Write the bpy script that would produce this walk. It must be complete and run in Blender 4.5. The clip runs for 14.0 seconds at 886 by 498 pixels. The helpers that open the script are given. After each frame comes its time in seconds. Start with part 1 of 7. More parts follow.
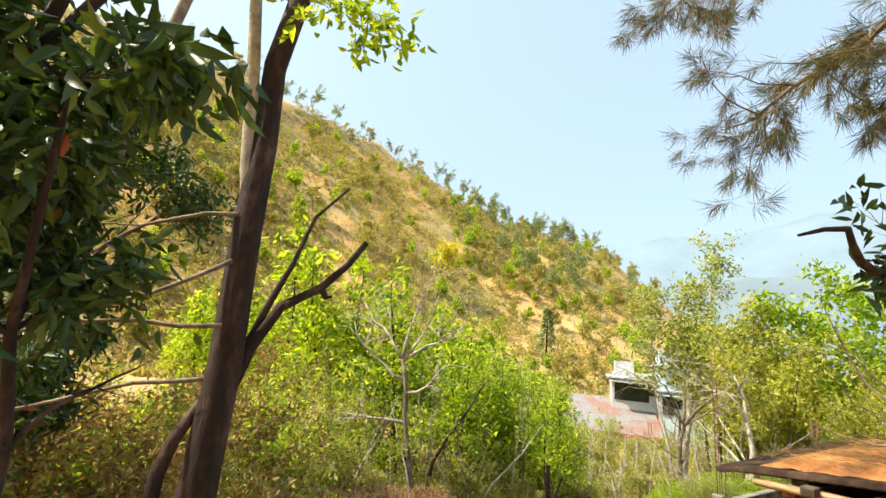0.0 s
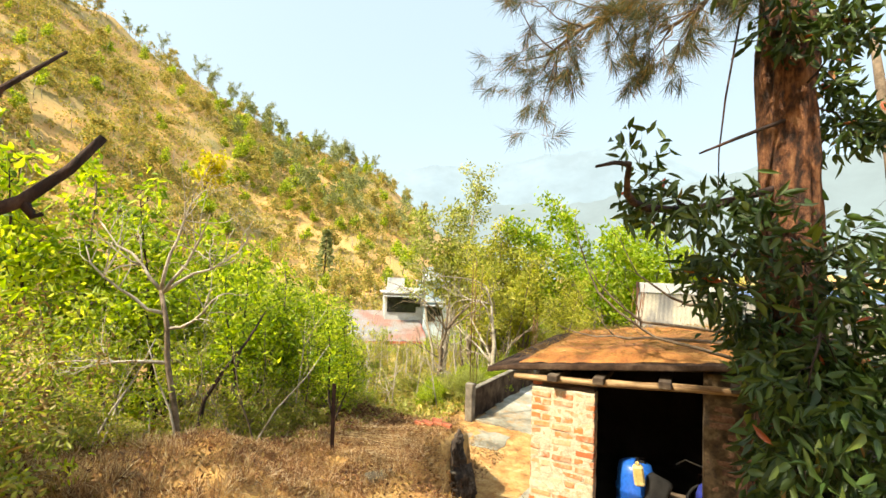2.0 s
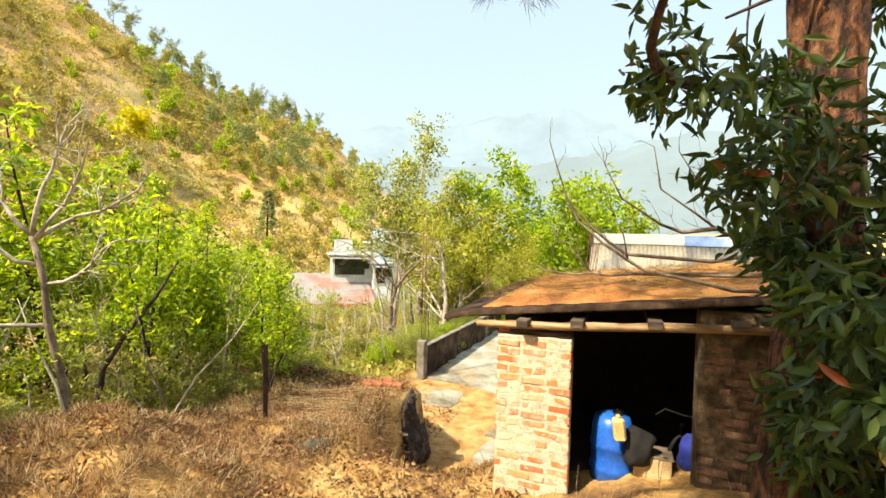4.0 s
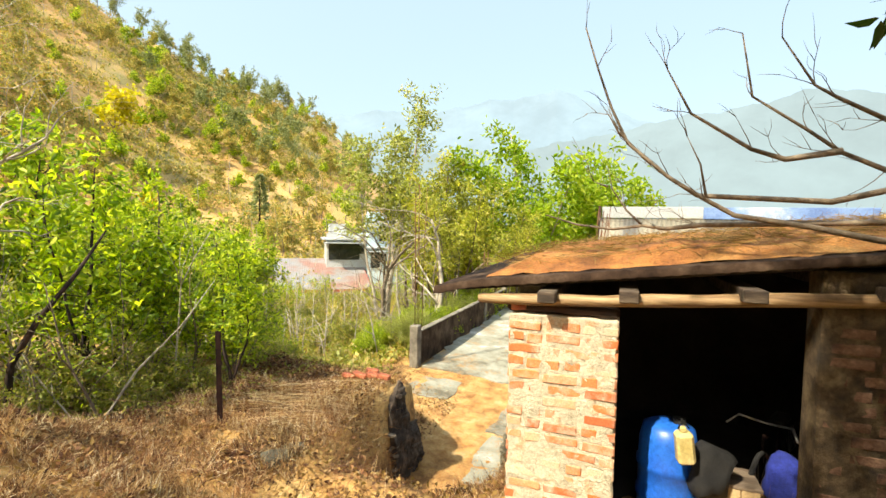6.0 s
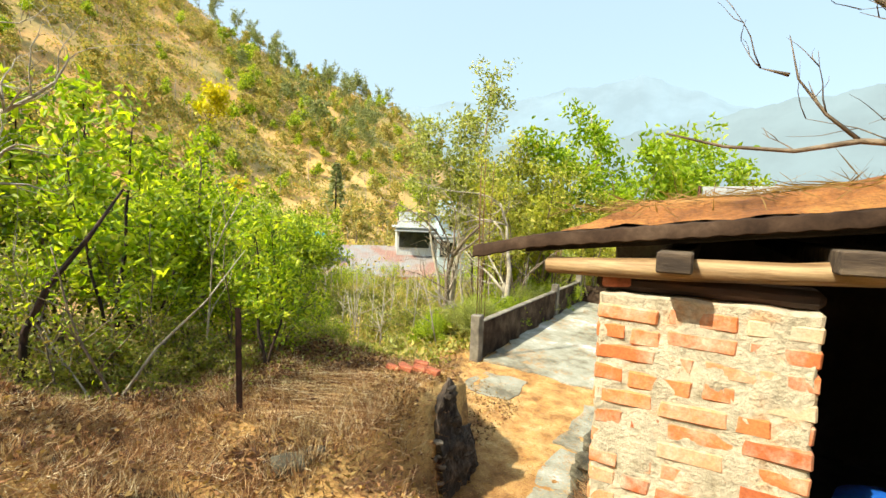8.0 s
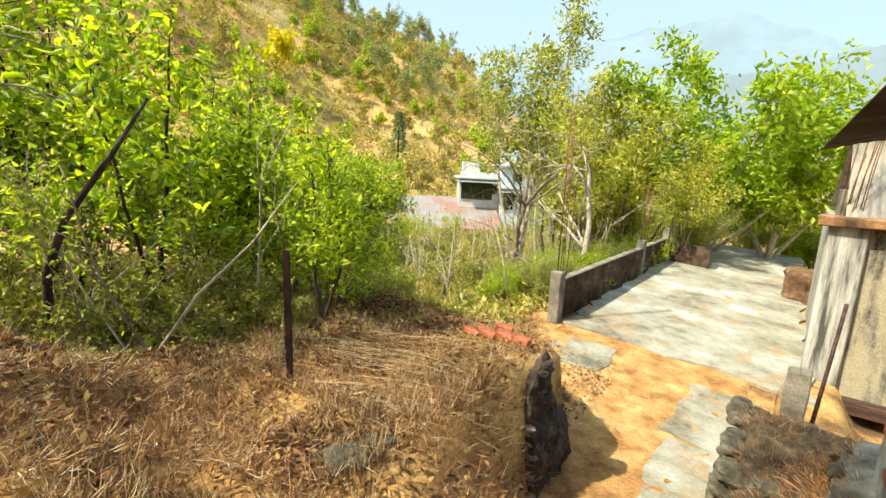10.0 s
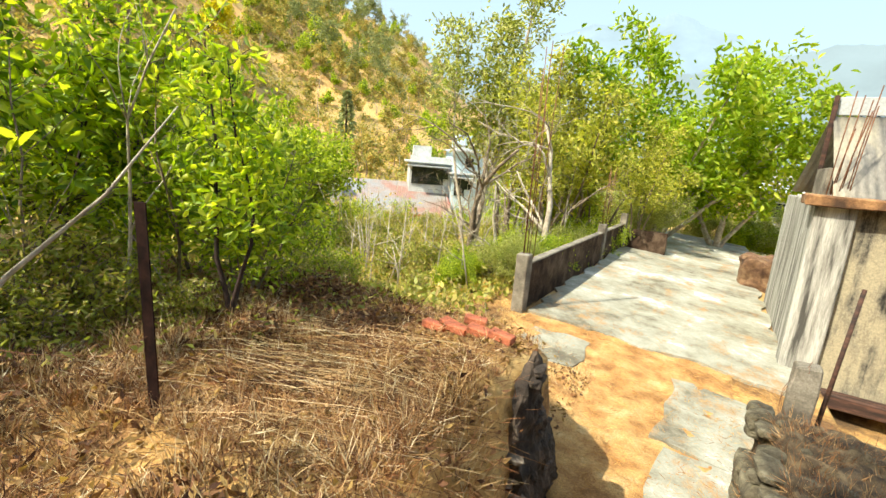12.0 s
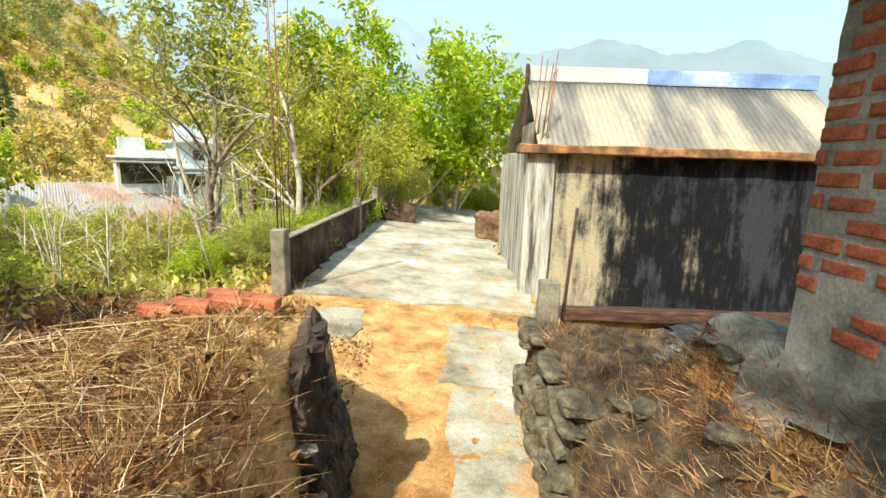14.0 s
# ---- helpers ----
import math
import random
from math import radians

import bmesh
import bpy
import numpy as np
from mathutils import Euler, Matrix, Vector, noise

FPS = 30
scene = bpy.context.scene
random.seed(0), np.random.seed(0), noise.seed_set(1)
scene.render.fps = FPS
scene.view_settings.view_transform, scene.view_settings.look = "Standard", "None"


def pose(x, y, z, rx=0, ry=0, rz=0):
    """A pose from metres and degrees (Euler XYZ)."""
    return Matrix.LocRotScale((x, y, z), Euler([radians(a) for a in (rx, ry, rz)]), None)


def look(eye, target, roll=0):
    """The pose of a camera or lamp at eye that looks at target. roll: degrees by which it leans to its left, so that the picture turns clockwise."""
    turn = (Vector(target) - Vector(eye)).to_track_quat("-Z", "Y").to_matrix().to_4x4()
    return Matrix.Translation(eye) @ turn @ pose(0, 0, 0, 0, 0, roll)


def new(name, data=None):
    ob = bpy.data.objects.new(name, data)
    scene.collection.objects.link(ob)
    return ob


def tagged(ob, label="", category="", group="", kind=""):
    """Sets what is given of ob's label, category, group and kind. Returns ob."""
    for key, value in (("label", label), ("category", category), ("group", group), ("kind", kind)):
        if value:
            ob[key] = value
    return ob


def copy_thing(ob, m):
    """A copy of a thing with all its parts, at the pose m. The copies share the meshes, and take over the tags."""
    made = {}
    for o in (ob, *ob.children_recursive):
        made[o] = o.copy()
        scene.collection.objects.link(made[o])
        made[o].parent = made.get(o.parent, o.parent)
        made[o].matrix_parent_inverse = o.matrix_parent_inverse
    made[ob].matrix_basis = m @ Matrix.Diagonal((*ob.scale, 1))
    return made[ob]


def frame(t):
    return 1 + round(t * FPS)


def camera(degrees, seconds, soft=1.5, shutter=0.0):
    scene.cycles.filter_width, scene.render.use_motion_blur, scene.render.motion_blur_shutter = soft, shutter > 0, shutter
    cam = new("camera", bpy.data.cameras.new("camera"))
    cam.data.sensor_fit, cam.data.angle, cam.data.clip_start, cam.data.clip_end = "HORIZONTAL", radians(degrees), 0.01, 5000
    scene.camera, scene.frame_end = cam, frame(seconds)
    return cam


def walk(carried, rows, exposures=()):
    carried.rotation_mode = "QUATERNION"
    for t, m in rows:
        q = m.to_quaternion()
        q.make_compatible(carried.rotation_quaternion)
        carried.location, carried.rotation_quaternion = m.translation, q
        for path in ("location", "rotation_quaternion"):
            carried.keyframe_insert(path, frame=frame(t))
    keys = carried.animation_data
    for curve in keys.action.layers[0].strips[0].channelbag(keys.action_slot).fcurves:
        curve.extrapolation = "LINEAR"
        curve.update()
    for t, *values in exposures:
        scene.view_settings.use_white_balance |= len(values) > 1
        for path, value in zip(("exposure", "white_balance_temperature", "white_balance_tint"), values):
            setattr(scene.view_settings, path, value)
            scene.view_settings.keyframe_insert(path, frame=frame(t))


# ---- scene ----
cam = camera(88.9, 14.0)
PATH = [
    (0, (0.256, -0.345, 1.303), (0.194, 1.61, 1.716), 5.0),
    (0.5, (0.2, -0.028, 1.389), (0.724, 1.865, 1.767), 3.6),
    (1, (0.228, 0.033, 1.38), (0.948, 1.872, 1.694), 3.0),
    (1.5, (0.189, 0.082, 1.37), (1.032, 1.883, 1.588), 2.7),
    (2, (0.139, 0.121, 1.348), (1.029, 1.906, 1.48), 2.5),
    (2.5, (0.275, 0.23, 1.228), (1.183, 2.011, 1.3), 2.5),
    (3, (0.481, 0.434, 1.184), (1.42, 2.2, 1.211), 2.5),
    (3.5, (0.535, 0.702, 1.073), (1.549, 2.426, 1.076), 2.4),
    (3.7, (0.566, 0.837, 1.047), (1.63, 2.53, 1.043), 2.2),
    (5.8, (1.412, 2.063, 0.734), (2.545, 3.709, 0.648), 1.1),
    (6, (1.456, 2.147, 0.703), (2.56, 3.813, 0.616), 1.2),
    (6.5, (1.593, 2.358, 0.639), (2.6, 4.084, 0.547), 1.5),
    (7, (1.871, 2.54, 0.543), (2.787, 4.315, 0.438), 1.8),
    (7.5, (2.104, 2.823, 0.464), (2.973, 4.621, 0.353), 2.1),
    (8, (2.247, 3.114, 0.399), (3.076, 4.929, 0.265), 2.2),
    (8.5, (2.39, 3.393, 0.332), (3.089, 5.257, 0.139), 2.3),
    (9, (2.367, 3.684, 0.263), (3.037, 5.551, 0.01), 2.4),
    (9.2, (2.376, 3.847, 0.244), (3.027, 5.717, -0.039), 2.5),
    (11.3, (2.61, 5.41, -0.278), (3.161, 7.294, -0.658), 3.6),
    (11.5, (2.669, 5.545, -0.326), (3.267, 7.415, -0.71), 4.0),
    (12, (2.79, 5.794, -0.332), (3.587, 7.586, -0.723), 4.9),
    (12.5, (2.789, 6.0, -0.553), (3.95, 7.584, -0.93), 4.6),
    (13, (2.842, 6.129, -0.594), (4.248, 7.502, -0.963), 3.9),
    (13.5, (3.06, 6.19, -0.765), (4.581, 7.436, -1.131), 2.9),
    (14, (3.191, 6.349, -0.887), (4.793, 7.49, -1.251), 1.8),
]
walk(cam, [(t, look(eye, target, roll)) for t, eye, target, roll in PATH], [(0.0, 0.92, 7050, 7), (2.0, 1.03, 7700, 8), (3.7, 1.03, 7700, 8), (7.0, 0.92, 7150, 5), (9.0, 0.88, 7100, 3), (11.5, 0.98, 7050, 5), (14.0, 0.97, 6850, 4)])

# ---------------------------------------------------------------- light
SUN_EL = radians(50)
SUN_H = Vector((-0.992, -0.126))
world = bpy.data.worlds.new("sky")
scene.world = world
world.use_nodes = True
wn = world.node_tree
sky = wn.nodes.new("ShaderNodeTexSky")
sky.sky_type = "NISHITA"
sky.sun_disc = False
sky.sun_elevation = SUN_EL
sky.sun_rotation = math.atan2(SUN_H.x, SUN_H.y)
sky.air_density = 1.0
sky.dust_density = 4.0
sky.ozone_density = 1.0
bg = wn.nodes["Background"]
bg.inputs["Strength"].default_value = 0.138
haze = wn.nodes.new("ShaderNodeMix")
haze.data_type = "RGBA"
haze.inputs[0].default_value = 0.55
haze.inputs[7].default_value = (3.4, 4.65, 6.0, 1)
wn.links.new(sky.outputs[0], haze.inputs[6])
wn.links.new(haze.outputs[2], bg.inputs["Color"])
sun = new("sun", bpy.data.lights.new("sun", "SUN"))
sun.data.energy = 5.0
sun.data.angle = radians(0.6)
sun.data.color = (1.0, 0.93, 0.80)
sun_dir = Vector((SUN_H.x * math.cos(SUN_EL), SUN_H.y * math.cos(SUN_EL), math.sin(SUN_EL)))
sun.matrix_world = look(sun_dir * 60, (0, 0, 0))


# ---------------------------------------------------------------- materials
def ramp(nt, stops):
    n = nt.nodes.new("ShaderNodeValToRGB")
    el = n.color_ramp.elements
    while len(el) < len(stops):
        el.new(0.5)
    for e, (p, c) in zip(el, stops):
        e.position, e.color = p, (*c, 1)
    return n


def noise_node(nt, scale, detail=6, rough=0.6, coord="Object", stretch=None):
    tc = nt.nodes.new("ShaderNodeTexCoord")
    n = nt.nodes.new("ShaderNodeTexNoise")
    n.inputs["Scale"].default_value = scale
    n.inputs["Detail"].default_value = detail
    n.inputs["Roughness"].default_value = rough
    if stretch:
        mp = nt.nodes.new("ShaderNodeMapping")
        mp.inputs["Scale"].default_value = stretch
        nt.links.new(tc.outputs[coord], mp.inputs["Vector"])
        nt.links.new(mp.outputs[0], n.inputs["Vector"])
    else:
        nt.links.new(tc.outputs[coord], n.inputs["Vector"])
    return n


def mix_col(nt, fac, a, b, mode="MIX"):
    m = nt.nodes.new("ShaderNodeMix")
    m.data_type, m.blend_type = "RGBA", mode
    for sock, val in ((m.inputs[0], fac), (m.inputs[6], a), (m.inputs[7], b)):
        if isinstance(val, bpy.types.NodeSocket):
            nt.links.new(val, sock)
        elif isinstance(val, tuple):
            sock.default_value = (*val, 1)
        else:
            sock.default_value = val
    return m.outputs[2]


def base_mat(name, rough=0.85, metal=0.0):
    m = bpy.data.materials.new(name)
    m.use_nodes = True
    b = m.node_tree.nodes["Principled BSDF"]
    b.inputs["Roughness"].default_value = rough
    b.inputs["Metallic"].default_value = metal
    return m, m.node_tree, b


def bump(nt, b, height, strength=0.4, dist=0.02):
    n = nt.nodes.new("ShaderNodeBump")
    n.inputs["Strength"].default_value = strength
    n.inputs["Distance"].default_value = dist
    nt.links.new(height, n.inputs["Height"])
    nt.links.new(n.outputs[0], b.inputs["Normal"])


def mottled(name, stops, scale=3.0, fine=40.0, rough=0.85, bump_s=0.4, bump_d=0.02, metal=0.0, stretch=None, coord="Object", spread=(0.7, 1.25)):
    """Colour by a broad noise, broken up by a fine one, with relief."""
    m, nt, b = base_mat(name, rough, metal)
    n1 = noise_node(nt, scale, 8, 0.62, coord, stretch)
    r = ramp(nt, stops)
    nt.links.new(n1.outputs[0], r.inputs[0])
    n2 = noise_node(nt, fine, 5, 0.7, coord, stretch)
    g = ramp(nt, [(0.3, (spread[0],) * 3), (0.7, (spread[1],) * 3)])
    nt.links.new(n2.outputs[0], g.inputs[0])
    nt.links.new(mix_col(nt, 1.0, r.outputs[0], g.outputs[0], "MULTIPLY"), b.inputs["Base Color"])
    bump(nt, b, n2.outputs[0], bump_s, bump_d)
    return m


def leaf_mat(name, stops, trans=0.4, rough=0.5, tcol=None):
    """Leaves: a colour for each one, light passing through the blade."""
    m, nt, b = base_mat(name, rough)
    geo = nt.nodes.new("ShaderNodeNewGeometry")
    r = ramp(nt, stops)
    nt.links.new(geo.outputs["Random Per Island"], r.inputs[0])
    n2 = noise_node(nt, 1.1, 3, 0.5, "Object")
    g = ramp(nt, [(0.3, (0.75, 0.8, 0.7)), (0.7, (1.15, 1.1, 1.0))])
    nt.links.new(n2.outputs[0], g.inputs[0])
    col = mix_col(nt, 1.0, r.outputs[0], g.outputs[0], "MULTIPLY")
    nt.links.new(col, b.inputs["Base Color"])
    t = nt.nodes.new("ShaderNodeBsdfTranslucent")
    nt.links.new(mix_col(nt, 1.0, col, tcol or (1.25, 1.25, 0.55), "MULTIPLY"), t.inputs["Color"])
    mx = nt.nodes.new("ShaderNodeMixShader")
    mx.inputs[0].default_value = trans
    nt.links.new(b.outputs[0], mx.inputs[1])
    nt.links.new(t.outputs[0], mx.inputs[2])
    nt.links.new(mx.outputs[0], nt.nodes["Material Output"].inputs["Surface"])
    return m


def ground_mat():
    m, nt, b = base_mat("ground_soil_and_litter", 0.95)
    big = noise_node(nt, 0.035, 6, 0.6)
    mid = noise_node(nt, 0.9, 8, 0.7)
    fine = noise_node(nt, 16, 6, 0.75)
    near = ramp(nt, [(0.34, (0.09, 0.045, 0.02)), (0.44, (0.26, 0.145, 0.055)), (0.53, (0.50, 0.31, 0.11)), (0.7, (0.60, 0.46, 0.22))])
    nt.links.new(mid.outputs[0], near.inputs[0])
    hill = ramp(nt, [(0.36, (0.26, 0.24, 0.10)), (0.45, (0.42, 0.31, 0.13)), (0.55, (0.60, 0.37, 0.15)), (0.66, (0.34, 0.30, 0.12))])
    nt.links.new(big.outputs[0], hill.inputs[0])
    geo = nt.nodes.new("ShaderNodeNewGeometry")
    ln = nt.nodes.new("ShaderNodeVectorMath")
    ln.operation = "LENGTH"
    nt.links.new(geo.outputs["Position"], ln.inputs[0])
    rr = nt.nodes.new("ShaderNodeMapRange")
    rr.inputs[1].default_value, rr.inputs[2].default_value = 14, 40
    nt.links.new(ln.outputs["Value"], rr.inputs[0])
    col = mix_col(nt, rr.outputs[0], near.outputs[0], hill.outputs[0])
    g = ramp(nt, [(0.3, (0.55, 0.5, 0.45)), (0.7, (1.35, 1.3, 1.2))])
    nt.links.new(fine.outputs[0], g.inputs[0])
    nt.links.new(mix_col(nt, 1.0, col, g.outputs[0], "MULTIPLY"), b.inputs["Base Color"])
    bump(nt, b, fine.outputs[0], 0.7, 0.05)
    return m


M_GROUND = ground_mat()


def brick_mat():
    """Clay brick, each its own red, half of it smeared over with mortar."""
    m, nt, b = base_mat("red_clay_brick", 0.9)
    oi = nt.nodes.new("ShaderNodeObjectInfo")
    r = ramp(nt, [(0.0, (0.44, 0.12, 0.045)), (0.35, (0.58, 0.17, 0.055)), (0.6, (0.63, 0.23, 0.085)), (0.8, (0.60, 0.32, 0.17)), (1.0, (0.62, 0.48, 0.33))])
    nt.links.new(oi.outputs["Random"], r.inputs[0])
    geo = nt.nodes.new("ShaderNodeNewGeometry")
    n2 = noise_node(nt, 70, 4, 0.7, "Object")
    n3 = noise_node(nt, 7.0, 8, 0.72, "Object")
    nt.links.new(geo.outputs["Position"], n3.inputs["Vector"])
    n4 = noise_node(nt, 2.2, 3, 0.5, "Object")
    nt.links.new(geo.outputs["Position"], n4.inputs["Vector"])
    sm = nt.nodes.new("ShaderNodeMath")
    sm.operation = "MULTIPLY_ADD"
    nt.links.new(n4.outputs[0], sm.inputs[0])
    sm.inputs[1].default_value = 0.5
    nt.links.new(n3.outputs[0], sm.inputs[2])
    smear = ramp(nt, [(0.68, (0, 0, 0)), (0.80, (0.35, 0.35, 0.35)), (0.9, (0.8, 0.8, 0.8))])
    nt.links.new(sm.outputs[0], smear.inputs[0])
    col = mix_col(nt, smear.outputs[0], r.outputs[0], (0.56, 0.50, 0.39))
    g = ramp(nt, [(0.3, (0.7, 0.7, 0.7)), (0.7, (1.2, 1.2, 1.2))])
    nt.links.new(n2.outputs[0], g.inputs[0])
    nt.links.new(mix_col(nt, 1.0, col, g.outputs[0], "MULTIPLY"), b.inputs["Base Color"])
    bump(nt, b, n3.outputs[0], 0.6, 0.012)
    return m


M_BRICK = brick_mat()
# brick colour darkened to stand for the pine's shade on the right pier
M_SHADEBRICK = mottled("shade_dark_brick", [(0.35, (0.05, 0.026, 0.017)), (0.5, (0.13, 0.065, 0.04)), (0.66, (0.22, 0.13, 0.085))], 7, 50, 0.92, 0.7, 0.012)
M_OLDBRICK = mottled("dull_weathered_brick", [(0.35, (0.16, 0.05, 0.026)), (0.5, (0.36, 0.10, 0.05)), (0.62, (0.46, 0.15, 0.075)), (0.74, (0.34, 0.26, 0.21))], 7, 50, 0.92, 0.7, 0.012)
M_MORTAR = mottled("rough_lime_mortar", [(0.33, (0.34, 0.29, 0.20)), (0.45, (0.50, 0.45, 0.34)), (0.55, (0.57, 0.50, 0.38)), (0.66, (0.55, 0.35, 0.21))], 6, 45, 0.95, 0.8, 0.02)
M_CONCRETE = mottled("weathered_concrete", [(0.35, (0.08, 0.07, 0.055)), (0.5, (0.17, 0.15, 0.12)), (0.65, (0.27, 0.245, 0.20))], 2.2, 35, 0.92, 0.5, 0.015)
# dark brown puts the shade on the parapet's yard face into its colour
M_PARAPET = mottled("shade_dark_parapet", [(0.35, (0.02, 0.012, 0.008)), (0.5, (0.06, 0.038, 0.025)), (0.68, (0.14, 0.10, 0.07))], 1.6, 30, 0.92, 0.5, 0.015)
M_PARAPET.node_tree.nodes["Principled BSDF"].inputs["Specular IOR Level"].default_value = 0.15
# mortar made greyer and darker for the side wall's shade
M_MORTARSHADE = mottled("mortar_greyed_for_shade", [(0.35, (0.17, 0.172, 0.168)), (0.5, (0.29, 0.295, 0.29)), (0.65, (0.38, 0.38, 0.37))], 4, 45, 0.95, 0.8, 0.02)
M_PLASTER = mottled("pale_cement_render", [(0.38, (0.06, 0.058, 0.052)), (0.48, (0.26, 0.255, 0.23)), (0.62, (0.46, 0.455, 0.42))], 4.0, 40, 0.9, 0.5, 0.012, stretch=(1.6, 1.6, 0.14))


def slab_mat():
    m, nt, b = base_mat("stained_concrete_slab", 0.9)
    n1 = noise_node(nt, 0.8, 9, 0.72)
    r = ramp(nt, [(0.36, (0.12, 0.105, 0.075)), (0.44, (0.23, 0.22, 0.17)), (0.51, (0.30, 0.30, 0.245)), (0.57, (0.34, 0.335, 0.285)), (0.62, (0.58, 0.565, 0.52))])
    nt.links.new(n1.outputs[0], r.inputs[0])
    n2 = noise_node(nt, 1.7, 9, 0.75, stretch=(1, 0.6, 1))
    lit = ramp(nt, [(0.53, (0, 0, 0)), (0.62, (0.8, 0.8, 0.8))])
    nt.links.new(n2.outputs[0], lit.inputs[0])
    col = mix_col(nt, lit.outputs[0], r.outputs[0], (0.34, 0.20, 0.085))
    n3 = noise_node(nt, 30, 6, 0.75)
    g = ramp(nt, [(0.3, (0.75, 0.75, 0.75)), (0.7, (1.15, 1.15, 1.15))])
    nt.links.new(n3.outputs[0], g.inputs[0])
    nt.links.new(mix_col(nt, 1.0, col, g.outputs[0], "MULTIPLY"), b.inputs["Base Color"])
    bump(nt, b, n3.outputs[0], 0.5, 0.012)
    return m


M_SLAB = slab_mat()


def black_wall_mat():
    """Cement wall with black mould running down it in streaks, and tree shade in its right part."""
    m, nt, b = base_mat("mouldy_cement_wall_with_shade", 0.97)
    b.inputs["Specular IOR Level"].default_value = 0.15
    n1 = noise_node(nt, 0.75, 9, 0.7, stretch=(1, 1, 0.55))
    n2 = noise_node(nt, 5.0, 6, 0.7, stretch=(1, 1, 0.12))
    sm = nt.nodes.new("ShaderNodeMath")
    sm.operation = "MULTIPLY_ADD"
    nt.links.new(n2.outputs[0], sm.inputs[0])
    sm.inputs[1].default_value = 0.45
    nt.links.new(n1.outputs[0], sm.inputs[2])
    r = ramp(nt, [(0.60, (0.34, 0.30, 0.21)), (0.67, (0.21, 0.19, 0.145)), (0.73, (0.06, 0.056, 0.048)), (0.79, (0.010, 0.010, 0.012)), (0.86, (0.006, 0.007, 0.010)), (0.95, (0.030, 0.034, 0.042))])
    tc = nt.nodes.new("ShaderNodeTexCoord")
    sx = nt.nodes.new("ShaderNodeSeparateXYZ")
    nt.links.new(tc.outputs["Object"], sx.inputs[0])
    # darker to the right: heavier mould, and tree shade put into the colour
    mr = nt.nodes.new("ShaderNodeMapRange")
    mr.inputs[1].default_value, mr.inputs[2].default_value = 1.3, 2.7
    mr.inputs[3].default_value, mr.inputs[4].default_value = -0.11, 0.15
    nt.links.new(sx.outputs[0], mr.inputs[0])
    ad = nt.nodes.new("ShaderNodeMath")
    nt.links.new(sm.outputs[0], ad.inputs[0])
    nt.links.new(mr.outputs[0], ad.inputs[1])
    nt.links.new(ad.outputs[0], r.inputs[0])
    # rust water has run down from the ledge in ragged tongues
    n4 = noise_node(nt, 2.6, 6, 0.7, stretch=(1, 1, 0.2))
    rm = nt.nodes.new("ShaderNodeMath")
    rm.operation = "MULTIPLY_ADD"
    nt.links.new(n4.outputs[0], rm.inputs[0])
    rm.inputs[1].default_value = 1.3
    nt.links.new(sx.outputs[2], rm.inputs[2])
    rust = ramp(nt, [(0.0, (0, 0, 0)), (0.55, (0.85, 0.85, 0.85))])
    nt.links.new(rm.outputs[0], rust.inputs[0])
    stained = mix_col(nt, rust.outputs[0], r.outputs[0], (0.10, 0.048, 0.022))
    n3 = noise_node(nt, 28, 6, 0.75)
    g = ramp(nt, [(0.3, (0.65, 0.65, 0.65)), (0.7, (1.25, 1.25, 1.25))])
    nt.links.new(n3.outputs[0], g.inputs[0])
    nt.links.new(mix_col(nt, 1.0, stained, g.outputs[0], "MULTIPLY"), b.inputs["Base Color"])
    bump(nt, b, n3.outputs[0], 0.5, 0.01)
    return m


M_BLACKWALL = black_wall_mat()
M_LEDGE = mottled("rust_stained_ledge", [(0.36, (0.05, 0.026, 0.014)), (0.48, (0.15, 0.075, 0.033)), (0.62, (0.34, 0.18, 0.08))], 2.2, 35, 0.92, 0.6, 0.02)
M_STONE = mottled("field_stone", [(0.3, (0.05, 0.042, 0.034)), (0.5, (0.14, 0.115, 0.09)), (0.7, (0.27, 0.23, 0.18))], 5.5, 30, 0.9, 0.7, 0.02)
# field stone darkened for the terrace wall's shaded side
M_WALLDARK = mottled("shade_dark_wall_stone", [(0.35, (0.02, 0.014, 0.011)), (0.52, (0.055, 0.04, 0.03)), (0.68, (0.14, 0.105, 0.08))], 6, 40, 0.95, 0.9, 0.03)
M_EARTHSTONE = mottled("earth_stained_stone", [(0.35, (0.04, 0.033, 0.022)), (0.5, (0.11, 0.095, 0.062)), (0.68, (0.22, 0.20, 0.14))], 6, 40, 0.95, 0.9, 0.03)
M_APRON = mottled("pale_grey_cement_apron", [(0.36, (0.05, 0.045, 0.033)), (0.47, (0.12, 0.117, 0.098)), (0.62, (0.25, 0.25, 0.225))], 2.4, 30, 0.92, 0.6, 0.02)
M_MOSS = mottled("mossy_stone", [(0.35, (0.07, 0.065, 0.03)), (0.5, (0.19, 0.18, 0.05)), (0.66, (0.33, 0.29, 0.10))], 4, 30, 0.95, 0.7, 0.02)
M_PALESTONE = mottled("pale_layered_stone", [(0.35, (0.20, 0.19, 0.145)), (0.52, (0.36, 0.35, 0.28)), (0.68, (0.52, 0.51, 0.42))], 5, 30, 0.9, 0.7, 0.02, stretch=(0.6, 0.6, 4))
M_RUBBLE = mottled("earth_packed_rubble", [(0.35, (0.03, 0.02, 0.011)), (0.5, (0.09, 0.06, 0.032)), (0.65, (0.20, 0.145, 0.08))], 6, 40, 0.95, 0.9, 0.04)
M_TIN = mottled("old_corrugated_tin", [(0.35, (0.016, 0.009, 0.006)), (0.5, (0.045, 0.027, 0.018)), (0.62, (0.085, 0.056, 0.038)), (0.75, (0.022, 0.014, 0.01))], 3, 40, 0.85, 0.2, 0.004)
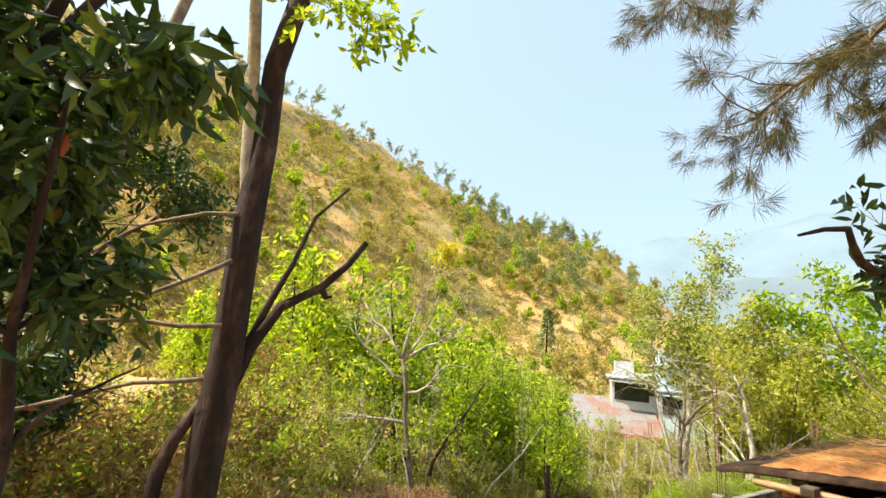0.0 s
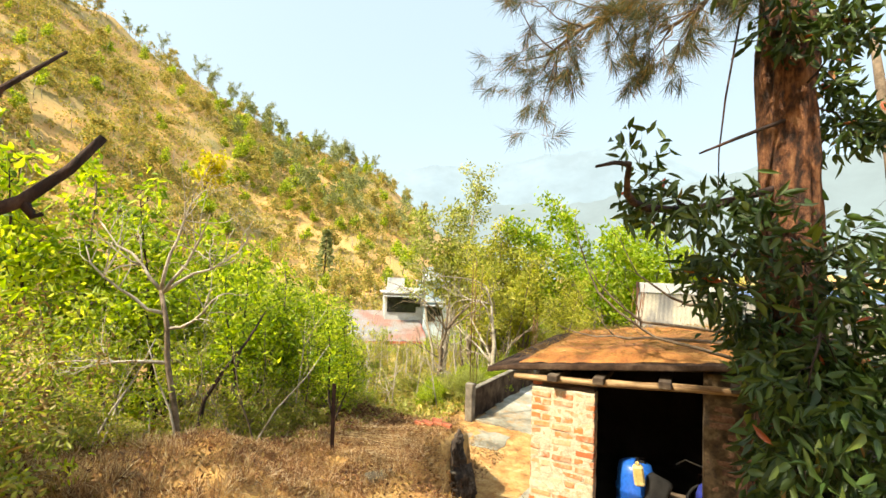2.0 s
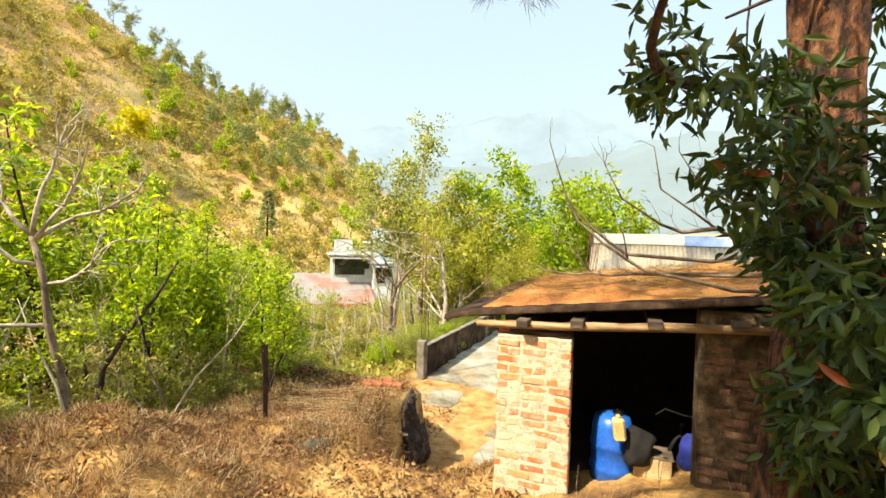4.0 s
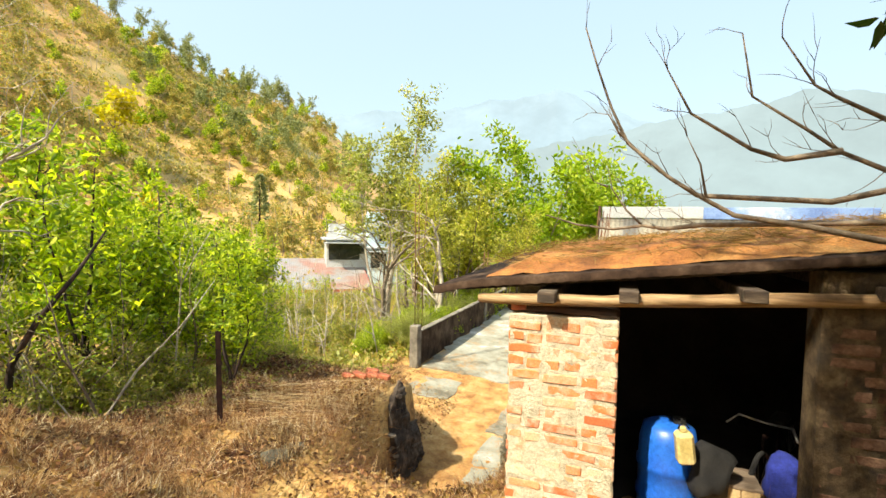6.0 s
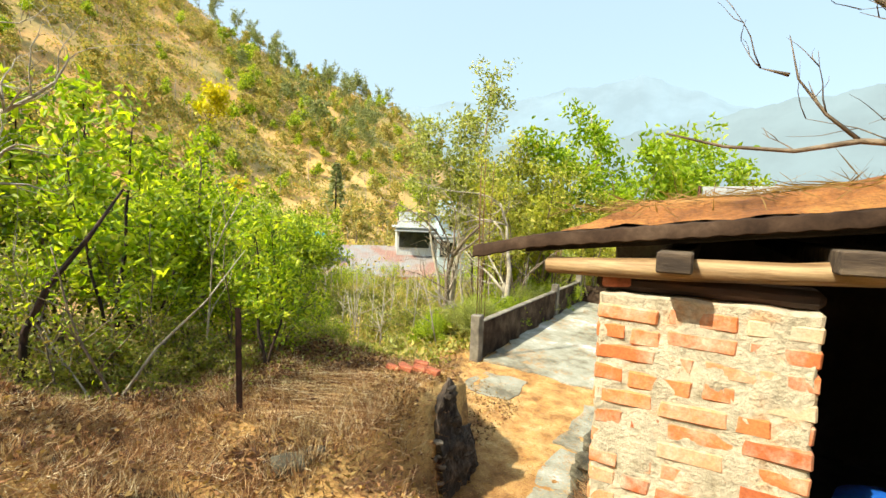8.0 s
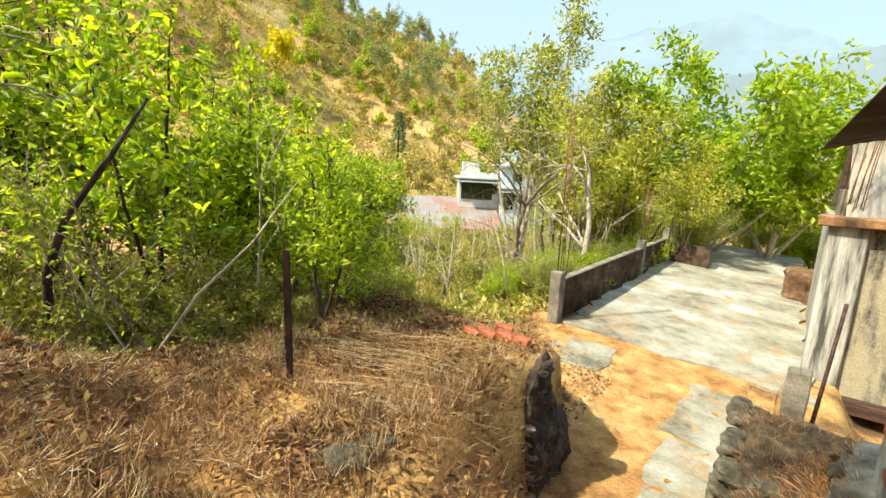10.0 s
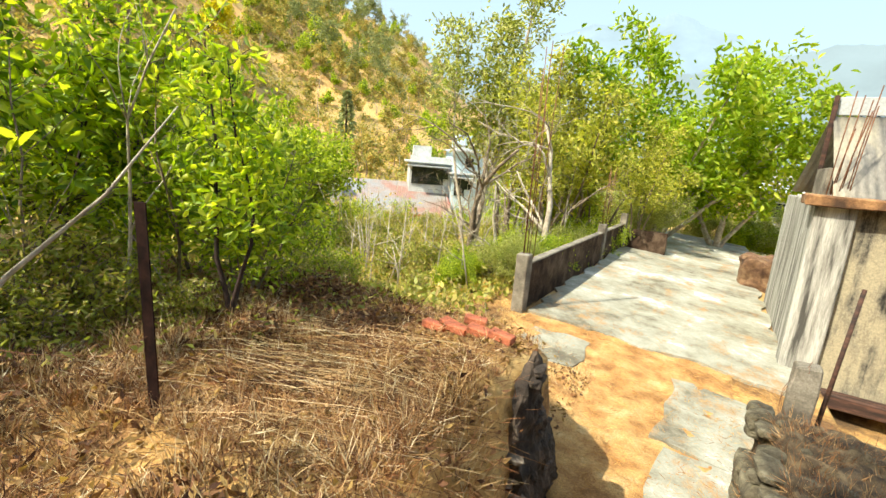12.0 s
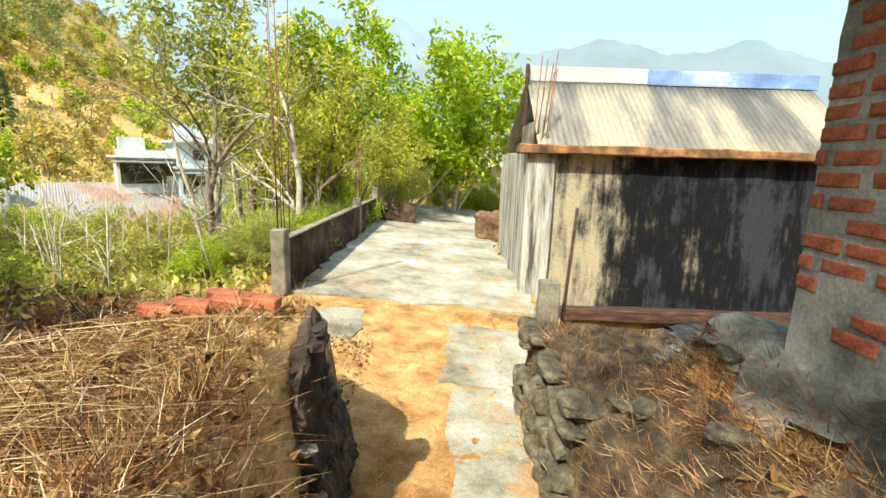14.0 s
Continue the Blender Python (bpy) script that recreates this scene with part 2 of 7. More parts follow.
M_TIN.node_tree.nodes["Principled BSDF"].inputs["Specular IOR Level"].default_value = 0.1
# the dark noise patches stand for dappled tree shade on the roof
M_TINROOF = mottled("grey_corrugated_sheet", [(0.38, (0.085, 0.085, 0.08)), (0.46, (0.16, 0.15, 0.13)), (0.53, (0.27, 0.245, 0.185)), (0.7, (0.34, 0.31, 0.24))], 0.75, 25, 0.6, 0.2, 0.004, stretch=(1, 0.3, 0.3))
M_TINBLUE = mottled("blue_painted_sheet", [(0.4, (0.11, 0.19, 0.42)), (0.52, (0.20, 0.32, 0.58)), (0.62, (0.55, 0.58, 0.60))], 0.5, 25, 0.5, 0.1, 0.004)
M_TINWHITE = mottled("pale_zinc_sheet", [(0.35, (0.34, 0.37, 0.39)), (0.6, (0.46, 0.49, 0.51))], 0.6, 20, 0.45, 0.1, 0.004, metal=0.1)
M_TINPINK = mottled("faded_tin_roof_with_pink_rust", [(0.40, (0.25, 0.26, 0.27)), (0.50, (0.26, 0.235, 0.225)), (0.62, (0.28, 0.15, 0.12))], 0.3, 5, 0.5, 0.1, 0.004)
M_REDPAINT = mottled("red_painted_fascia", [(0.4, (0.42, 0.08, 0.06)), (0.6, (0.55, 0.13, 0.09))], 2, 20, 0.6)
M_SOILRED = mottled("red_brown_earth", [(0.35, (0.07, 0.035, 0.018)), (0.5, (0.15, 0.08, 0.042)), (0.66, (0.26, 0.165, 0.09))], 3, 30, 0.95, 0.9, 0.04)
M_SAND = mottled("orange_sandy_earth", [(0.34, (0.24, 0.11, 0.035)), (0.45, (0.42, 0.22, 0.075)), (0.56, (0.55, 0.33, 0.125)), (0.70, (0.62, 0.45, 0.23))], 2.2, 45, 0.95, 0.9, 0.03, spread=(0.6, 1.3))
M_NEEDLES = mottled("orange_pine_needle_litter", [(0.33, (0.23, 0.085, 0.025)), (0.46, (0.44, 0.17, 0.045)), (0.58, (0.58, 0.26, 0.07)), (0.72, (0.64, 0.37, 0.13))], 2.6, 60, 0.95, 1.0, 0.03, stretch=(1, 1, 1), spread=(0.55, 1.35))
M_LOG = mottled("peeled_wooden_log", [(0.35, (0.07, 0.035, 0.016)), (0.47, (0.22, 0.13, 0.06)), (0.65, (0.40, 0.28, 0.15))], 7, 30, 0.7, 0.4, 0.01, stretch=(0.25, 3, 3))
M_WOODGREY = mottled("weathered_grey_timber", [(0.35, (0.08, 0.055, 0.04)), (0.5, (0.17, 0.125, 0.09)), (0.65, (0.28, 0.22, 0.16))], 6, 40, 0.8, 0.5, 0.01, stretch=(0.5, 3, 3))
M_JOIST = mottled("dark_sawn_timber", [(0.35, (0.03, 0.020, 0.014)), (0.5, (0.075, 0.052, 0.036)), (0.65, (0.15, 0.115, 0.08))], 6, 40, 0.85, 0.5, 0.01, stretch=(0.5, 3, 3))
M_WOODRED = mottled("reddish_brown_timber", [(0.35, (0.014, 0.007, 0.005)), (0.5, (0.042, 0.018, 0.012)), (0.65, (0.10, 0.045, 0.028))], 4, 30, 0.8, 0.4, 0.01, stretch=(0.5, 3, 3))
M_RUST = mottled("rusty_steel", [(0.35, (0.09, 0.035, 0.02)), (0.55, (0.20, 0.085, 0.04)), (0.7, (0.30, 0.14, 0.07))], 14, 60, 0.8, 0.4, 0.003, metal=0.3)
M_IRON = mottled("dark_painted_iron", [(0.4, (0.008, 0.004, 0.004)), (0.6, (0.022, 0.010, 0.008))], 10, 50, 0.8, 0.2, 0.002)
M_IRON.node_tree.nodes["Principled BSDF"].inputs["Specular IOR Level"].default_value = 0.1
# near-black colour stands for the shade inside the shed and under its eave
M_SHADEDARK = mottled("shade_dark_inside", [(0.35, (0.012, 0.010, 0.009)), (0.6, (0.035, 0.028, 0.024))], 3, 30, 0.95)
M_BARKPINE = mottled("scaly_pine_bark", [(0.38, (0.025, 0.012, 0.008)), (0.47, (0.10, 0.04, 0.02)), (0.57, (0.25, 0.105, 0.048)), (0.7, (0.38, 0.20, 0.10))], 9, 30, 0.9, 1.0, 0.06, stretch=(1.5, 1.5, 0.7))
M_BARKDARK = mottled("dark_tree_bark", [(0.35, (0.010, 0.006, 0.005)), (0.50, (0.028, 0.014, 0.011)), (0.62, (0.075, 0.042, 0.034)), (0.76, (0.16, 0.11, 0.09))], 7, 40, 0.9, 0.7, 0.02, stretch=(1, 1, 0.4))
M_BARKBROWN = mottled("brown_branch_bark", [(0.35, (0.10, 0.075, 0.05)), (0.55, (0.21, 0.16, 0.115)), (0.7, (0.32, 0.26, 0.19))], 7, 40, 0.9, 0.5, 0.01)
M_BARKPALE = mottled("bleached_dead_wood", [(0.35, (0.26, 0.22, 0.17)), (0.55, (0.44, 0.39, 0.31)), (0.7, (0.55, 0.50, 0.42))], 6, 40, 0.9, 0.4, 0.01)
M_BARKTWIG = mottled("dead_brown_twig", [(0.35, (0.05, 0.03, 0.02)), (0.55, (0.16, 0.10, 0.065)), (0.7, (0.34, 0.27, 0.19))], 9, 40, 0.9, 0.4, 0.01)
M_BLUEPLASTIC = mottled("blue_plastic_drum", [(0.4, (0.008, 0.09, 0.46)), (0.66, (0.015, 0.14, 0.58)), (0.78, (0.20, 0.34, 0.58))], 3, 30, 0.4, 0.1, 0.002)
M_YELLOWPLASTIC = mottled("yellowed_plastic_can", [(0.4, (0.50, 0.40, 0.15)), (0.6, (0.62, 0.52, 0.25))], 5, 30, 0.5)
M_BLACKCLOTH = mottled("black_cloth", [(0.4, (0.005, 0.005, 0.006)), (0.6, (0.014, 0.014, 0.014))], 8, 60, 0.95)
M_BLUECLOTH = mottled("blue_cloth", [(0.4, (0.006, 0.016, 0.16)), (0.6, (0.015, 0.03, 0.26))], 8, 60, 0.9)
M_CARDBOARD = mottled("plywood_box", [(0.4, (0.50, 0.36, 0.19)), (0.6, (0.60, 0.46, 0.27))], 4, 50, 0.85)
M_CHROME = mottled("dull_steel", [(0.4, (0.30, 0.30, 0.30)), (0.6, (0.45, 0.45, 0.44))], 20, 60, 0.35, 0.1, 0.001, metal=0.9)
M_WHITEWALL = mottled("whitewashed_house_wall", [(0.35, (0.40, 0.42, 0.42)), (0.6, (0.58, 0.61, 0.62))], 0.5, 6, 0.85)
M_BLUEWALL = mottled("pale_blue_house_wall", [(0.35, (0.40, 0.54, 0.62)), (0.6, (0.52, 0.66, 0.74))], 0.5, 6, 0.8)
M_GREYHOUSE = mottled("bare_cement_house_wall", [(0.35, (0.30, 0.29, 0.27)), (0.6, (0.45, 0.43, 0.40))], 0.5, 6, 0.9)
M_DARKFILL = mottled("dark_glass_and_porch_shade", [(0.4, (0.015, 0.017, 0.02)), (0.6, (0.03, 0.033, 0.036))], 1, 5, 0.12)
M_TEAL = mottled("turquoise_tarpaulin", [(0.4, (0.02, 0.30, 0.38)), (0.6, (0.04, 0.42, 0.50))], 0.8, 8, 0.5)

LEAF_LIME = leaf_mat("lime_green_leaves", [(0.0, (0.10, 0.19, 0.015)), (0.3, (0.25, 0.38, 0.022)), (0.65, (0.44, 0.56, 0.035)), (1.0, (0.66, 0.70, 0.08))], 0.58)
LEAF_GREEN = leaf_mat("fresh_green_leaves", [(0.0, (0.11, 0.19, 0.02)), (0.4, (0.30, 0.41, 0.035)), (0.75, (0.48, 0.57, 0.05)), (1.0, (0.66, 0.68, 0.12))], 0.58)
LEAF_BROAD = leaf_mat("glossy_bright_green_leaves", [(0.0, (0.16, 0.27, 0.02)), (0.45, (0.30, 0.44, 0.03)), (0.8, (0.42, 0.54, 0.05)), (1.0, (0.54, 0.60, 0.10))], 0.6)
LEAF_OLIVE = leaf_mat("grey_green_leaves", [(0.0, (0.20, 0.24, 0.07)), (0.5, (0.37, 0.41, 0.12)), (0.85, (0.52, 0.54, 0.22)), (1.0, (0.64, 0.64, 0.36))], 0.55)
LEAF_YOLIVE = leaf_mat("yellow_olive_leaves", [(0.0, (0.20, 0.24, 0.05)), (0.4, (0.40, 0.43, 0.075)), (0.75, (0.58, 0.58, 0.11)), (1.0, (0.68, 0.60, 0.20))], 0.58)
LEAF_DARK = leaf_mat("dark_glossy_leaves", [(0.0, (0.020, 0.046, 0.012)), (0.5, (0.04, 0.085, 0.02)), (0.9, (0.075, 0.13, 0.024)), (0.985, (0.13, 0.18, 0.03)), (0.995, (0.30, 0.06, 0.02)), (1.0, (0.36, 0.08, 0.03))], 0.25, 0.5)
LEAF_WEED = leaf_mat("pale_green_weed_leaves", [(0.0, (0.22, 0.26, 0.05)), (0.45, (0.33, 0.37, 0.07)), (0.7, (0.44, 0.45, 0.12)), (0.85, (0.48, 0.36, 0.15)), (1.0, (0.58, 0.50, 0.28))], 0.5)
LEAF_YELLOW = leaf_mat("yellow_spring_leaves", [(0.0, (0.48, 0.42, 0.02)), (0.5, (0.64, 0.56, 0.03)), (1.0, (0.74, 0.66, 0.06))], 0.45)
LEAF_DRY = leaf_mat("dry_brown_leaves", [(0.0, (0.15, 0.085, 0.03)), (0.5, (0.28, 0.17, 0.06)), (1.0, (0.42, 0.28, 0.11))], 0.3, 0.8)
# needle colour lightened to stand for haze over the far slope
LEAF_CONIFER = leaf_mat("haze_paled_conifer_needles", [(0.0, (0.16, 0.20, 0.10)), (0.6, (0.26, 0.30, 0.13)), (1.0, (0.36, 0.38, 0.17))], 0.25, 0.7)
LEAF_NEEDLE = leaf_mat("long_pine_needles", [(0.0, (0.035, 0.055, 0.025)), (0.5, (0.075, 0.10, 0.04)), (0.72, (0.13, 0.13, 0.05)), (0.86, (0.28, 0.15, 0.035)), (1.0, (0.36, 0.19, 0.04))], 0.25, 0.6)
STRAW = leaf_mat("dry_straw", [(0.0, (0.05, 0.02, 0.010)), (0.25, (0.17, 0.075, 0.035)), (0.45, (0.38, 0.225, 0.105)), (0.74, (0.56, 0.40, 0.23)), (1.0, (0.76, 0.67, 0.52))], 0.25, 0.8, (1.1, 1.0, 0.8))
NEEDLEFALL = leaf_mat("fallen_orange_needles", [(0.0, (0.20, 0.08, 0.025)), (0.5, (0.46, 0.22, 0.06)), (1.0, (0.62, 0.40, 0.16))], 0.2, 0.8)
DEADLEAF = leaf_mat("dark_dead_leaves", [(0.0, (0.05, 0.02, 0.012)), (0.5, (0.17, 0.075, 0.035)), (0.85, (0.32, 0.16, 0.075)), (1.0, (0.46, 0.30, 0.16))], 0.2, 0.85)
RUSTGRASS = leaf_mat("rust_brown_grass", [(0.0, (0.07, 0.026, 0.014)), (0.4, (0.20, 0.08, 0.038)), (0.8, (0.38, 0.18, 0.075)), (1.0, (0.52, 0.34, 0.17))], 0.25, 0.8, (1.1, 1.0, 0.8))
BANKGRASS = leaf_mat("dark_brown_bank_grass", [(0.0, (0.06, 0.026, 0.014)), (0.35, (0.19, 0.085, 0.036)), (0.7, (0.38, 0.19, 0.08)), (1.0, (0.58, 0.42, 0.25))], 0.2, 0.85, (1.1, 1.0, 0.8))
SCRUB = leaf_mat("hillside_scrub", [(0.0, (0.20, 0.22, 0.08)), (0.35, (0.36, 0.35, 0.105)), (0.6, (0.50, 0.44, 0.13)), (0.8, (0.56, 0.40, 0.15)), (1.0, (0.62, 0.46, 0.21))], 0.35, 0.8)


# aerial haze put into the material: the mountains glow pale blue
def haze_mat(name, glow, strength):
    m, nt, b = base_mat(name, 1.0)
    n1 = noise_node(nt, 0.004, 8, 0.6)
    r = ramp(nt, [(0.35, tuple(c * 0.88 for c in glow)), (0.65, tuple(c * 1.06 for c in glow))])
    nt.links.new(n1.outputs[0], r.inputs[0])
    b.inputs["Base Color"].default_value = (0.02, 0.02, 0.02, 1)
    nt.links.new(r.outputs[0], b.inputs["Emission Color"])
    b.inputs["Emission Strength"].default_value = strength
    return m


M_MOUNT_FAR = haze_mat("far_mountain_haze_glow", (0.42, 0.61, 0.76), 0.66)
M_MOUNT_NEAR = haze_mat("near_mountain_haze_glow", (0.39, 0.55, 0.63), 0.60)


# ---------------------------------------------------------------- mesh helpers
GRID = pose(3.58, 4.50, 0, 0, 0, -54.8)
GU, GV = np.array([0.576, -0.817]), np.array([0.817, 0.576])


def grid(s, w, z):
    return GRID @ Vector((s, w, z))


def to_sw(x, y):
    dx, dy = x - 3.58, y - 4.50
    return dx * GU[0] + dy * GU[1], dx * GV[0] + dy * GV[1]


def link(name, me, material, parent=None, label="", smooth=False):
    if material and not me.materials:
        me.materials.append(material)
    if smooth:
        me.shade_smooth()
    ob = new(name, me)
    if parent:
        ob.parent = parent
    if label:
        ob["label"] = label
    return ob


def part(name, bm, material, parent=None, label="", smooth=False):
    me = bpy.data.meshes.new(name)
    bm.to_mesh(me)
    bm.free()
    return link(name, me, material, parent, label, smooth)


def thing(name, m, label, category, group="", kind=""):
    e = new(name)
    e.empty_display_size = 0.2
    e.matrix_basis = m
    return tagged(e, label, category, group, kind)


def box(bm, x0, x1, y0, y1, z0, z1, bevel=0.0, m=None):
    r = bmesh.ops.create_cube(bm, size=1.0)
    vs = r["verts"]
    for v in vs:
        v.co = Vector((x0 + (v.co.x + 0.5) * (x1 - x0), y0 + (v.co.y + 0.5) * (y1 - y0), z0 + (v.co.z + 0.5) * (z1 - z0)))
    if m:
        bmesh.ops.transform(bm, matrix=m, verts=vs)
    if bevel:
        es = list({e for v in vs for e in v.link_edges})
        bmesh.ops.bevel(bm, geom=es, offset=bevel, segments=1, affect="EDGES")


def a_box(*a, **k):
    bm = bmesh.new()
    box(bm, *a, **k)
    return bm


def rough_box(x0, x1, y0, y1, z0, z1, cuts, amp, freq=3.0, seed=0.0, bevel=0.02):
    """A worn block: subdivided and pushed about by noise."""
    bm = a_box(x0, x1, y0, y1, z0, z1, bevel=bevel)
    bmesh.ops.subdivide_edges(bm, edges=[e for e in bm.edges if e.calc_length() > 0.12], cuts=cuts, use_grid_fill=True)
    for v in bm.verts:
        v.co += noise.noise_vector(v.co * freq + Vector((seed, seed * 2, 0))) * amp
    return bm


def tubes_mesh(name, lines):
    """Tapered tubes along many polylines, in one mesh. lines: (points, radii)."""
    verts, faces = [], []
    for pts, radii in lines:
        pts = [Vector(p) for p in pts]
        n = 8 if radii[0] > 0.06 else 6 if radii[0] > 0.02 else 4 if radii[0] > 0.006 else 3
        ref = None
        base = len(verts)
        for i, p in enumerate(pts):
            d = (pts[min(i + 1, len(pts) - 1)] - pts[max(i - 1, 0)])
            if d.length < 1e-6:
                d = Vector((0, 0, 1))
            d.normalize()
            if ref is None or abs(ref.dot(d)) > 0.95:
                ref = Vector((0, 0, 1)) if abs(d.z) < 0.9 else Vector((1, 0, 0))
            a = (ref - d * ref.dot(d)).normalized()
            ref = a
            b = d.cross(a)
            for k in range(n):
                t = 2 * math.pi * k / n
                q = p + (a * math.cos(t) + b * math.sin(t)) * radii[i]
                verts.append(q[:])
        for i in range(len(pts) - 1):
            for k in range(n):
                k2 = (k + 1) % n
                faces.append((base + i * n + k, base + i * n + k2, base + (i + 1) * n + k2, base + (i + 1) * n + k))
        faces.append(tuple(base + k for k in reversed(range(n))))
        faces.append(tuple(base + (len(pts) - 1) * n + k for k in range(n)))
    me = bpy.data.meshes.new(name)
    me.from_pydata(verts, [], faces)
    me.shade_smooth()
    return me


def leaves_mesh(name, P, D, length, width, rng, fold=0.25):
    """Leaf blades at the points P pointing along D: four corners each, folded along the midrib."""
    n = len(P)
    D = D / np.maximum(np.linalg.norm(D, axis=1, keepdims=True), 1e-6)
    R = rng.normal(size=(n, 3))
    S = np.cross(D, R)
    S /= np.maximum(np.linalg.norm(S, axis=1, keepdims=True), 1e-6)
    N = np.cross(S, D)
    ln = (length * rng.uniform(0.65, 1.3, n))[:, None]
    wd = (width * rng.uniform(0.7, 1.25, n))[:, None]
    mid = P + D * ln * 0.45
    tip = P + D * ln - N * ln * 0.12
    a = mid + S * wd * 0.5 + N * wd * fold
    b = mid - S * wd * 0.5 + N * wd * fold
    V = np.stack([P, a, tip, b], 1).reshape(-1, 3)
    me = bpy.data.meshes.new(name)
    me.vertices.add(4 * n)
    me.vertices.foreach_set("co", V.ravel())
    me.loops.add(4 * n)
    me.loops.foreach_set("vertex_index", np.arange(4 * n))
    me.polygons.add(n)
    me.polygons.foreach_set("loop_start", np.arange(n) * 4)
    me.polygons.foreach_set("loop_total", np.full(n, 4))
    me.update(calc_edges=True)
    return me


def lance_mesh(name, P, D, length, width, rng, fold=0.22):
    """Pointed leaves: six corners each, cupped along the midrib and drooping at the tip."""
    n = len(P)
    D = D / np.maximum(np.linalg.norm(D, axis=1, keepdims=True), 1e-6)
    S = np.cross(D, rng.normal(size=(n, 3)))
    S /= np.maximum(np.linalg.norm(S, axis=1, keepdims=True), 1e-6)
    N = np.cross(S, D)
    ln = (length * rng.uniform(0.65, 1.3, n))[:, None]
    wd = (width * rng.uniform(0.75, 1.25, n))[:, None]
    p1, p2 = P + D * ln * 0.28, P + D * ln * 0.62 - N * ln * 0.03
    tip = P + D * ln * 1.05 - N * ln * 0.16
    V = np.stack([P, p1 + S * wd * 0.42 + N * wd * fold, p2 + S * wd * 0.40 + N * wd * fold, tip, p2 - S * wd * 0.40 + N * wd * fold, p1 - S * wd * 0.42 + N * wd * fold], 1).reshape(-1, 3)
    me = bpy.data.meshes.new(name)
    me.vertices.add(6 * n)
    me.vertices.foreach_set("co", V.ravel())
    q = np.arange(n)[:, None] * 6
    F = np.concatenate([q + np.array([[0, 1, 2, 3]]), q + np.array([[0, 3, 4, 5]])], 1).reshape(-1, 4)
    me.loops.add(8 * n)
    me.loops.foreach_set("vertex_index", F.ravel())
    me.polygons.add(2 * n)
    me.polygons.foreach_set("loop_start", np.arange(2 * n) * 4)
    me.polygons.foreach_set("loop_total", np.full(2 * n, 4))
    me.update(calc_edges=True)
    return me


def smooth(a, b, x):
    t = np.clip((x - a) / (b - a), 0, 1)
    return t * t * (3 - 2 * t)


# ---------------------------------------------------------------- ground
def floor_z(s):
    return -3.3 - 0.07 * (s + 4.72)


AZ = np.array([-180, -120, -75, -31, -14, -1.4, 6, 12, 16, 19, 22, 26, 40, 180.0])
RIDGE_R = np.array([170, 150, 150, 165, 185, 205, 225, 240, 250, 255, 255, 250, 250, 200.0])
RIDGE_Z = np.array([50, 70, 85, 90, 88, 74, 67, 62, 60, 55, 42, 26, 4, 30.0])


def wobble(x, y, f, seed):
    """Cheap smooth variation from a few crossed waves."""
    return (np.sin(x * f + seed) * np.cos(y * f * 1.13 + 1.7 * seed) + 0.5 * np.sin(x * f * 2.3 + y * f * 1.9 + seed * 3) + 0.3 * np.cos(x * f * 4.7 - y * f * 4.1 + seed)) / 1.8


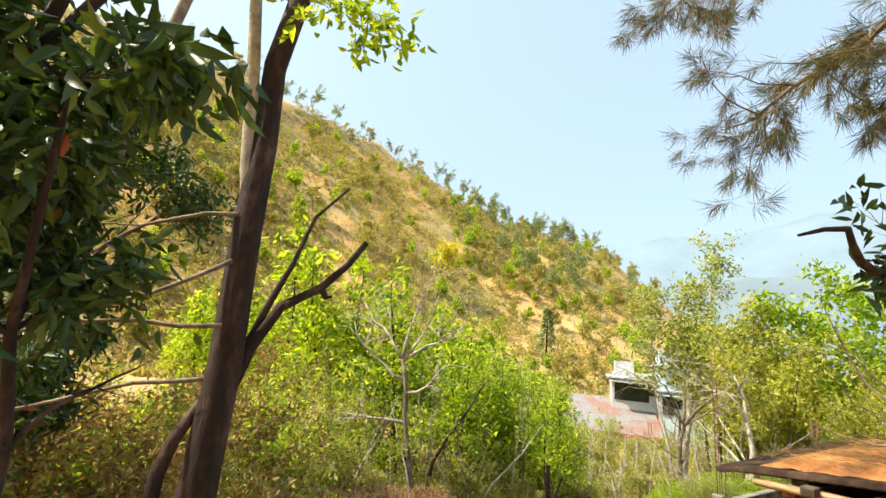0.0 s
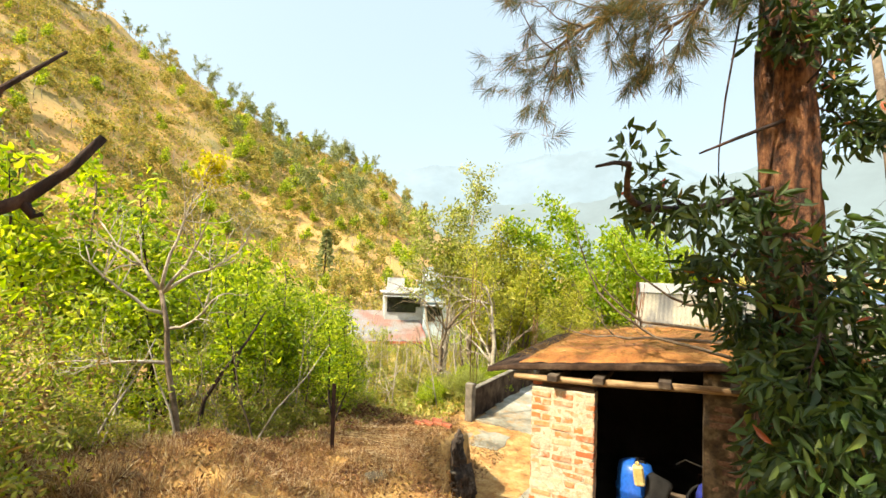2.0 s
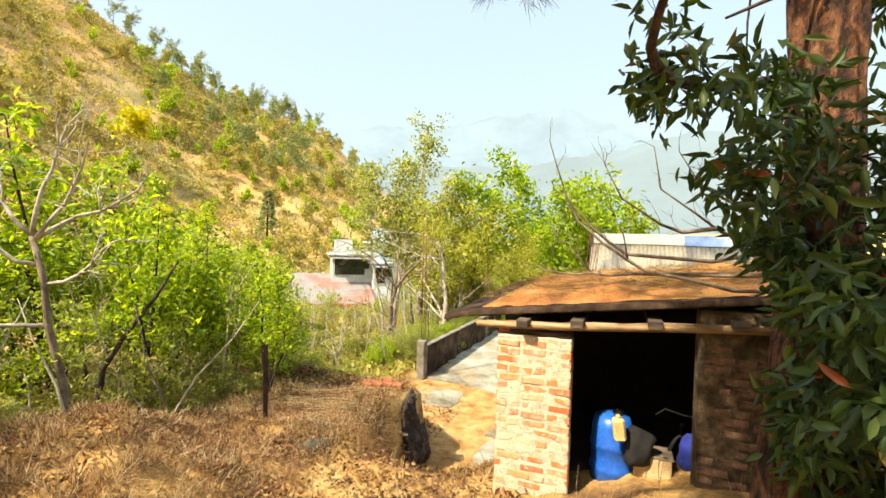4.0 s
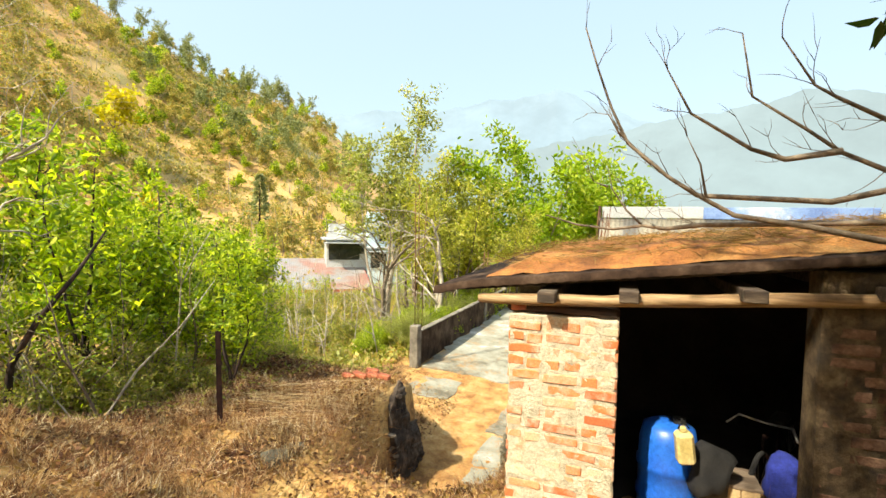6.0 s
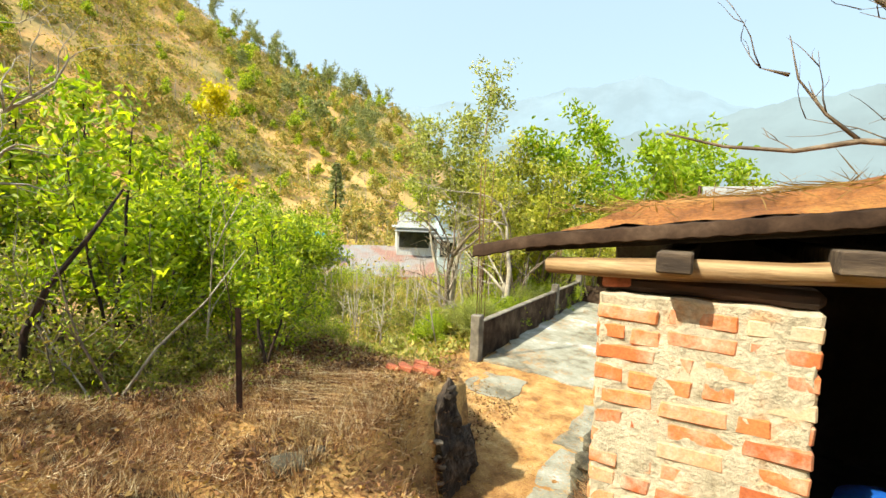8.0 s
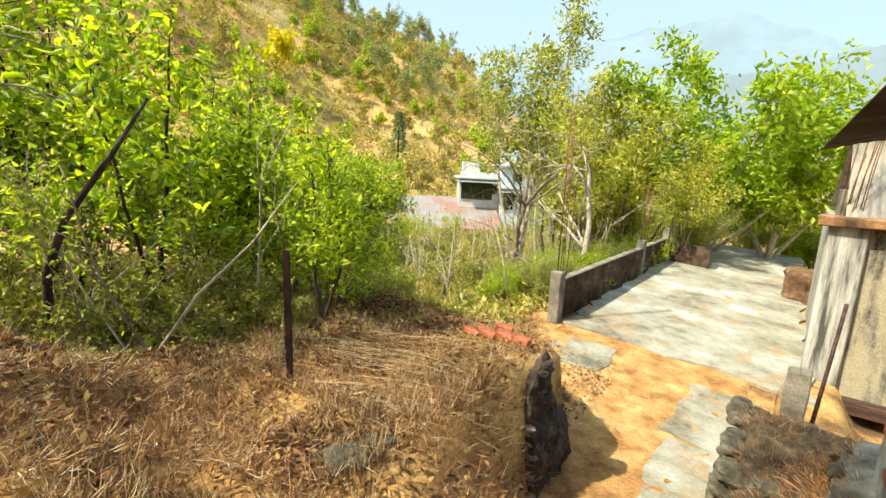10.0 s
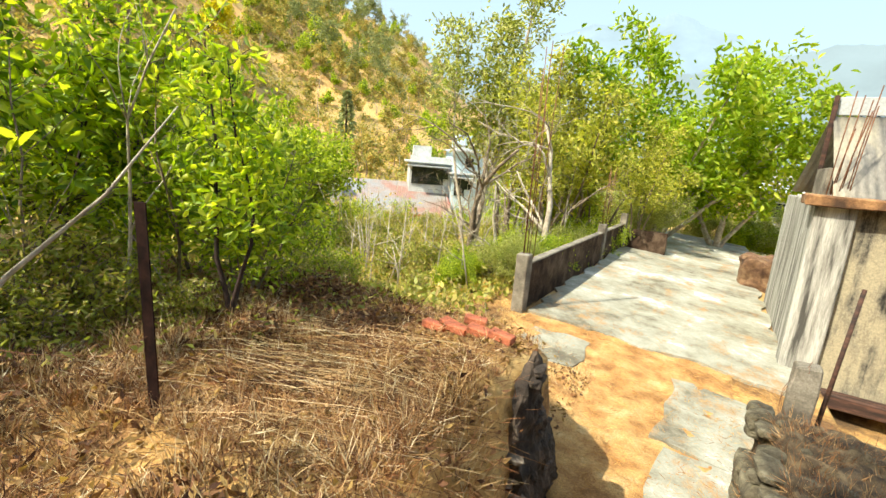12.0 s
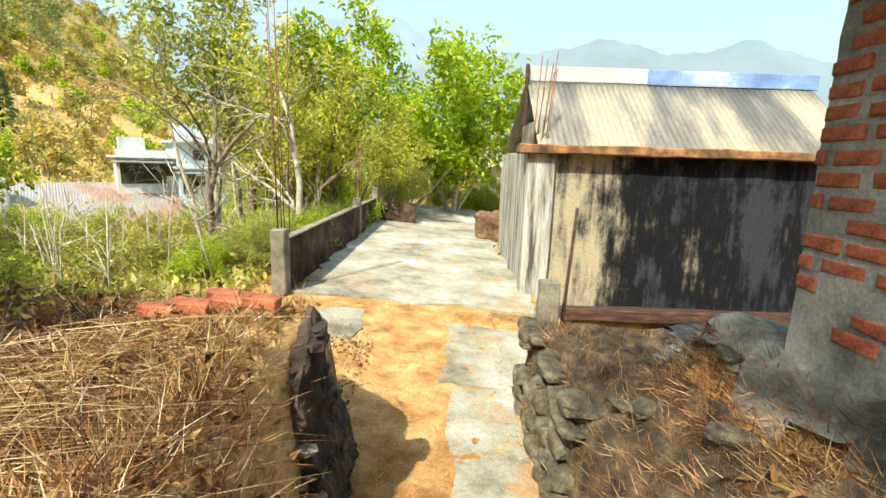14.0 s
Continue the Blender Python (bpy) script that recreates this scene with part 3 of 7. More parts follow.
def ground_z(x, y):
    x, y = np.asarray(x, float), np.asarray(y, float)
    s, w = to_sw(x, y)
    base = np.maximum(-0.12 - 0.305 * y, -2.0)
    base = np.minimum(base, 7.0) - 0.22 * np.exp(-((x - 2.85) ** 2 + (y - 6.1) ** 2) / 0.7)
    base = base + 0.55 * np.clip(1.7 - x, 0, 1.3) * smooth(4.5, 7.2, y) * (1 - smooth(8.0, 9.6, y))
    # the terrace falls away towards the parapet and, behind it, into the bushes
    terr = base - 1.3 * smooth(3.7, 7.4, w) - 0.9 * smooth(9, 18, w) - 0.6 * smooth(5.0, 9, -s)
    base = np.where(w > 3.5, terr, base)
    fl = floor_z(s) - 0.02 - 0.6 * smooth(0.45, 0.9, s) * smooth(5.4, 6.2, w) * (1 - smooth(10.5, 10.8, w))
    # the way down between the two retaining walls, and the yard
    left_edge = np.interp(w, [4.1, 6.9], [-2.50, -4.78])
    soft = 1 - smooth(2.7, 3.2, w)
    inside = smooth(-0.12 - 0.3 * soft, 0.02 + 0.45 * soft, s - left_edge)
    ramp_down = base * (1 - smooth(0.9, 3.1, w)) + fl * smooth(0.9, 3.1, w)
    z = base * (1 - inside) + ramp_down * inside
    # the rubble bank beside the shed
    slope = -1.85 - np.clip(-s, 0, 0.9) / 0.9 * (0.75 + 0.45 * smooth(1.5, 3.2, w)) - 0.05 * np.clip(s, 0, 4)
    plateau = -2.55 - 1.9 * smooth(5.2, 6.4, w)
    over = smooth(3.5, 3.75, w)
    bank = slope * (1 - over) + plateau * over
    bank = np.maximum(bank, fl)
    near_shed = smooth(1.0, 2.0, w)
    bank = base * (1 - near_shed) + bank * near_shed
    right = smooth(-0.86, -0.70, s)
    z = z * (1 - right) + bank * right
    lump = 0.06 * wobble(x, y, 2.6, 1.0) + 0.045 * wobble(x, y, 6.5, 2.0)
    on_yard = inside * smooth(2.6, 3.4, w) * (1 - right * (1 - smooth(6.0, 6.6, w)))
    z = z + lump * (1 - 0.75 * on_yard)
    # earth heaped against the back of the terrace wall
    z = z + 0.14 * np.exp(-((s + 3.0) ** 2 / 0.16 + (w - 3.25) ** 2 / 0.30)) * (1 - inside)
    # beyond: a valley and the long hillside across it
    r = np.hypot(x - 1.0, y - 1.0)
    az = np.degrees(np.arctan2(x - 1.0, y - 1.0))
    rr, rz = np.interp(az, AZ, RIDGE_R), np.interp(az, AZ, RIDGE_Z)
    valley = -5.0 - 2.9 * smooth(30, 52, r) * smooth(-12, 6, az) - 0.012 * np.clip(r - 30, 0, 400) * smooth(15, 45, az)
    k = (r - 68) / (rr - 68)
    hill = valley + np.clip(k, 0, 1) ** 1.08 * (rz - valley) - np.clip(r - rr, 0, 1e5) * 0.35
    hill = np.maximum(hill, -60)
    hill = hill + np.clip((r - 70) / 60, 0, 1) * (2.2 * wobble(x, y, 0.05, 4.0) + 0.9 * wobble(x, y, 0.16, 5.0)) * np.where(r < 600, 1, 0)
    b = smooth(24, 46, r)
    return z * (1 - b) + hill * b


def spaced(lo, hi, step, far):
    c = list(np.arange(lo, hi, step))
    d, v = step, c[-1]
    while v < far:
        d *= 1.085
        v += d
        c.append(v)
    d, v = step, c[0]
    while v > -far:
        d *= 1.085
        v -= d
        c.insert(0, v)
    return np.array(c)


gx, gy = spaced(-1.5, 10.5, 0.11, 3600), spaced(4.0, 13.5, 0.11, 3600)
X, Y = np.meshgrid(gx, gy)
Z = ground_z(X, Y)
nx, ny = len(gx), len(gy)
idx = np.arange(nx * ny).reshape(ny, nx)
quads = np.stack([idx[:-1, :-1], idx[:-1, 1:], idx[1:, 1:], idx[1:, :-1]], -1).reshape(-1, 4)
me = bpy.data.meshes.new("ground")
me.vertices.add(nx * ny)
me.vertices.foreach_set("co", np.stack([X, Y, Z], -1).ravel())
me.loops.add(quads.size)
me.loops.foreach_set("vertex_index", quads.ravel())
me.polygons.add(len(quads))
me.polygons.foreach_set("loop_start", np.arange(len(quads)) * 4)
me.polygons.foreach_set("loop_total", np.full(len(quads), 4))
me.update(calc_edges=True)
me.shade_smooth()
ground = tagged(link("ground", me, M_GROUND), "hillside ground of brown soil, dry grass and needle litter", "ground", kind="structure")


def mountain(name, material, radius, prof, label, seed):
    """A far range as a broad ridge, with folds; its haze is a glow in the material."""
    azs = np.arange(-30, 140, 0.35)
    el = np.interp(azs, [p[0] for p in prof], [p[1] for p in prof])
    crest = radius * np.tan(np.radians(el))
    crest += radius * 0.004 * (np.sin(azs * 0.5 + seed) + 0.6 * np.sin(azs * 1.3 + seed) + 0.3 * np.sin(azs * 3.1) + 0.15 * np.sin(azs * 7.3))
    rows = []
    for f, rad in ((-0.06, 0.72), (0.25, 0.80), (0.55, 0.87), (0.82, 0.94), (1.0, 1.0), (0.5, 1.2)):
        fold = 1 + 0.03 * np.sin(azs * 0.35 + seed * 2 + f * 3) * (1 - abs(f))
        R = radius * rad * fold
        a = np.radians(azs)
        rows.append(np.stack([R * np.sin(a), R * np.cos(a), crest * f - 25 * (f < 0)], -1))
    V = np.array(rows)
    n, mcount = V.shape[1], V.shape[0]
    ii = np.arange(n * mcount).reshape(mcount, n)
    f = np.stack([ii[:-1, :-1], ii[1:, :-1], ii[1:, 1:], ii[:-1, 1:]], -1).reshape(-1, 4)
    me = bpy.data.meshes.new(name)
    me.from_pydata(V.reshape(-1, 3).tolist(), [], f.tolist())
    me.shade_smooth()
    tagged(link(name, me, material), label, "mountain", kind="structure")


mountain("backdrop_far_mountains", M_MOUNT_FAR, 3200, [(-30, 9), (12, 13), (20, 13.6), (33, 14.6), (40, 15.6), (44, 16.2), (47, 17.0), (50, 15.4), (54, 14.0), (58, 12.6), (62, 11.5), (80, 10), (140, 9)], "far mountains with pale blue haze glowing in their colour", 1.0)
mountain("backdrop_near_mountains", M_MOUNT_NEAR, 2100, [(-30, 3), (10, 5), (22, 8.5), (34, 9.5), (46, 10.2), (54, 11.8), (60, 12.6), (66, 13.4), (73, 14.0), (78, 12.8), (82, 12.2), (87, 12.9), (92, 10.8), (110, 10), (140, 8)], "grey-green mountain ridge across the valley with haze glowing in its colour", 3.0)


# ---------------------------------------------------------------- yard: slab, parapet, walls
def sheet(name, s0, s1, w0, w1, material, label, category, lift=0.03, thick=0.12, ragged=0.12, kind="structure", step=0.35, seed=0.0):
    """A concrete slab on the sloping floor, with a broken outline and slightly uneven top."""
    ns, nw = max(2, int((s1 - s0) / step) + 1), max(2, int((w1 - w0) / step) + 1)
    bm = bmesh.new()
    g = {}
    for i in range(ns + 1):
        for j in range(nw + 1):
            s, w = s0 + (s1 - s0) * i / ns, w0 + (w1 - w0) * j / nw
            edge = i in (0, ns) or j in (0, nw)
            q = noise.noise_vector(Vector((s * 1.7 + seed, w * 1.7, 3.3)))
            if edge:
                s, w = s + q.x * ragged, w + q.y * ragged
            g[i, j] = bm.verts.new((s, w, floor_z(s) + lift + q.z * 0.012))
    fs = [bm.faces.new((g[i, j], g[i + 1, j], g[i + 1, j + 1], g[i, j + 1])) for i in range(ns) for j in range(nw)]
    r = bmesh.ops.extrude_face_region(bm, geom=fs)
    for v in r["geom"]:
        if isinstance(v, bmesh.types.BMVert):
            v.co.z -= thick
    bmesh.ops.recalc_face_normals(bm, faces=bm.faces)
    ob = part(name, bm, material)
    ob.matrix_basis = GRID
    return tagged(ob, label, category, kind=kind)


sheet("yard_slab", -4.62, 0.05, 8.9, 29, M_SLAB, "pale stained concrete yard slab strewn with needles", "floor", lift=0.05, ragged=0.25)
sheet("path_slab", -1.75, -0.42, 5.9, 7.9, M_SLAB, "worn grey concrete path slab with needle litter", "path", lift=0.03, ragged=0.2, seed=3.0, kind="structure")
sheet("path_slab_lower", -1.62, -0.55, 3.9, 5.82, M_SLAB, "worn grey concrete path slab with needle litter", "path", lift=0.028, ragged=0.2, seed=7.0, kind="structure")
sheet("path_slab_corner", -4.1, -3.1, 7.0, 8.2, M_SLAB, "broken grey concrete patch beside the terrace edge", "path", lift=0.03, ragged=0.3, seed=5.0, kind="structure")


def parapet():
    e = thing("parapet", GRID, "low weathered concrete parapet wall with posts along the yard", "wall", kind="structure")
    fz = floor_z(-4.7)
    bm = rough_box(-4.80, -4.66, 8.95, 19.6, fz - 0.3, fz + 0.97, 6, 0.02, 2.0)
    part("wall", bm, M_PARAPET, e)
    part("coping", rough_box(-4.84, -4.64, 8.96, 19.6, fz + 0.972, fz + 1.01, 5, 0.008, 3.0, 2), M_CONCRETE, e, "paler cement coping")
    for w, h in ((8.80, 1.20), (15.9, 1.26), (19.75, 1.42)):
        p = part("post", rough_box(-4.86, -4.60, w - 0.14, w + 0.14, fz - 0.3, fz + h, 3, 0.015, 4.0, w), M_CONCRETE, e, "grey concrete post")
        if w < 17:
            lines = []
            for k in range(5):
                a, b = -4.80 + 0.05 * k + random.uniform(-0.02, 0.02), w + random.uniform(-0.09, 0.09)
                top = random.uniform(3.2, 4.2) if w < 9 else random.uniform(1.6, 2.0)
                lean = random.uniform(-0.05, 0.05)
                lines.append(([(a, b, fz + h - 0.1), (a + lean * 0.4, b + lean, fz + h + top * 0.5), (a + lean * 1.4, b + lean * 2.4, fz + h + top)], [0.008] * 3))
            for ln in lines:
                link("reinforcing_bar", tubes_mesh("reinforcing_bar", [ln]), M_RUST, p, "rusty reinforcing bar")
    part("return_wall", rough_box(-4.6, -3.05, 19.9, 20.06, fz - 0.3, fz + 0.80, 4, 0.03, 2.0, 4), M_PARAPET, e, "dark end wall")


parapet()

bm = rough_box(-0.55, 1.3, 17.5, 19.0, -4.0, -2.65, 14, 0.14, 2.6, 2, bevel=0.12)
o = part("earth_bank", bm, M_SOILRED)
o.matrix_basis = GRID
tagged(o, "reddish heap of earth beside the concrete yard", "earth bank")


# ---------------------------------------------------------------- concrete building with tin roof
def corrugated(s0, s1, pitch, amp, rows, along=1):
    """A corrugated sheet; rows: (w, z) points from eave to ridge."""
    bm = bmesh.new()
    n = int((s1 - s0) / pitch * 6)
    top = []
    for w, z in rows:
        top.append([bm.verts.new((s0 + (s1 - s0) * i / n, w, z + amp * math.sin(2 * math.pi * i / 6))) for i in range(n + 1)])
    fs = [bm.faces.new((top[j][i], top[j][i + 1], top[j + 1][i + 1], top[j + 1][i])) for j in range(len(rows) - 1) for i in range(n)]
    r = bmesh.ops.extrude_face_region(bm, geom=fs)
    for v in r["geom"]:
        if isinstance(v, bmesh.types.BMVert):
            v.co.z -= 0.006
    bmesh.ops.recalc_face_normals(bm, faces=bm.faces)
    return bm


def building():
    e = thing("concrete_building", GRID, "unfinished concrete building with mouldy wall and tin roof", "building")
    zf = -4.15
    part("front_wall", rough_box(0.46, 6.6, 10.42, 10.62, zf, -0.50, 6, 0.015, 1.2), M_BLACKWALL, e, "cement wall blackened by mould, with tree shade in its colour")
    part("side_wall", rough_box(0.06, 0.24, 10.75, 16.0, zf, -0.50, 5, 0.012, 1.2, 3), M_PLASTER, e, "pale rendered side wall")
    part("back_wall", a_box(0.3, 6.6, 15.8, 16.0, zf, -0.6), M_GREYHOUSE, e)
    part("far_side_wall", a_box(6.4, 6.6, 10.62, 15.8, zf, -0.6), M_GREYHOUSE, e)
    col = part("column", rough_box(-0.08, 0.50, 10.28, 10.78, zf, -0.5, 4, 0.02, 2.5, 6), M_PLASTER, e, "rough streaked concrete corner column")
    for k in range(7):
        a = 0.06 + 0.045 * k + random.uniform(-0.02, 0.02)
        b = 10.40 + random.uniform(0, 0.22)
        top = random.uniform(1.1, 2.0)
        lx = 0.10 + random.uniform(-0.05, 0.12)
        link("reinforcing_bar", tubes_mesh("reinforcing_bar", [([(a, b, -0.6), (a + lx * 0.4, b, -0.5 + top * 0.5), (a + lx, b + 0.05, -0.5 + top)], [0.009] * 3)]), M_RUST, col, "rusty reinforcing bar")
    part("ledge", rough_box(-0.25, 6.7, 10.12, 11.0, -0.58, -0.40, 14, 0.03, 3.0, 9), M_LEDGE, e, "projecting concrete ledge stained brown")
    sill = rough_box(0.5, 6.2, 10.08, 10.40, -4.10, -3.84, 5, 0.02, 2.0, 12)
    part("timber_beam", sill, M_WOODRED, e, "dark reddish timber beam along the foot of the wall")
    part("roof_sheet", corrugated(0.12, 7.0, 0.13, 0.011, [(10.35, -0.40), (11.3, 0.42), (12.25, 1.17)]), M_TINROOF, e, "weathered grey corrugated roof sheet with dappled tree shade in its colour", smooth=True)
    part("roof_sheet", corrugated(0.12, 7.0, 0.13, 0.011, [(12.5, 1.17), (14.2, 0.35), (16.1, -0.40)]), M_TINROOF, e, "weathered grey corrugated roof sheet with dappled tree shade in its colour", smooth=True)
    part("ridge_sheet", a_box(0.16, 3.0, 12.20, 12.26, 1.18, 1.53, bevel=0.01), M_TINWHITE, e, "pale zinc ridge sheet")
    part("ridge_sheet", a_box(3.0, 7.1, 12.20, 12.26, 1.16, 1.51, bevel=0.01), M_TINBLUE, e, "blue painted ridge sheet")
    part("gable_end", a_box(0.06, 0.16, 10.95, 12.2, -0.44, 0.10, bevel=0.01), M_CONCRETE, e)
    part("corner_post", a_box(0.06, 0.14, 12.1, 12.2, -0.44, 1.55, bevel=0.01), M_WOODRED, e, "reddish timber corner post")


building()


def litter(name, s0, s1, w0, w1, zfun, label, n, rng, thick=0.08, material=None, blades=0):
    """A heap of needles and grass lying on a surface: a soft bed, and loose blades on it."""
    bed = bmesh.new()
    ns, nw = int((s1 - s0) / 0.09), int((w1 - w0) / 0.09)
    g = {}
    for i in range(ns + 1):
        for j in range(nw + 1):
            s, w = s0 + (s1 - s0) * i / ns, w0 + (w1 - w0) * j / nw
            edge = min(i, ns - i, j, nw - j) / 3.0
            t = min(1.0, edge) * thick * (0.7 + 0.6 * noise.noise(Vector((s * 1.9, w * 1.9, 0.5)))) + 0.02 * noise.noise(Vector((s * 8, w * 8, 4)))
            g[i, j] = bed.verts.new((s, w, zfun(s, w) + t - 0.01))
    for i in range(ns):
        for j in range(nw):
            bed.faces.new((g[i, j], g[i + 1, j], g[i + 1, j + 1], g[i, j + 1]))
    e = thing(name, GRID, label, "litter", kind="stuff")
    part("bed", bed, material or M_NEEDLES, e, smooth=True)
    P = np.stack([rng.uniform(s0, s1, n), rng.uniform(w0, w1, n)], -1)
    zz = np.array([zfun(a, b) for a, b in P]) + thick * 0.75
    D = rng.normal(size=(n, 3)) * np.array([1, 1, 0.22])
    link("loose_needles", leaves_mesh("loose_needles", np.column_stack([P, zz]), D, 0.16, 0.005, rng, 0.1), STRAW if blades else LEAF_DRY, e)
    return e


RNG = np.random.default_rng(7)


def stub_post():
    e = thing("broken_post", GRID @ pose(-0.25, 6.95, floor_z(-0.25) - 0.1), "broken grey concrete post with rusty wire", "post")
    part("shaft", rough_box(-0.14, 0.14, -0.13, 0.13, 0, 1.28, 3, 0.03, 3.0, 8), M_CONCRETE, e)
    for k in range(3):
        pts = [(0.1 * math.cos(a) * (1 + 0.25 * a / 6) - 0.1, -0.15 + 0.1 * math.sin(a), 1.25 - 0.16 * a + 0.06 * k) for a in np.linspace(0, 7, 14)]
        link("wire", tubes_mesh("wire", [(pts, [0.004] * len(pts))]), M_RUST, e, "loose rusty wire")
    link("timber_stake", tubes_mesh("timber_stake", [([(0.22, 0.1, 0.0), (0.34, 0.1, 2.3)], [0.028, 0.024])]), M_WOODRED, e, "leaning reddish timber stake")


stub_post()


# ---------------------------------------------------------------- retaining walls of stone
def stone(rng_seed, size, flat=0.6):
    bm = bmesh.new()
    bmesh.ops.create_icosphere(bm, subdivisions=2, radius=0.5)
    for v in bm.verts:
        c = v.co.copy()
        m = max(abs(c.x), abs(c.y), abs(c.z))
        v.co = c.lerp(c / m * 0.42, 0.6)
        v.co += noise.noise_vector(c * 2.2 + Vector((rng_seed * 3.1, 0, 0))) * 0.12 + noise.noise_vector(c * 6.5 + Vector((rng_seed * 1.7, 4, 0))) * 0.035
        v.co.x *= size[0]
        v.co.y *= size[1]
        v.co.z *= size[2]
    me = bpy.data.meshes.new("stone")
    bm.to_mesh(me)
    bm.free()
    me.materials.append(M_STONE)
    return me


STONES = [stone(i, (0.34 + 0.12 * math.sin(i * 2.1), 0.26, 0.15 + 0.05 * math.cos(i * 1.3))) for i in range(8)]


DARKSTONES = [st_.copy() for st_ in STONES]
for st_ in DARKSTONES:
    st_.materials[0] = M_WALLDARK
EARTHSTONES = [st_.copy() for st_ in STONES]
for st_ in EARTHSTONES:
    st_.materials[0] = M_EARTHSTONE


def stone_wall(name, core, faces_spec, label, stones=STONES, gaps=0.3, core_material=M_RUBBLE):
    e = thing(name, GRID, label, "wall", kind="structure")
    for c in core:
        part("core", rough_box(*c, 8, 0.06, 3.6, c[0], bevel=0.03), core_material, e, smooth=False)
    k = 0
    for axis, fixed, lo, hi, z0, z1 in faces_spec:
        z = z0
        while z < z1:
            h = random.uniform(0.10, 0.26)
            a = lo + random.uniform(-0.1, 0.05)
            while a < hi:
                st = stones[random.randrange(8)]
                wdt = random.uniform(0.16, 0.46)
                if random.random() < gaps:
                    a += wdt
                    continue
                ob = link("stone", st, None, e)
                pos = (fixed + (-0.10 if fixed < -2 else 0.07) + random.uniform(-0.03, 0.03), a + wdt / 2, z + h / 2) if axis == "s" else (a + wdt / 2, fixed + 0.05 + random.uniform(-0.03, 0.03), z + h / 2)
                ob.matrix_basis = pose(*pos, random.uniform(-14, 14), random.uniform(-14, 14), (90 if axis == "s" else 0) + random.uniform(-10, 10)) @ Matrix.Diagonal((wdt / 0.36, 1, h / 0.15, 1))
                a += wdt * 0.97
                k += 1
            z += h * 0.95
    return e


def terrace_wall():
    """A broken wall end, worn to a point at the top."""
    e = thing("terrace_wall", GRID @ pose(0.17, 0.03, 0.06), "crumbling stone retaining wall at the terrace corner, shade in its dark colour", "wall", kind="structure")
    top = lambda w: float(np.interp(w, [3.08, 3.16, 3.28, 3.36, 3.44, 3.56, 3.64, 3.72, 4.08, 4.16], [-2.20, -2.06, -1.97, -1.82, -1.90, -2.12, -2.30, -2.66, -2.74, -2.95]))
    bm = bmesh.new()
    nw, nz = 34, 30
    faces = []
    for s0, sgn in ((-2.62, 1), (-2.84, -1)):
        g = []
        for i in range(nw + 1):
            w = 3.08 + 1.08 * i / nw
            hi = top(w) + 0.03 * noise.noise(Vector((w * 9, 2, 0)))
            col = []
            for j in range(nz + 1):
                z = -3.62 + (hi + 3.62) * j / nz
                q = Vector((w * 3.3, z * 4.2, 7 * sgn))
                taper = 0.10 * (j / nz) ** 3
                bulge = 0.07 * noise.noise(q) + 0.05 * abs(noise.noise(q * 2.3)) + 0.02 * noise.noise(q * 7)
                col.append(bm.verts.new((s0 + sgn * (bulge - taper), w + 0.02 * noise.noise(q * 3), z)))
            g.append(col)
        faces.append(g)
        for i in range(nw):
            for j in range(nz):
                q = (g[i][j], g[i + 1][j], g[i + 1][j + 1], g[i][j + 1])
                bm.faces.new(q if sgn > 0 else q[::-1])
    A, B = faces
    for i in range(nw):
        bm.faces.new((A[i][nz], A[i + 1][nz], B[i + 1][nz], B[i][nz]))
    for i in (0, nw):
        for j in range(nz):
            bm.faces.new((A[i][j], A[i][j + 1], B[i][j + 1], B[i][j]))
    bmesh.ops.recalc_face_normals(bm, faces=bm.faces)
    part("core", bm, M_WALLDARK, e)
    # pale stones on the sunlit end, darkened copies on the shaded face
    for k in range(20):
        ob = link("stone", STONES[k % 8], None, e)
        sc = random.uniform(0.4, 0.8)
        ob.matrix_basis = pose(-2.92 + 0.085 * (k % 4) + random.uniform(-0.03, 0.03), 3.06 + random.uniform(-0.05, 0.05), -3.35 + 0.19 * (k // 4) + random.uniform(-0.05, 0.05), random.uniform(-18, 18), random.uniform(-18, 18), random.uniform(-25, 25)) @ Matrix.Diagonal((sc, sc * 0.8, sc, 1))
    for k in range(26):
        w = random.uniform(3.2, 4.05)
        z = random.uniform(-3.4, top(w) - 0.14)
        ob = link("stone", DARKSTONES[k % 8], None, e)
        sc = random.uniform(0.35, 0.8)
        ob.matrix_basis = pose(-2.66, w, z, random.uniform(-14, 14), random.uniform(-14, 14), 90 + random.uniform(-10, 10)) @ Matrix.Diagonal((sc, sc * 0.6, sc * 0.8, 1))


terrace_wall()
stone_wall("bank_wall", [(-0.80, -0.2, 3.6, 5.5, -3.7, -2.66)],
           [("s", -0.86, 3.6, 5.5, -3.6, -2.6), ("w", 3.66, -0.85, 0.1, -3.3, -2.6)], "rough stone retaining wall holding the rubble bank", EARTHSTONES)
for (s, w, z, rz, k) in ((-0.45, 3.35, -2.2, 20, 0), (-0.1, 3.15, -2.25, 70, 3), (0.1, 4.4, -2.3, 10, 6), (-0.3, 2.75, -2.35, 150, 1)):
    ob = link("loose_stone", EARTHSTONES[k], None)
    ob.matrix_basis = GRID @ pose(s, w, float(ground_z(*grid(s, w, 0).xy)) + 0.09, 5, 3, rz) @ Matrix.Diagonal((0.65, 0.65, 0.6, 1))
    tagged(ob, "loose pale stone lying on the rubble bank", "stone", "loose stones")
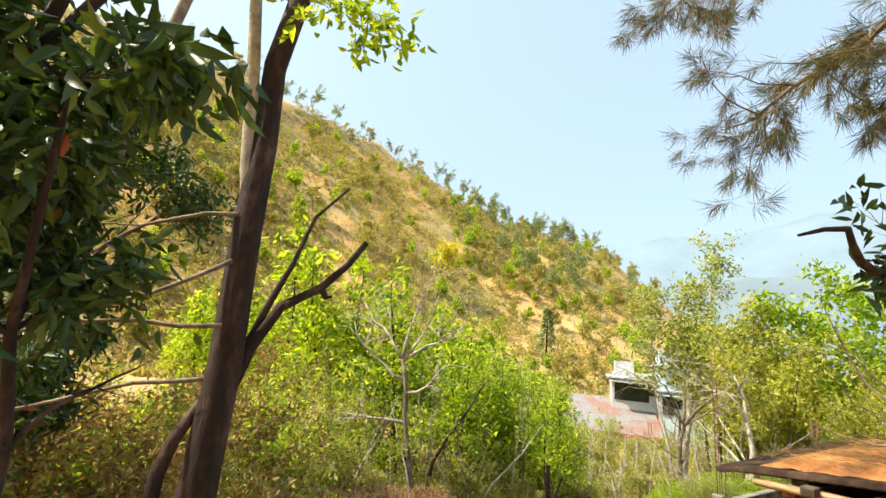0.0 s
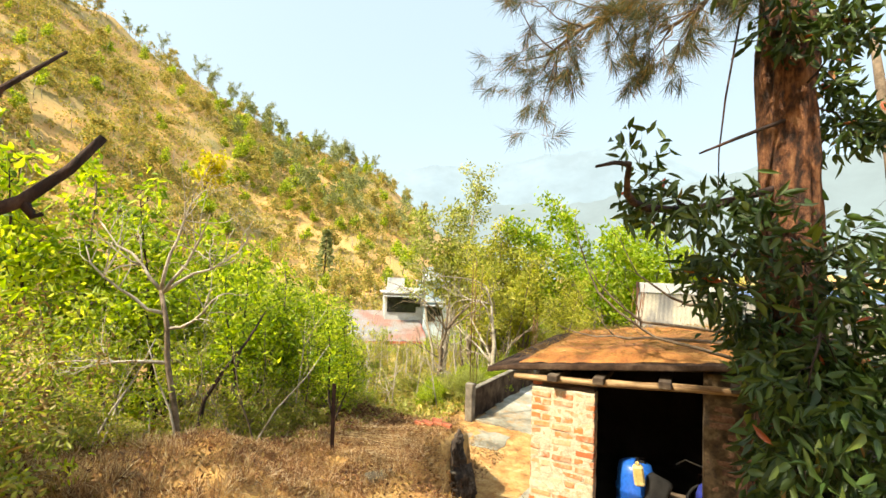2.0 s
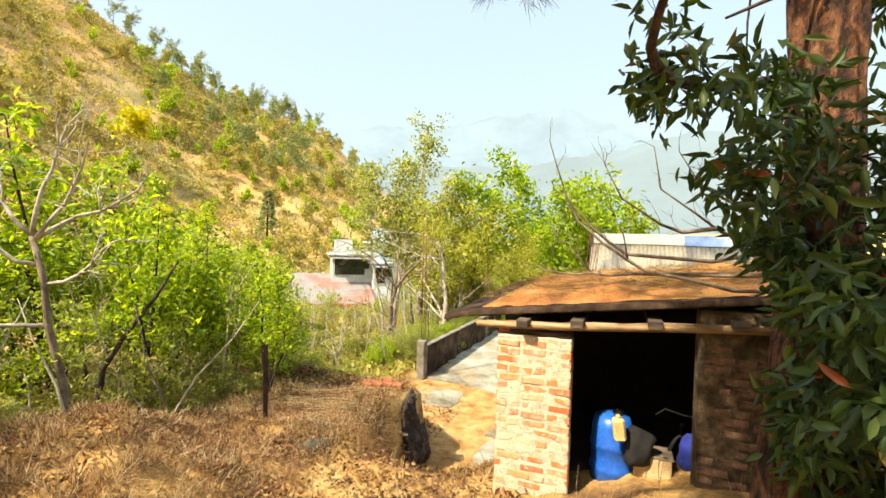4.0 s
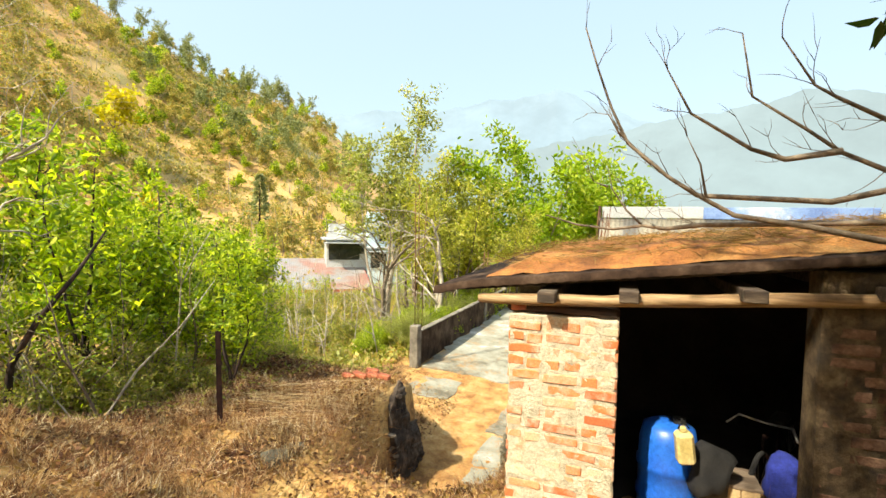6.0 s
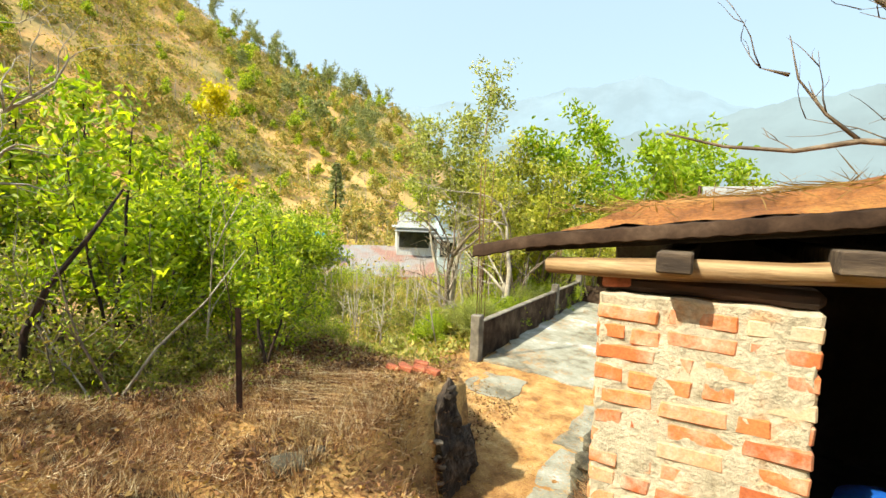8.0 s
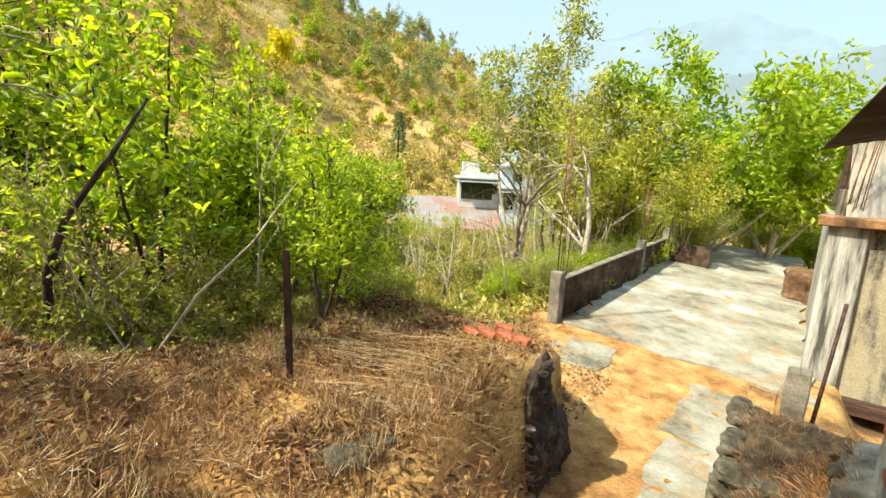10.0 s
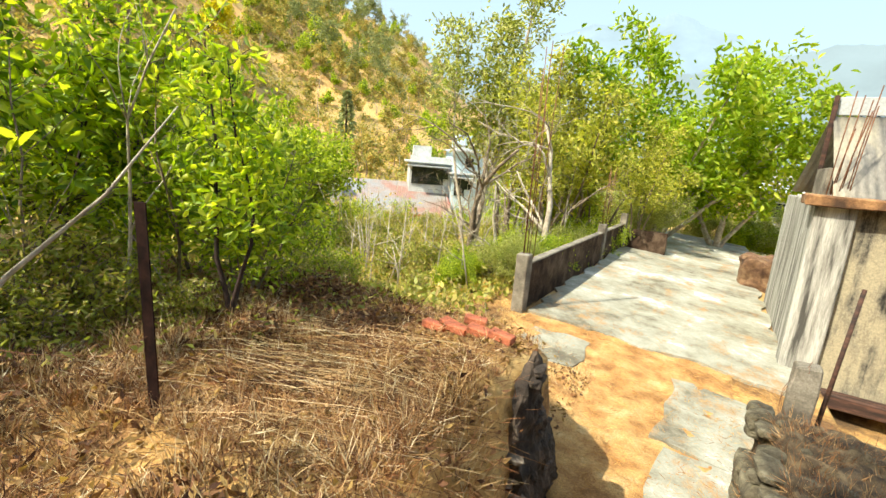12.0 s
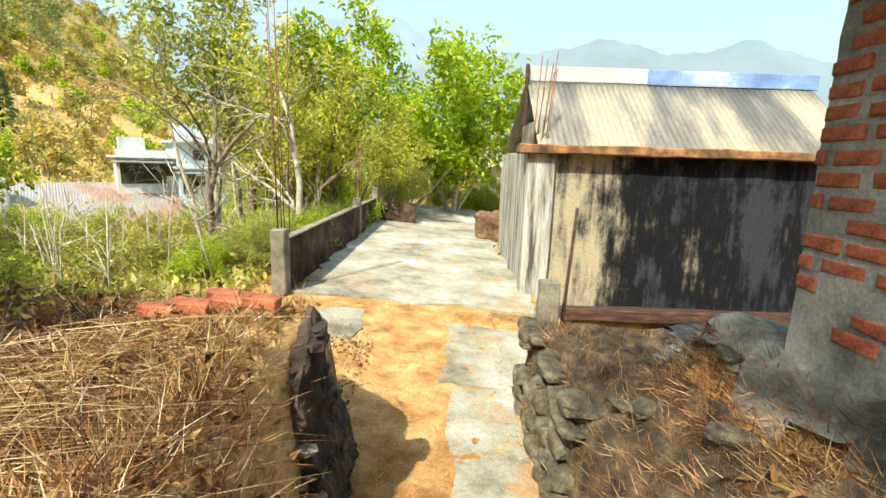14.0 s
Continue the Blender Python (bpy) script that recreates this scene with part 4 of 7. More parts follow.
for (x, y, rz, k, sc) in ((2.75, 7.45, 20, 4, 1.1), (2.95, 7.62, 140, 7, 0.7)):
    ob = link("loose_stone", EARTHSTONES[k], None)
    ob.matrix_basis = pose(x, y, float(ground_z(x, y)) + 0.02, 5, 8, rz) @ Matrix.Diagonal((sc, sc, sc, 1))
    tagged(ob, "dark field stone half buried in dry grass", "stone", "loose stones")

def skin(name, s0, s1, w0, w1, material, label, category, lift, keep=None, amp=1.0, least=0.03):
    """A rough crust lying on the ground."""
    bm = bmesh.new()
    ns, nw = int((s1 - s0) / 0.06), int((w1 - w0) / 0.06)
    g = {}
    for i in range(ns + 1):
        for j in range(nw + 1):
            s_, w_ = s0 + (s1 - s0) * i / ns, w0 + (w1 - w0) * j / nw
            if keep and not keep(s_, w_):
                continue
            p_ = grid(s_, w_, 0)
            up_ = lift + amp * (0.06 * noise.noise(Vector((s_ * 3.1, w_ * 3.1, 2))) + 0.04 * noise.noise(Vector((s_ * 9, w_ * 9, 5))))
            edge_ = min(i, ns - i, j, nw - j)
            g[i, j] = bm.verts.new((s_, w_, float(ground_z(p_.x, p_.y)) + (max(up_, least) if edge_ else -0.08)))
    for i in range(ns):
        for j in range(nw):
            q = [g.get(k) for k in ((i, j), (i + 1, j), (i + 1, j + 1), (i, j + 1))]
            if all(q):
                bm.faces.new(q)
    o = part(name, bm, material, smooth=True)
    o.matrix_basis = GRID
    return tagged(o, label, category, kind="structure")


skin("rubble_bank", -0.92, 2.6, 3.35, 6.0, M_RUBBLE, "dark earth and rubble bank beside the shed", "bank", 0.08)
skin("rubble_slope", -0.95, -0.2, 1.4, 3.5, M_RUBBLE, "brown earth slope below the cement apron", "bank", 0.07)
skin("cement_apron", -0.22, 2.4, 1.3, 5.7, M_APRON, "uneven pale grey cement apron at the shed's foot", "apron", 0.105, lambda a, b: (a < 0.04 or b > 2.95) and a > -0.22 + 0.28 * max(0.0, b - 3.0) + 0.25 * noise.noise(Vector((a, b * 2.1, 3))), 0.45)
skin("sandy_path", -4.55, -0.78, 3.0, 9.1, M_SAND, "trodden path of orange sandy earth and needles", "path", 0.03, lambda a, b: a > -2.56 - max(0.0, b - 4.1) * 0.72, 0.62, 0.0)
for k in range(24):
    s_, w_ = random.uniform(-0.9, 0.2), random.choice((random.gauss(3.62, 0.12), random.uniform(3.5, 5.2)))
    p_ = grid(s_, w_, 0)
    sc_ = random.uniform(0.2, 0.55)
    ob = link("rubble_stone", EARTHSTONES[k % 8], None)
    ob.matrix_basis = GRID @ pose(s_, w_, float(ground_z(p_.x, p_.y)) + 0.06, random.uniform(-25, 25), random.uniform(-25, 25), random.uniform(0, 180)) @ Matrix.Diagonal((sc_, sc_, sc_, 1))
    tagged(ob, "rough stone lying in the rubble bank", "stone", "rubble stones")
for nm, lb, mt, s_, w_, z_, sx, sy, sz, rz in (("layered_stone", "pale layered stone slab set in the bank", M_PALESTONE, -0.42, 3.52, -2.55, 1.25, 1.0, 0.8, 8), ("layered_stone", "pale layered stone slab set in the bank", M_PALESTONE, -0.40, 3.48, -2.68, 1.35, 1.0, 0.7, 16),
                                              ("mossy_stone", "large stone covered in olive moss", M_MOSS, -0.45, 3.30, -2.95, 1.3, 1.2, 1.9, 30), ("mossy_stone", "stone covered in olive moss", M_MOSS, 0.0, 3.42, -2.5, 0.9, 0.9, 1.2, 80)):
    ob = link(nm, stone(s_ * 9, (0.36 * sx, 0.26 * sy, 0.15 * sz)), None)
    ob.data.materials[0] = mt
    ob.matrix_basis = GRID @ pose(s_, w_, z_, 6, -8, rz)
    tagged(ob, lb, "stone", "bank stones")

# loose bricks on the terrace edge
def brick_mesh(seed, lx=0.225, ly=0.11, lz=0.072):
    bm = a_box(-lx / 2, lx / 2, -ly / 2, ly / 2, -lz / 2, lz / 2, bevel=0.008)
    for v in bm.verts:
        v.co += noise.noise_vector(v.co * 14 + Vector((seed * 5.7, seed, 0))) * 0.007
    me = bpy.data.meshes.new("brick")
    bm.to_mesh(me)
    bm.free()
    me.materials.append(M_BRICK)
    return me


BRICKS = [brick_mesh(i) for i in range(6)]
HALF = [brick_mesh(i + 10, 0.108) for i in range(4)]
OLDBRICKS, OLDHALF = [b_.copy() for b_ in BRICKS], [b_.copy() for b_ in HALF]
for b_ in OLDBRICKS + OLDHALF:
    b_.materials[0] = M_OLDBRICK
DARKBRICKS, DARKHALF = [b_.copy() for b_ in BRICKS], [b_.copy() for b_ in HALF]
for b_ in DARKBRICKS + DARKHALF:
    b_.materials[0] = M_SHADEBRICK
for i, (x, y, rz, up) in enumerate(((4.41, 9.48, -50, 0.0), (4.55, 9.31, -52, 0.0), (4.70, 9.13, -55, 0.0), (4.82, 8.95, -58, 0.0), (4.90, 9.58, -35, 0.05), (4.62, 9.56, -70, -0.02))):
    ob = link("loose_brick", OLDBRICKS[i % 6], None)
    ob.matrix_basis = pose(x, y, float(ground_z(x, y)) + 0.10 + up, 4 * (i % 3), 5, rz)
    tagged(ob, "loose red brick lying in the straw", "brick", "loose bricks")


# ---------------------------------------------------------------- iron pole
def iron_pole():
    z0 = float(ground_z(2.29, 8.68))
    e = thing("iron_fence_post", pose(2.29, 8.68, z0 - 0.2), "dark angle-iron fence post standing in dry grass", "post")
    bm = bmesh.new()
    box(bm, -0.038, 0.038, -0.004, 0.004, 0, -0.70 - z0 + 0.2, bevel=0.001)
    box(bm, -0.03, -0.022, 0.004, 0.05, 0, -0.70 - z0 + 0.2, bevel=0.001)
    bmesh.ops.rotate(bm, verts=bm.verts, cent=(0, 0, 0), matrix=Matrix.Rotation(radians(-1.2), 3, "Y") @ Matrix.Rotation(radians(-35), 3, "Z"))
    part("angle_bar", bm, M_IRON, e)
    pts = [(0.02, 0, 0.75), (-0.2, 0.02, 0.6), (-0.6, 0.1, 0.62), (-1.2, 0.3, 0.7)]
    link("wire", tubes_mesh("wire", [(pts, [0.0025] * 4)]), M_RUST, e, "strand of rusty wire")


iron_pole()


# ---------------------------------------------------------------- the brick shed
def roof_z(s, w):
    return 0.285 + 0.119 * (s + 0.56) + 0.03 * w


def up_to_roof(bm, above=0.0):
    """Raise a wall's top to the sloping roof sheet."""
    for v in bm.verts:
        if v.co.z > above:
            v.co.z = roof_z(v.co.x, v.co.y)
    return bm


def shed():
    e = thing("brick_shed", GRID, "small rough brick shed with open doorway and tin roof", "shed")
    zb = -2.5
    walls = {}
    walls["front"] = part("front_wall", rough_box(0.006, 0.714, 0.006, 0.23, zb, 0.135, 36, 0.013, 12.0, 1, bevel=0.01), M_MORTAR, e, "pier of red bricks in thick pale mortar")
    # dark rubble colour in place of mortar puts shade into this pier
    walls["front2"] = part("front_wall", rough_box(1.77, 3.0, 0.012, 0.23, zb, 0.52, 4, 0.012, 5.0, 4, bevel=0.01), M_RUBBLE, e, "pier of old bricks with the pine's shade in its colour")
    walls["north"] = part("side_wall", up_to_roof(rough_box(0.017, 0.23, 0.235, 2.95, zb, 0.30, 24, 0.010, 8.0, 2, bevel=0.01), 0.2), M_MORTARSHADE, e, "side wall of red bricks in grey mortar")
    part("back_wall", up_to_roof(a_box(0.235, 3.0, 2.75, 2.96, zb, 0.49)), M_SHADEDARK, e)
    part("far_wall", up_to_roof(a_box(2.78, 3.0, 0.235, 2.75, zb, 0.72)), M_SHADEDARK, e)
    # extra dark sheet over the side wall's inner face, standing for shade
    part("shade_lining", up_to_roof(a_box(0.24, 0.27, 0.24, 2.74, -1.42, 0.36)), M_SHADEDARK, e, "inner sheet coloured near black for the shed's shade")
    part("floor", a_box(0.23, 2.78, 0.0, 2.75, -1.75, -1.42), M_SHADEDARK, e)
    part("wall_crown", rough_box(-0.02, 0.72, 0.03, 0.22, 0.137, 0.20, 3, 0.008, 4.0, 5), M_WOODRED, e)
    link("log_beam", tubes_mesh("log_beam", [([(-0.22, 0.01, 0.22), (0.0, 0.0, 0.228), (0.3, -0.005, 0.244), (0.62, 0.005, 0.258), (0.9, 0.0, 0.285), (1.2, -0.008, 0.305), (1.5, 0.0, 0.335), (2.2, 0.0, 0.375), (2.9, 0.0, 0.42)], [0.034, 0.038, 0.043, 0.037, 0.044, 0.039, 0.043, 0.038, 0.042])]), M_LOG, e, "peeled yellowish wooden log beam")
    for k, s in enumerate((0.27, 0.77, 1.42, 2.05)):
        part("joist", rough_box(s - 0.058, s + 0.058, -0.14, 2.7, 0.218 + 0.075 * s, 0.292 + 0.075 * s, 2, 0.005, 4.0, s, bevel=0.006), M_JOIST, e, "dark sawn timber joist end")
    bmr = corrugated(-0.56, 3.2, 0.085, 0.0025, [(-0.036, -0.05), (-0.03, -0.004), (0.0, 0.0), (0.3, 0.0), (1.5, 0.0), (3.35, 0.0)])
    for v in bmr.verts:
        v.co.z += roof_z(v.co.x, v.co.y) + 0.03 - 0.03 * math.exp(-((v.co.x + 0.56) / 0.18) ** 2)
    part("roof_sheet", bmr, M_TIN, e, "rusty brown corrugated tin roof", smooth=True)
    bmr = corrugated(-0.50, 3.2, 0.085, 0.0015, [(0.0, 0.0), (0.6, 0.0)])
    for v in bmr.verts:
        v.co.z += roof_z(v.co.x, v.co.y) + 0.008 - 0.02 * math.exp(-((v.co.x + 0.5) / 0.18) ** 2)
    part("under_sheet", bmr, M_TIN, e, "second tin sheet below the eave", smooth=True)
    bm = rough_box(-0.34, 3.15, 0.05, 0.09, 0.03, 0.075, 20, 0.004, 5.0, 3, bevel=0.006)
    for v in bm.verts:
        v.co.z += roof_z(v.co.x, v.co.y) - 0.078
    part("eave_batten", bm, M_SHADEDARK, e, "dark timber batten under the eave")
    # bricks, course by course
    def lay(wall, axis, lo, hi, out, z0, z1, hide, joint=0.022, course=0.0865, whole=BRICKS, halves=HALF):
        z, c = z0, 0
        while z < z1:
            a = lo + (0.0 if c % 2 else -0.115)
            while a < hi:
                half = random.random() < 0.28
                ln = 0.108 if half else 0.225
                b0, b1 = max(a, lo), min(a + ln, hi)
                if b1 - b0 > 0.05 and random.random() > hide:
                    ob = link("brick", (halves if half else whole)[random.randrange(4)], None, wall)
                    sc = (b1 - b0) / ln
                    dz, dy = random.uniform(-0.008, 0.008), random.uniform(-0.005, 0.006)
                    mid = (b0 + b1) / 2
                    if axis == "s":
                        ob.matrix_basis = pose(mid, out + 0.055 + dy, z + 0.036 + dz, 0, random.uniform(-1.8, 1.8), random.uniform(-1.5, 1.5)) @ Matrix.Diagonal((sc, 1, random.uniform(0.82, 1.02), 1))
                    else:
                        ob.matrix_basis = pose(out + 0.055 + dy, mid, z + 0.036 + dz, random.uniform(-1.8, 1.8), 0, 90 + random.uniform(-1.5, 1.5)) @ Matrix.Diagonal((sc, 1, random.uniform(0.82, 1.02), 1))
                a += ln + joint * random.uniform(0.7, 1.4)
            z += course
            c += 1
    lay(walls["front"], "s", 0.0, 0.72, 0.003, -1.62, 0.06, 0.03, 0.024, 0.0865)
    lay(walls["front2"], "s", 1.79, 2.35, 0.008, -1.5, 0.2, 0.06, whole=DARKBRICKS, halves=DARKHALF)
    lay(walls["north"], "w", 0.02, 2.945, 0.006, -1.62, 0.22, 0.10, 0.040, 0.098, whole=OLDBRICKS, halves=OLDHALF)
    return e


shed()
litter("roof_needle_litter", -0.20, 3.1, 0.10, 3.25, lambda s, w: roof_z(s, w) + 0.045, "thick orange pine needles covering the shed roof", 5000, RNG, 0.11)


def drum():
    e = thing("blue_drum", GRID @ pose(1.09, 0.60, -1.42) @ Matrix.Diagonal((0.84, 0.84, 0.97, 1)), "blue ribbed plastic drum standing inside the shed", "drum")
    bm = bmesh.new()
    prof = [(0.20, 0.0), (0.235, 0.02), (0.24, 0.16), (0.255, 0.18), (0.255, 0.22), (0.24, 0.24), (0.24, 0.40), (0.255, 0.42), (0.255, 0.46), (0.24, 0.48), (0.235, 0.62), (0.21, 0.72), (0.12, 0.76), (0.0, 0.765)]
    ring = [[bm.verts.new((r * math.cos(2 * math.pi * k / 28), r * math.sin(2 * math.pi * k / 28), z)) for k in range(28)] for r, z in prof[:-1]]
    for a, b in zip(ring, ring[1:]):
        for k in range(28):
            bm.faces.new((a[k], a[(k + 1) % 28], b[(k + 1) % 28], b[k]))
    bm.faces.new(ring[-1])
    part("body", bm, M_BLUEPLASTIC, e, smooth=True)
    bm = bmesh.new()
    bmesh.ops.create_cone(bm, cap_ends=True, segments=20, radius1=0.06, radius2=0.055, depth=0.04, matrix=pose(0.08, 0, 0.775))
    part("cap", bm, M_BLACKCLOTH, e, "black screw cap")


drum()


def jerrycan():
    e = thing("jerrycan", GRID @ pose(1.17, 0.28, -0.83, 4, -8, 10), "small yellowed plastic can hanging inside the doorway", "can")
    part("body", a_box(-0.055, 0.055, -0.05, 0.05, 0, 0.22, bevel=0.02), M_YELLOWPLASTIC, e)
    part("spout", a_box(-0.02, 0.02, -0.02, 0.02, 0.22, 0.255, bevel=0.006), M_YELLOWPLASTIC, e)
    link("strap", tubes_mesh("strap", [([(-0.03, 0, 0.24), (0.0, 0, 0.31), (0.04, 0, 0.24)], [0.006] * 3)]), M_BLACKCLOTH, e, "dark carrying strap")


jerrycan()
o = part("black_bag", rough_box(-0.13, 0.13, -0.08, 0.08, 0, 0.34, 3, 0.05, 6, 3, bevel=0.05), M_BLACKCLOTH, smooth=True)
o.matrix_basis = GRID @ pose(1.31, 0.40, -1.08, 0, 10, 15)
tagged(o, "slumped black cloth bag beside the drum", "bag")


def wooden_box():
    e = thing("wooden_box", GRID @ pose(1.47, 0.55, -1.42), "pale plywood box with boarded front in the shed", "box")
    part("carcass", a_box(-0.17, 0.17, -0.12, 0.14, 0, 0.40, bevel=0.004), M_CARDBOARD, e)
    for k in range(3):
        part("board", a_box(-0.165 + 0.112 * k, -0.06 + 0.112 * k, -0.134, -0.121, 0.01, 0.41, bevel=0.003), M_CARDBOARD, e)
    part("lid", a_box(-0.18, 0.18, -0.14, 0.15, 0.412, 0.435, bevel=0.004), M_WOODGREY, e, "dark grey lid")


wooden_box()


def bicycle():
    e = thing("bicycle", GRID @ pose(1.72, 0.80, -1.46, 0, 0, 62) @ Matrix.Diagonal((0.85, 0.85, 0.85, 1)), "old steel bicycle standing inside the dark shed", "bicycle")
    for x in (0.0, 1.02):
        pts = [(x + 0.32 * math.cos(a), 0, 0.34 + 0.32 * math.sin(a)) for a in np.linspace(0, 2 * math.pi, 33)]
        w = link("tyre", tubes_mesh("tyre", [(pts, [0.02] * 33)]), M_BLACKCLOTH, e, "black rubber tyre")
        spokes = [([(x, 0, 0.34), (x + 0.31 * math.cos(a), 0, 0.34 + 0.31 * math.sin(a))], [0.002, 0.002]) for a in np.linspace(0, 2 * math.pi, 19)[:-1]]
        link("spokes", tubes_mesh("spokes", spokes), M_CHROME, w, "steel spokes")
    fr = [([(0, 0, 0.34), (0.10, 0, 0.80)], [0.016] * 2), ([(0.10, 0, 0.76), (0.62, 0, 0.74)], [0.016] * 2), ([(0.09, 0, 0.68), (0.48, 0, 0.30), (0.62, 0, 0.76)], [0.016] * 3), ([(0.48, 0, 0.30), (1.02, 0, 0.34), (0.62, 0, 0.70)], [0.011] * 3)]
    link("frame", tubes_mesh("frame", fr), M_IRON, e, "dark painted frame")
    link("handlebar", tubes_mesh("handlebar", [([(-0.02, -0.26, 0.86), (0.10, -0.20, 0.92), (0.12, 0, 0.90), (0.10, 0.20, 0.92), (-0.02, 0.26, 0.86)], [0.012] * 5)]), M_CHROME, e, "dull steel handlebar")
    part("saddle", rough_box(0.50, 0.74, -0.07, 0.07, 0.78, 0.84, 2, 0.01, 5, 1, bevel=0.02), M_BLACKCLOTH, e, "worn black saddle")


bicycle()
o = part("blue_cloth", rough_box(-0.10, 0.10, -0.06, 0.06, 0, 0.36, 3, 0.05, 6, 8, bevel=0.04), M_BLUECLOTH, smooth=True)
o.matrix_basis = GRID @ pose(1.80, 0.62, -1.16, 0, 6, 0)
tagged(o, "bright blue cloth bundle hanging in the shed", "cloth")


# ---------------------------------------------------------------- plants
def vec(a):
    return np.array(a, float)


def grow(rng, lines, nodes, p, d, length, radius, level, levels, kids, spread, up, shrink=0.62, bend=0.25, n=5, leaf_from=2):
    """A branch and its side branches; collects polylines, and points for leaves on the outer ones."""
    p, d = vec(p), vec(d) / np.linalg.norm(d)
    pts, rad = [p], [radius]
    for i in range(n):
        d = d + rng.normal(size=3) * bend * 0.5 + vec((0, 0, up * 0.12))
        d /= np.linalg.norm(d)
        p = p + d * length / n
        pts.append(p)
        rad.append(radius * (1 - 0.72 * (i + 1) / n))
    lines.append((pts, rad))
    if level >= leaf_from:
        for i in range(1, n + 1):
            nodes.append((pts[i], pts[i] - pts[i - 1]))
    if level < levels:
        for k in range(kids[min(level, len(kids) - 1)]):
            i = 1 + int(rng.uniform(0.25, 1.0) * (n - 0.01))
            q = pts[min(i, n)]
            a = rng.normal(size=3)
            a -= d * a.dot(d)
            a /= np.linalg.norm(a)
            nd = d * math.cos(spread) + a * math.sin(spread) + vec((0, 0, up * 0.25))
            grow(rng, lines, nodes, q, nd, length * shrink * rng.uniform(0.75, 1.2), max(rad[min(i, n)] * 0.62, 0.0025), level + 1, levels, kids, spread, up, shrink, bend, n, leaf_from)


def crown_from(nodes, per, scatter, length, width, rng, droop=0.3, name="crown"):
    Q = np.array([a for a, _ in nodes])
    T = np.array([b for _, b in nodes])
    T = T / np.maximum(np.linalg.norm(T, axis=1, keepdims=True), 1e-6)
    Q, T = np.repeat(Q, per, 0), np.repeat(T, per, 0)
    P = Q + rng.normal(size=Q.shape) * scatter
    D = T * 0.6 + rng.normal(size=Q.shape) * 0.8 - vec((0, 0, droop))
    return lance_mesh(name, P, D, length, width, rng)


def plant(name, label, category, seed, stems, levels, kids, spread, up, per, scatter, leaf, leaf_material, bark, trunk=None, shrink=0.62, bend=0.25, leaf_from=2, droop=0.3, group="", leaf_above=-9.0):
    """A tree or shrub at the origin. stems: (x, y, dx, dy, dz, length, radius)."""
    rng = np.random.default_rng(seed)
    lines, nodes = [], []
    for x, y, dx, dy, dz, ln, r in stems:
        grow(rng, lines, nodes, (x, y, -0.15), (dx, dy, dz), ln, r, 0, levels, kids, spread, up, shrink, bend, 6, leaf_from)
    nodes = [(a, b) for a, b in nodes if a[2] > leaf_above]
    e = thing(name, Matrix(), label, category, group)
    link("trunk", tubes_mesh("trunk", lines), bark, e)
    if per:
        link("crown", crown_from(nodes, per, scatter, leaf[0], leaf[1], rng, droop), leaf_material, e)
    return e


def shrub_stems(rng, n, h, r, lean=0.3):
    out = []
    for k in range(n):
        a = 2 * math.pi * k / n + rng.uniform(-0.4, 0.4)
        q = rng.uniform(0.4, 1.0) * lean
        out.append((0.18 * math.cos(a), 0.18 * math.sin(a), math.cos(a) * q, math.sin(a) * q, 1.0, h * rng.uniform(0.6, 1.0), r * rng.uniform(0.7, 1.1)))
    return out


def put(ob, x, y, rz=0, sc=1.0, dz=0.0):
    """Stand a thing on the ground."""
    ob.matrix_basis = pose(x, y, float(ground_z(x, y)) + dz, 0, 0, rz) @ Matrix.Diagonal((sc, sc, sc, 1))
    return ob


def again(ob, x, y, rz=0, sc=1.0, dz=0.0, label=""):
    c = copy_thing(ob, Matrix())
    put(c, x, y, rz, sc, dz)
    if label:
        c["label"] = label
    return c


